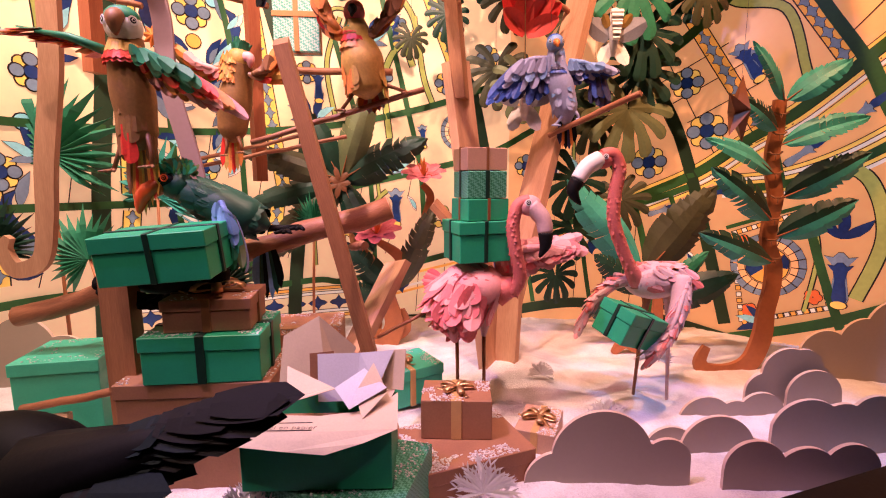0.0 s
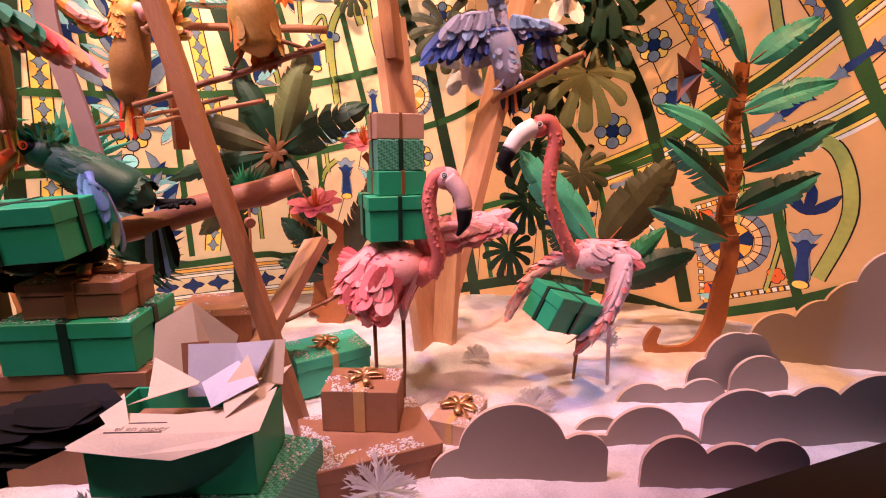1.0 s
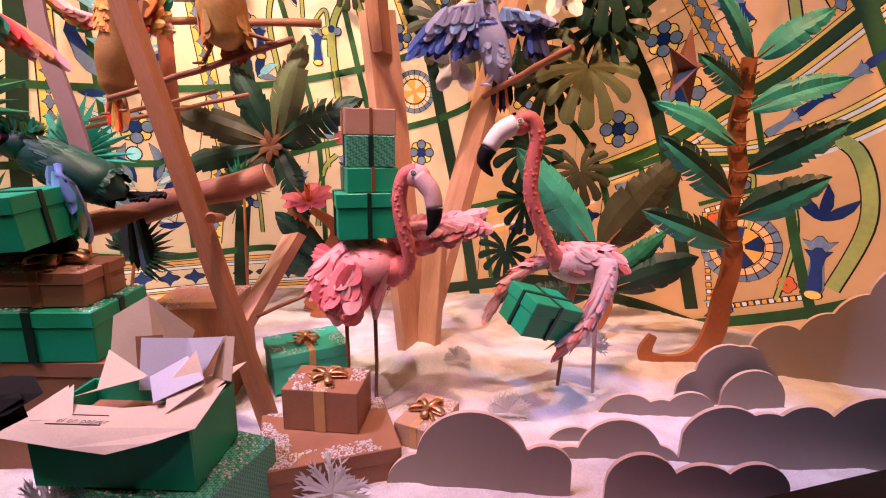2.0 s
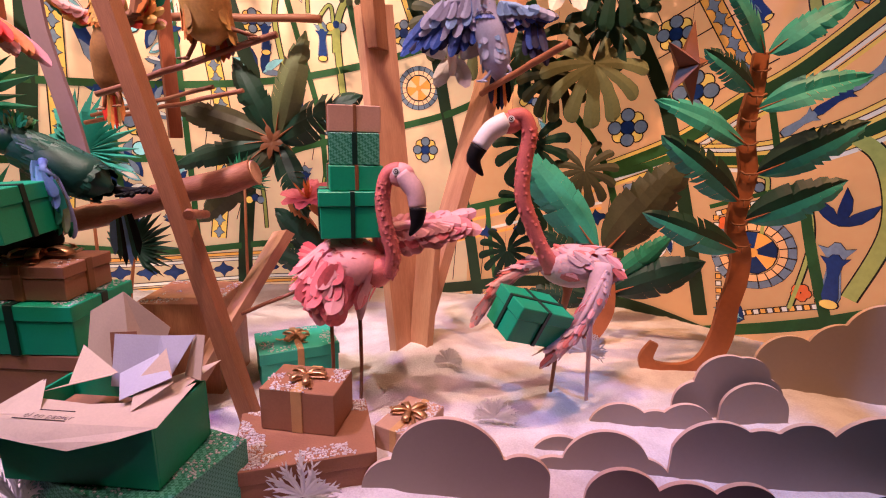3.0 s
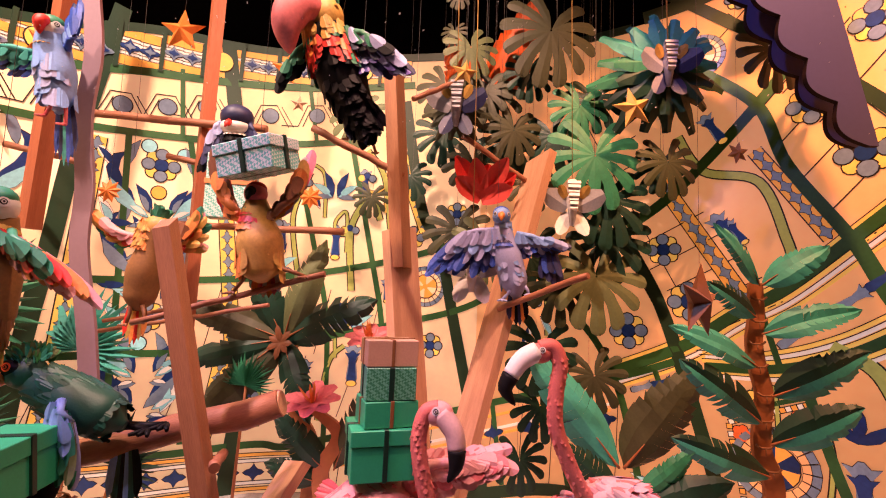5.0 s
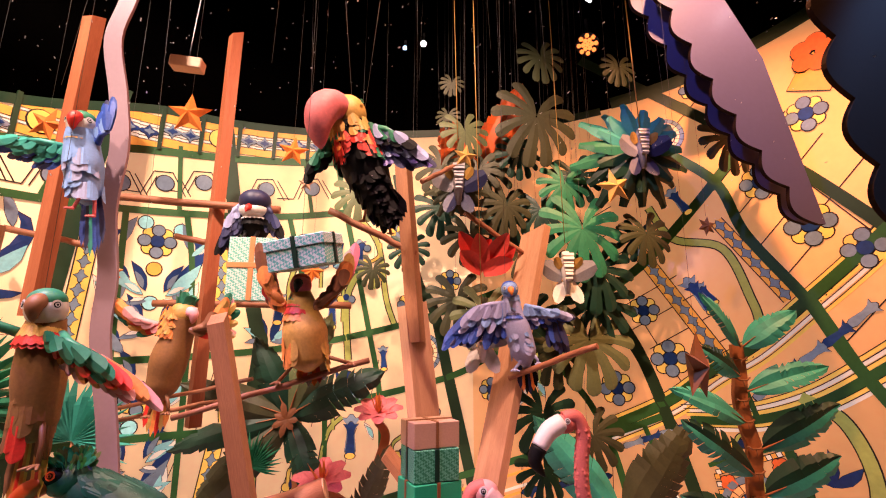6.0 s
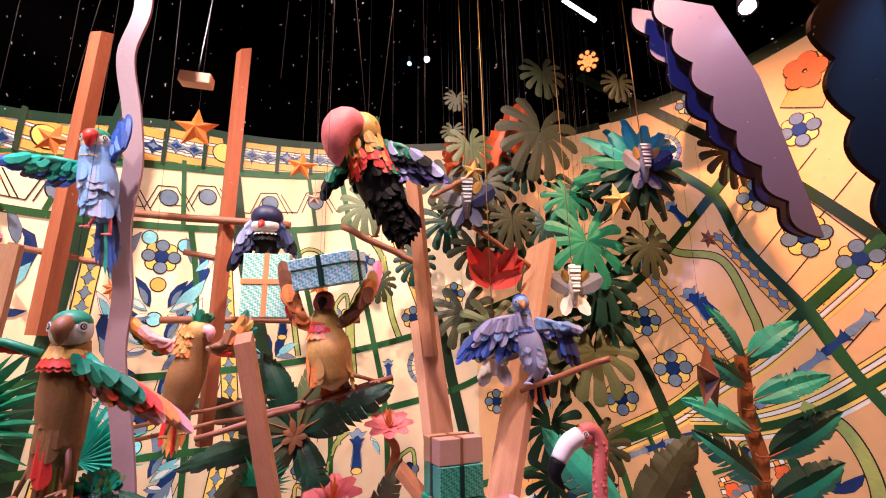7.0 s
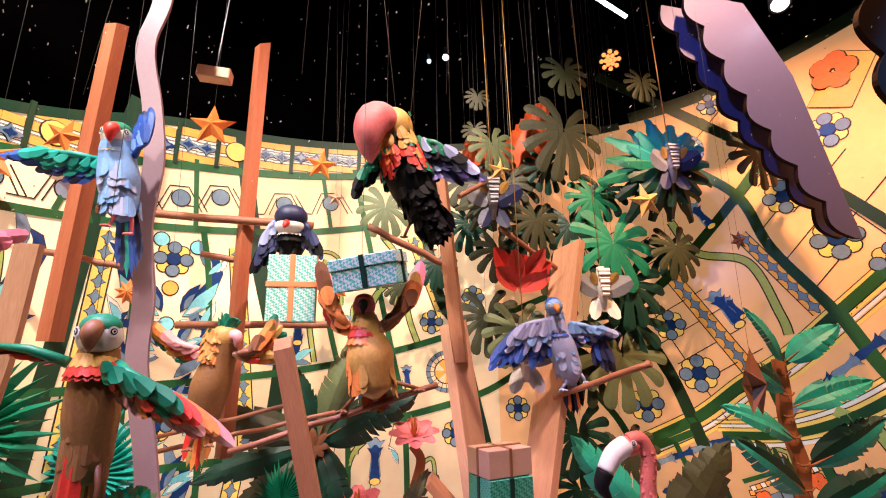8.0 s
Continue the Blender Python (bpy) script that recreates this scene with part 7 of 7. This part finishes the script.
# ---- ribbon, stars, clouds overhead ----
bm = bmesh.new()
line = smooth_line([(-1.03, 1.7, 2.75), (-1.0, 1.7, 2.48), (-1.035, 1.7, 2.28), (-0.985, 1.7, 2.05), (-0.955, 1.7, 1.85), (-0.965, 1.7, 1.63), (-0.93, 1.7, 1.40), (-0.925, 1.7, 1.20), (-0.87, 1.7, 0.95), (-0.84, 1.7, 0.78)], 6)
rows = []
for i, p in enumerate(line):
    s = 0.032
    rows.append([bm.verts.new(p + Vector((x, y, 0))) for x, y in ((-s, 0), (s, 0), (s, 0.012), (-s, 0.012))])
for a, b in zip(rows, rows[1:]):
    for k in range(4):
        bm.faces.new((a[k], a[(k + 1) % 4], b[(k + 1) % 4], b[k]))
bm.faces.new(rows[0]), bm.faces.new(rows[-1][::-1])
tagged(part("wavy_batten", bm, mat("pale_pink_board", (0.30, 0.19, 0.23), 0.5, 0.06, 10, 0.05), None), "pale pink wavy strip of board hanging from above", "board strip")
tagged(part("curled_stem", cut_stem("s", [(-1.08, 1.42, 1.5), (-1.1, 1.42, 1.2), (-1.15, 1.42, 0.92), (-1.17, 1.42, 0.75), (-1.2, 1.42, 0.63), (-1.28, 1.42, 0.60), (-1.31, 1.42, 0.66), (-1.29, 1.42, 0.70)], (0.06, 0.06, 0.06, 0.055, 0.05, 0.05, 0.04, 0.02), ""), WOODP, None), "pale wavy board stem ending in a curl", "board strip")


def star(c, r, material, label, turn=0, inner=0.42, points=5, depth=0.35, yaw=8):
    bm = bmesh.new()
    rim = [bm.verts.new((r * (1 if k % 2 == 0 else inner) * math.sin(math.pi * k / points), 0, r * (1 if k % 2 == 0 else inner) * math.cos(math.pi * k / points))) for k in range(2 * points)]
    f, b = bm.verts.new((0, -depth * r, 0)), bm.verts.new((0, depth * r, 0))
    for k in range(2 * points):
        bm.faces.new((rim[k], rim[(k + 1) % (2 * points)], f))
        bm.faces.new((rim[(k + 1) % (2 * points)], rim[k], b))
    ob = part("star", bm, material, None)
    ob.matrix_world = pose(*c, 0, turn, yaw)
    thread((c[0], c[1], c[2] + r * 0.95), (c[0] + 0.005, c[1] + 0.005, 3.6), 0.0006)
    return tagged(ob, label, "star", "hanging stars")


star((1.075, 1.77, 1.105), 0.125, RUSTY, "faceted rust-brown card star on a thread", 6, 0.34, 5, 0.3, 42)
star((-1.0, 2.22, 2.25), 0.105, ORST, "faceted orange card star on a thread")
star((-0.51, 2.24, 2.08), 0.075, ORST, "faceted orange card star on a thread", 6)
star((-0.44, 2.24, 1.92), 0.04, PALEBOX, "small faceted pale star on a thread", 4)
star((-1.62, 1.9, 1.93), 0.10, ORST, "faceted orange card star on a thread", -12)
star((-1.5, 2.05, 2.1), 0.08, ORST, "faceted orange card star on a thread", 20)
star((1.03, 2.24, 1.93), 0.095, GOLDP, "faceted pale gold card star on a thread", -14)
star((1.44, 2.2, 1.73), 0.05, BRN, "small faceted brown star on a thread", 10, 0.5, 6)
star((0.30, 2.14, 2.03), 0.06, GOLDP, "faceted pale gold card star on a thread", 8)
star((-1.25, 2.2, 1.49), 0.055, ORST, "small orange burst of points on a thread", 0, 0.6, 9)
star((-0.45, 2.5, 1.55), 0.06, ORST, "small orange burst of points on a thread", 0, 0.6, 8)


def sky_cloud(y, top, tip, lobes, back, material, label, yaw=0, thick=0.02):
    """A wedge-shaped cloud board with one scalloped edge from top to tip."""
    top, tip = Vector((top[0], 0, top[1])), Vector((tip[0], 0, tip[1]))
    d = tip - top
    out = []
    n = 12
    for k in range(lobes):
        a, b = top + d * (k / lobes), top + d * ((k + 1) / lobes)
        nrm = Vector((-d.z, 0, d.x)).normalized() * -1
        for i in range(n):
            t = i / n
            out.append(a.lerp(b, t) + nrm * d.length / lobes * 0.28 * math.sin(math.pi * t) + nrm * 0.04 * math.sin(math.pi * (k + t) / lobes))
    out.append(tip)
    out += [Vector((x, 0, z)) for x, z in back]
    bm = bmesh.new()
    add_prism(bm, [(p.x, p.z) for p in out], thick, None, 0, 1)
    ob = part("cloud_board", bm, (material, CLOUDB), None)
    ob.matrix_world = pose(0, y, 0, 0, 0, yaw)
    return tagged(ob, label, "cloud cutout", "cloud boards")


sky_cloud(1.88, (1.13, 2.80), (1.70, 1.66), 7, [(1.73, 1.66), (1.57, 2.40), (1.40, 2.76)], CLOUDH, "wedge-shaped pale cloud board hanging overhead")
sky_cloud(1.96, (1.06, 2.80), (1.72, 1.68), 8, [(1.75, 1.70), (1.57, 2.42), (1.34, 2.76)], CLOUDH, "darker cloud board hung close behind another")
sky_cloud(1.4, (1.42, 2.60), (1.54, 1.50), 5, [(1.85, 1.5), (1.85, 2.6)], CLOUDB, "cloud board coloured dark brown as shade beside the window frame")

# ---- lamps and small things in the dark ----
BODYM = mat("black_lamp_metal", (0.02, 0.02, 0.022), 0.4, 0.2, 20, 0.05, metal=0.5)


def glow(name, colour, strength):
    m = bpy.data.materials.new(name)
    m.use_nodes = True
    b = m.node_tree.nodes["Principled BSDF"]
    b.inputs["Base Color"].default_value = (*colour, 1)
    b.inputs["Emission Color"].default_value = (*colour, 1)
    b.inputs["Emission Strength"].default_value = strength
    return m


AMBER, WARMW, COOLW, LGREEN = glow("amber_lamp", (1.0, 0.26, 0.05), 1.8), glow("white_lamp", (1.0, 0.9, 0.85), 14), glow("cool_lamp", (0.4, 0.7, 1.0), 6), glow("green_lamp", (0.2, 0.9, 0.3), 2)


def led_lamp(c, to, r, mats, label):
    """A round stage lamp with a plate of small lenses."""
    l = thing("stage_lamp", look(c, to), label, "stage lamp", "stage lamps")
    shell = part("housing", bm_tube([(0, 0, 0.12), (0, 0, 0.02), (0, 0, 0.0), (0, 0, -0.012)], [r * 0.6, r, r * 1.12, r * 1.12], 18), BODYM, l)
    k = 0
    for ring, rr in ((1, 0), (6, 0.42), (8, 0.82)):
        for i in range(ring):
            a = 2 * math.pi * i / ring
            bm = bmesh.new()
            add_ball(bm, (rr * r * math.cos(a), rr * r * math.sin(a), -0.012), r * 0.21, 0, (1, 1, 0.5))
            part("lens", bm, mats[k % len(mats)], shell)
            k += 1
    part("bracket", bm_tube([(0, 0.0, 0.08), (0, r * 1.4, 0.1), (0, r * 2.5, 0.15)], 0.008, 6), BODYM, l)
    return l


def bare_spot(c, to, r, m_, label):
    l = thing("spot_lamp", look(c, to), label, "spot lamp", "stage lamps")
    part("housing", bm_tube([(0, 0, 0.14), (0, 0, 0.05), (0, 0, -0.01)], [r * 0.5, r * 0.95, r * 1.1], 16), BODYM, l)
    part("lens", bm_tube([(0, 0, -0.004), (0, 0, -0.014)], [r * 0.95, r * 0.8], 16), m_, l)
    part("bracket", bm_tube([(0, r, 0.06), (0, r * 3, 0.1)], 0.006, 6), BODYM, l)


led_lamp((1.0, 2.38, 2.80), (0.2, 0.3, 1.4), 0.055, (AMBER,), "round stage lamp with glowing amber lenses")
led_lamp((1.47, 2.05, 2.66), (0.8, 0.6, 1.3), 0.055, (LGREEN, AMBER), "round stage lamp with red and green lenses")
bare_spot((1.50, 1.8, 2.70), (1.0, 1.2, 1.2), 0.04, WARMW, "small white spot lamp under the ceiling")
bare_spot((0.10, 2.5, 2.86), (0.0, 0.3, 1.3), 0.018, WARMW, "tiny white spot lamp under the ceiling")
bare_spot((0.0, 2.4, 2.76), (0.0, 0.3, 1.3), 0.012, COOLW, "tiny bluish spot lamp under the ceiling")
bm = bm_box((0, 0, 0), (0.13, 0.06, 0.05), 0.004)
bx = tagged(part("junction_box", bm, PALEBOX, None), "small pale box fixed to the dark ceiling", "junction box")
bx.matrix_world = pose(-0.92, 2.0, 2.37, 0, 4, 5)
part("strap", bm_box((0, 0, 0.6), (0.004, 0.004, 1.2), 0), BODYM, bx)
for k, (x, y, z) in enumerate(((0.66, 1.75, 2.75), (0.75, 1.85, 2.68))):
    t = tagged(part("light_tube", bm_tube([(-0.07, 0, 0.05), (0.07, 0, -0.05)], 0.008, 8), WARMW, None), "thin white light tube under the ceiling", "light tube")
    t.matrix_world = pose(x, y, z)
rnd = random.Random(17)
for k in range(18):
    x, y = rnd.uniform(-0.6, 1.3), rnd.uniform(1.8, 2.45)
    z = rnd.uniform(1.9, 2.6)
    thread((x + rnd.uniform(-0.06, 0.06), y, z), (x, y, 3.6), 0.0005)
for a, b in (((-0.15, 1.74, 1.96), (-0.32, 1.8, 3.6)), ((-0.12, 1.74, 1.96), (0.02, 1.8, 3.6)), ((-0.25, 1.5, 1.40), (-0.26, 1.5, 3.6)), ((-1.0, 2.0, 1.6), (-1.05, 2.0, 3.6)), ((0.45, 2.03, 1.42), (0.46, 2.05, 3.6)), ((-0.84, 1.34, 1.3), (-0.86, 1.36, 3.6)), ((-1.35, 1.9, 2.2), (-1.2, 1.9, 3.6))):
    thread(a, b)
# drifting flakes caught on the threads
bm = bmesh.new()
for k in range(800):
    c = Vector((rnd.uniform(-1.9, 1.7), rnd.uniform(1.1, 2.2), rnd.uniform(1.6, 3.3)))
    r = rnd.uniform(0.0008, 0.0022)
    bmesh.ops.create_cube(bm, size=1, matrix=Matrix.Translation(c) @ pose(0, 0, 0, rnd.uniform(0, 90), rnd.uniform(0, 90), 0) @ Matrix.Diagonal((r, r, r * rnd.uniform(1, 5), 1)))
tagged(part("snow_flakes", bm, SNOW, None), "loose white snow flakes caught on threads", "snow flakes", kind="stuff")


def sprig(c, r, n=26):
    """A spiky white paper sprig standing in the snow."""
    rr = random.Random(int(c[0] * 100))
    bm = bmesh.new()
    for k in range(n):
        a = radians(-20 + 220 * k / n)
        d = Vector((math.cos(a), rr.uniform(-0.3, 0.3), math.sin(a)))
        blade(bm, aim((0, 0, 0), d), r * rr.uniform(0.7, 1.0), r * 0.1, 0, 0.05)
        for q in (0.45, 0.65):
            for s in (-1, 1):
                dd = d + s * 0.6 * Vector((-d.z, 0, d.x))
                blade(bm, aim(d * r * q, dd), r * 0.25, r * 0.05, 0, 0.02, n=2)
    ob = part("paper_sprig", bm, WHITE, None)
    ob.matrix_world = pose(*c)
    tagged(ob, "spiky white paper frost sprig in the snow", "paper sprig", "frost sprigs")


sprig((0.12, 1.16, 0.05), 0.11)
sprig((0.90, 1.92, 0.12), 0.09)
sprig((0.57, 1.55, 0.05), 0.08)
sprig((-0.42, 0.98, 0.12), 0.09)
sprig((0.40, 1.8, 0.1), 0.06)
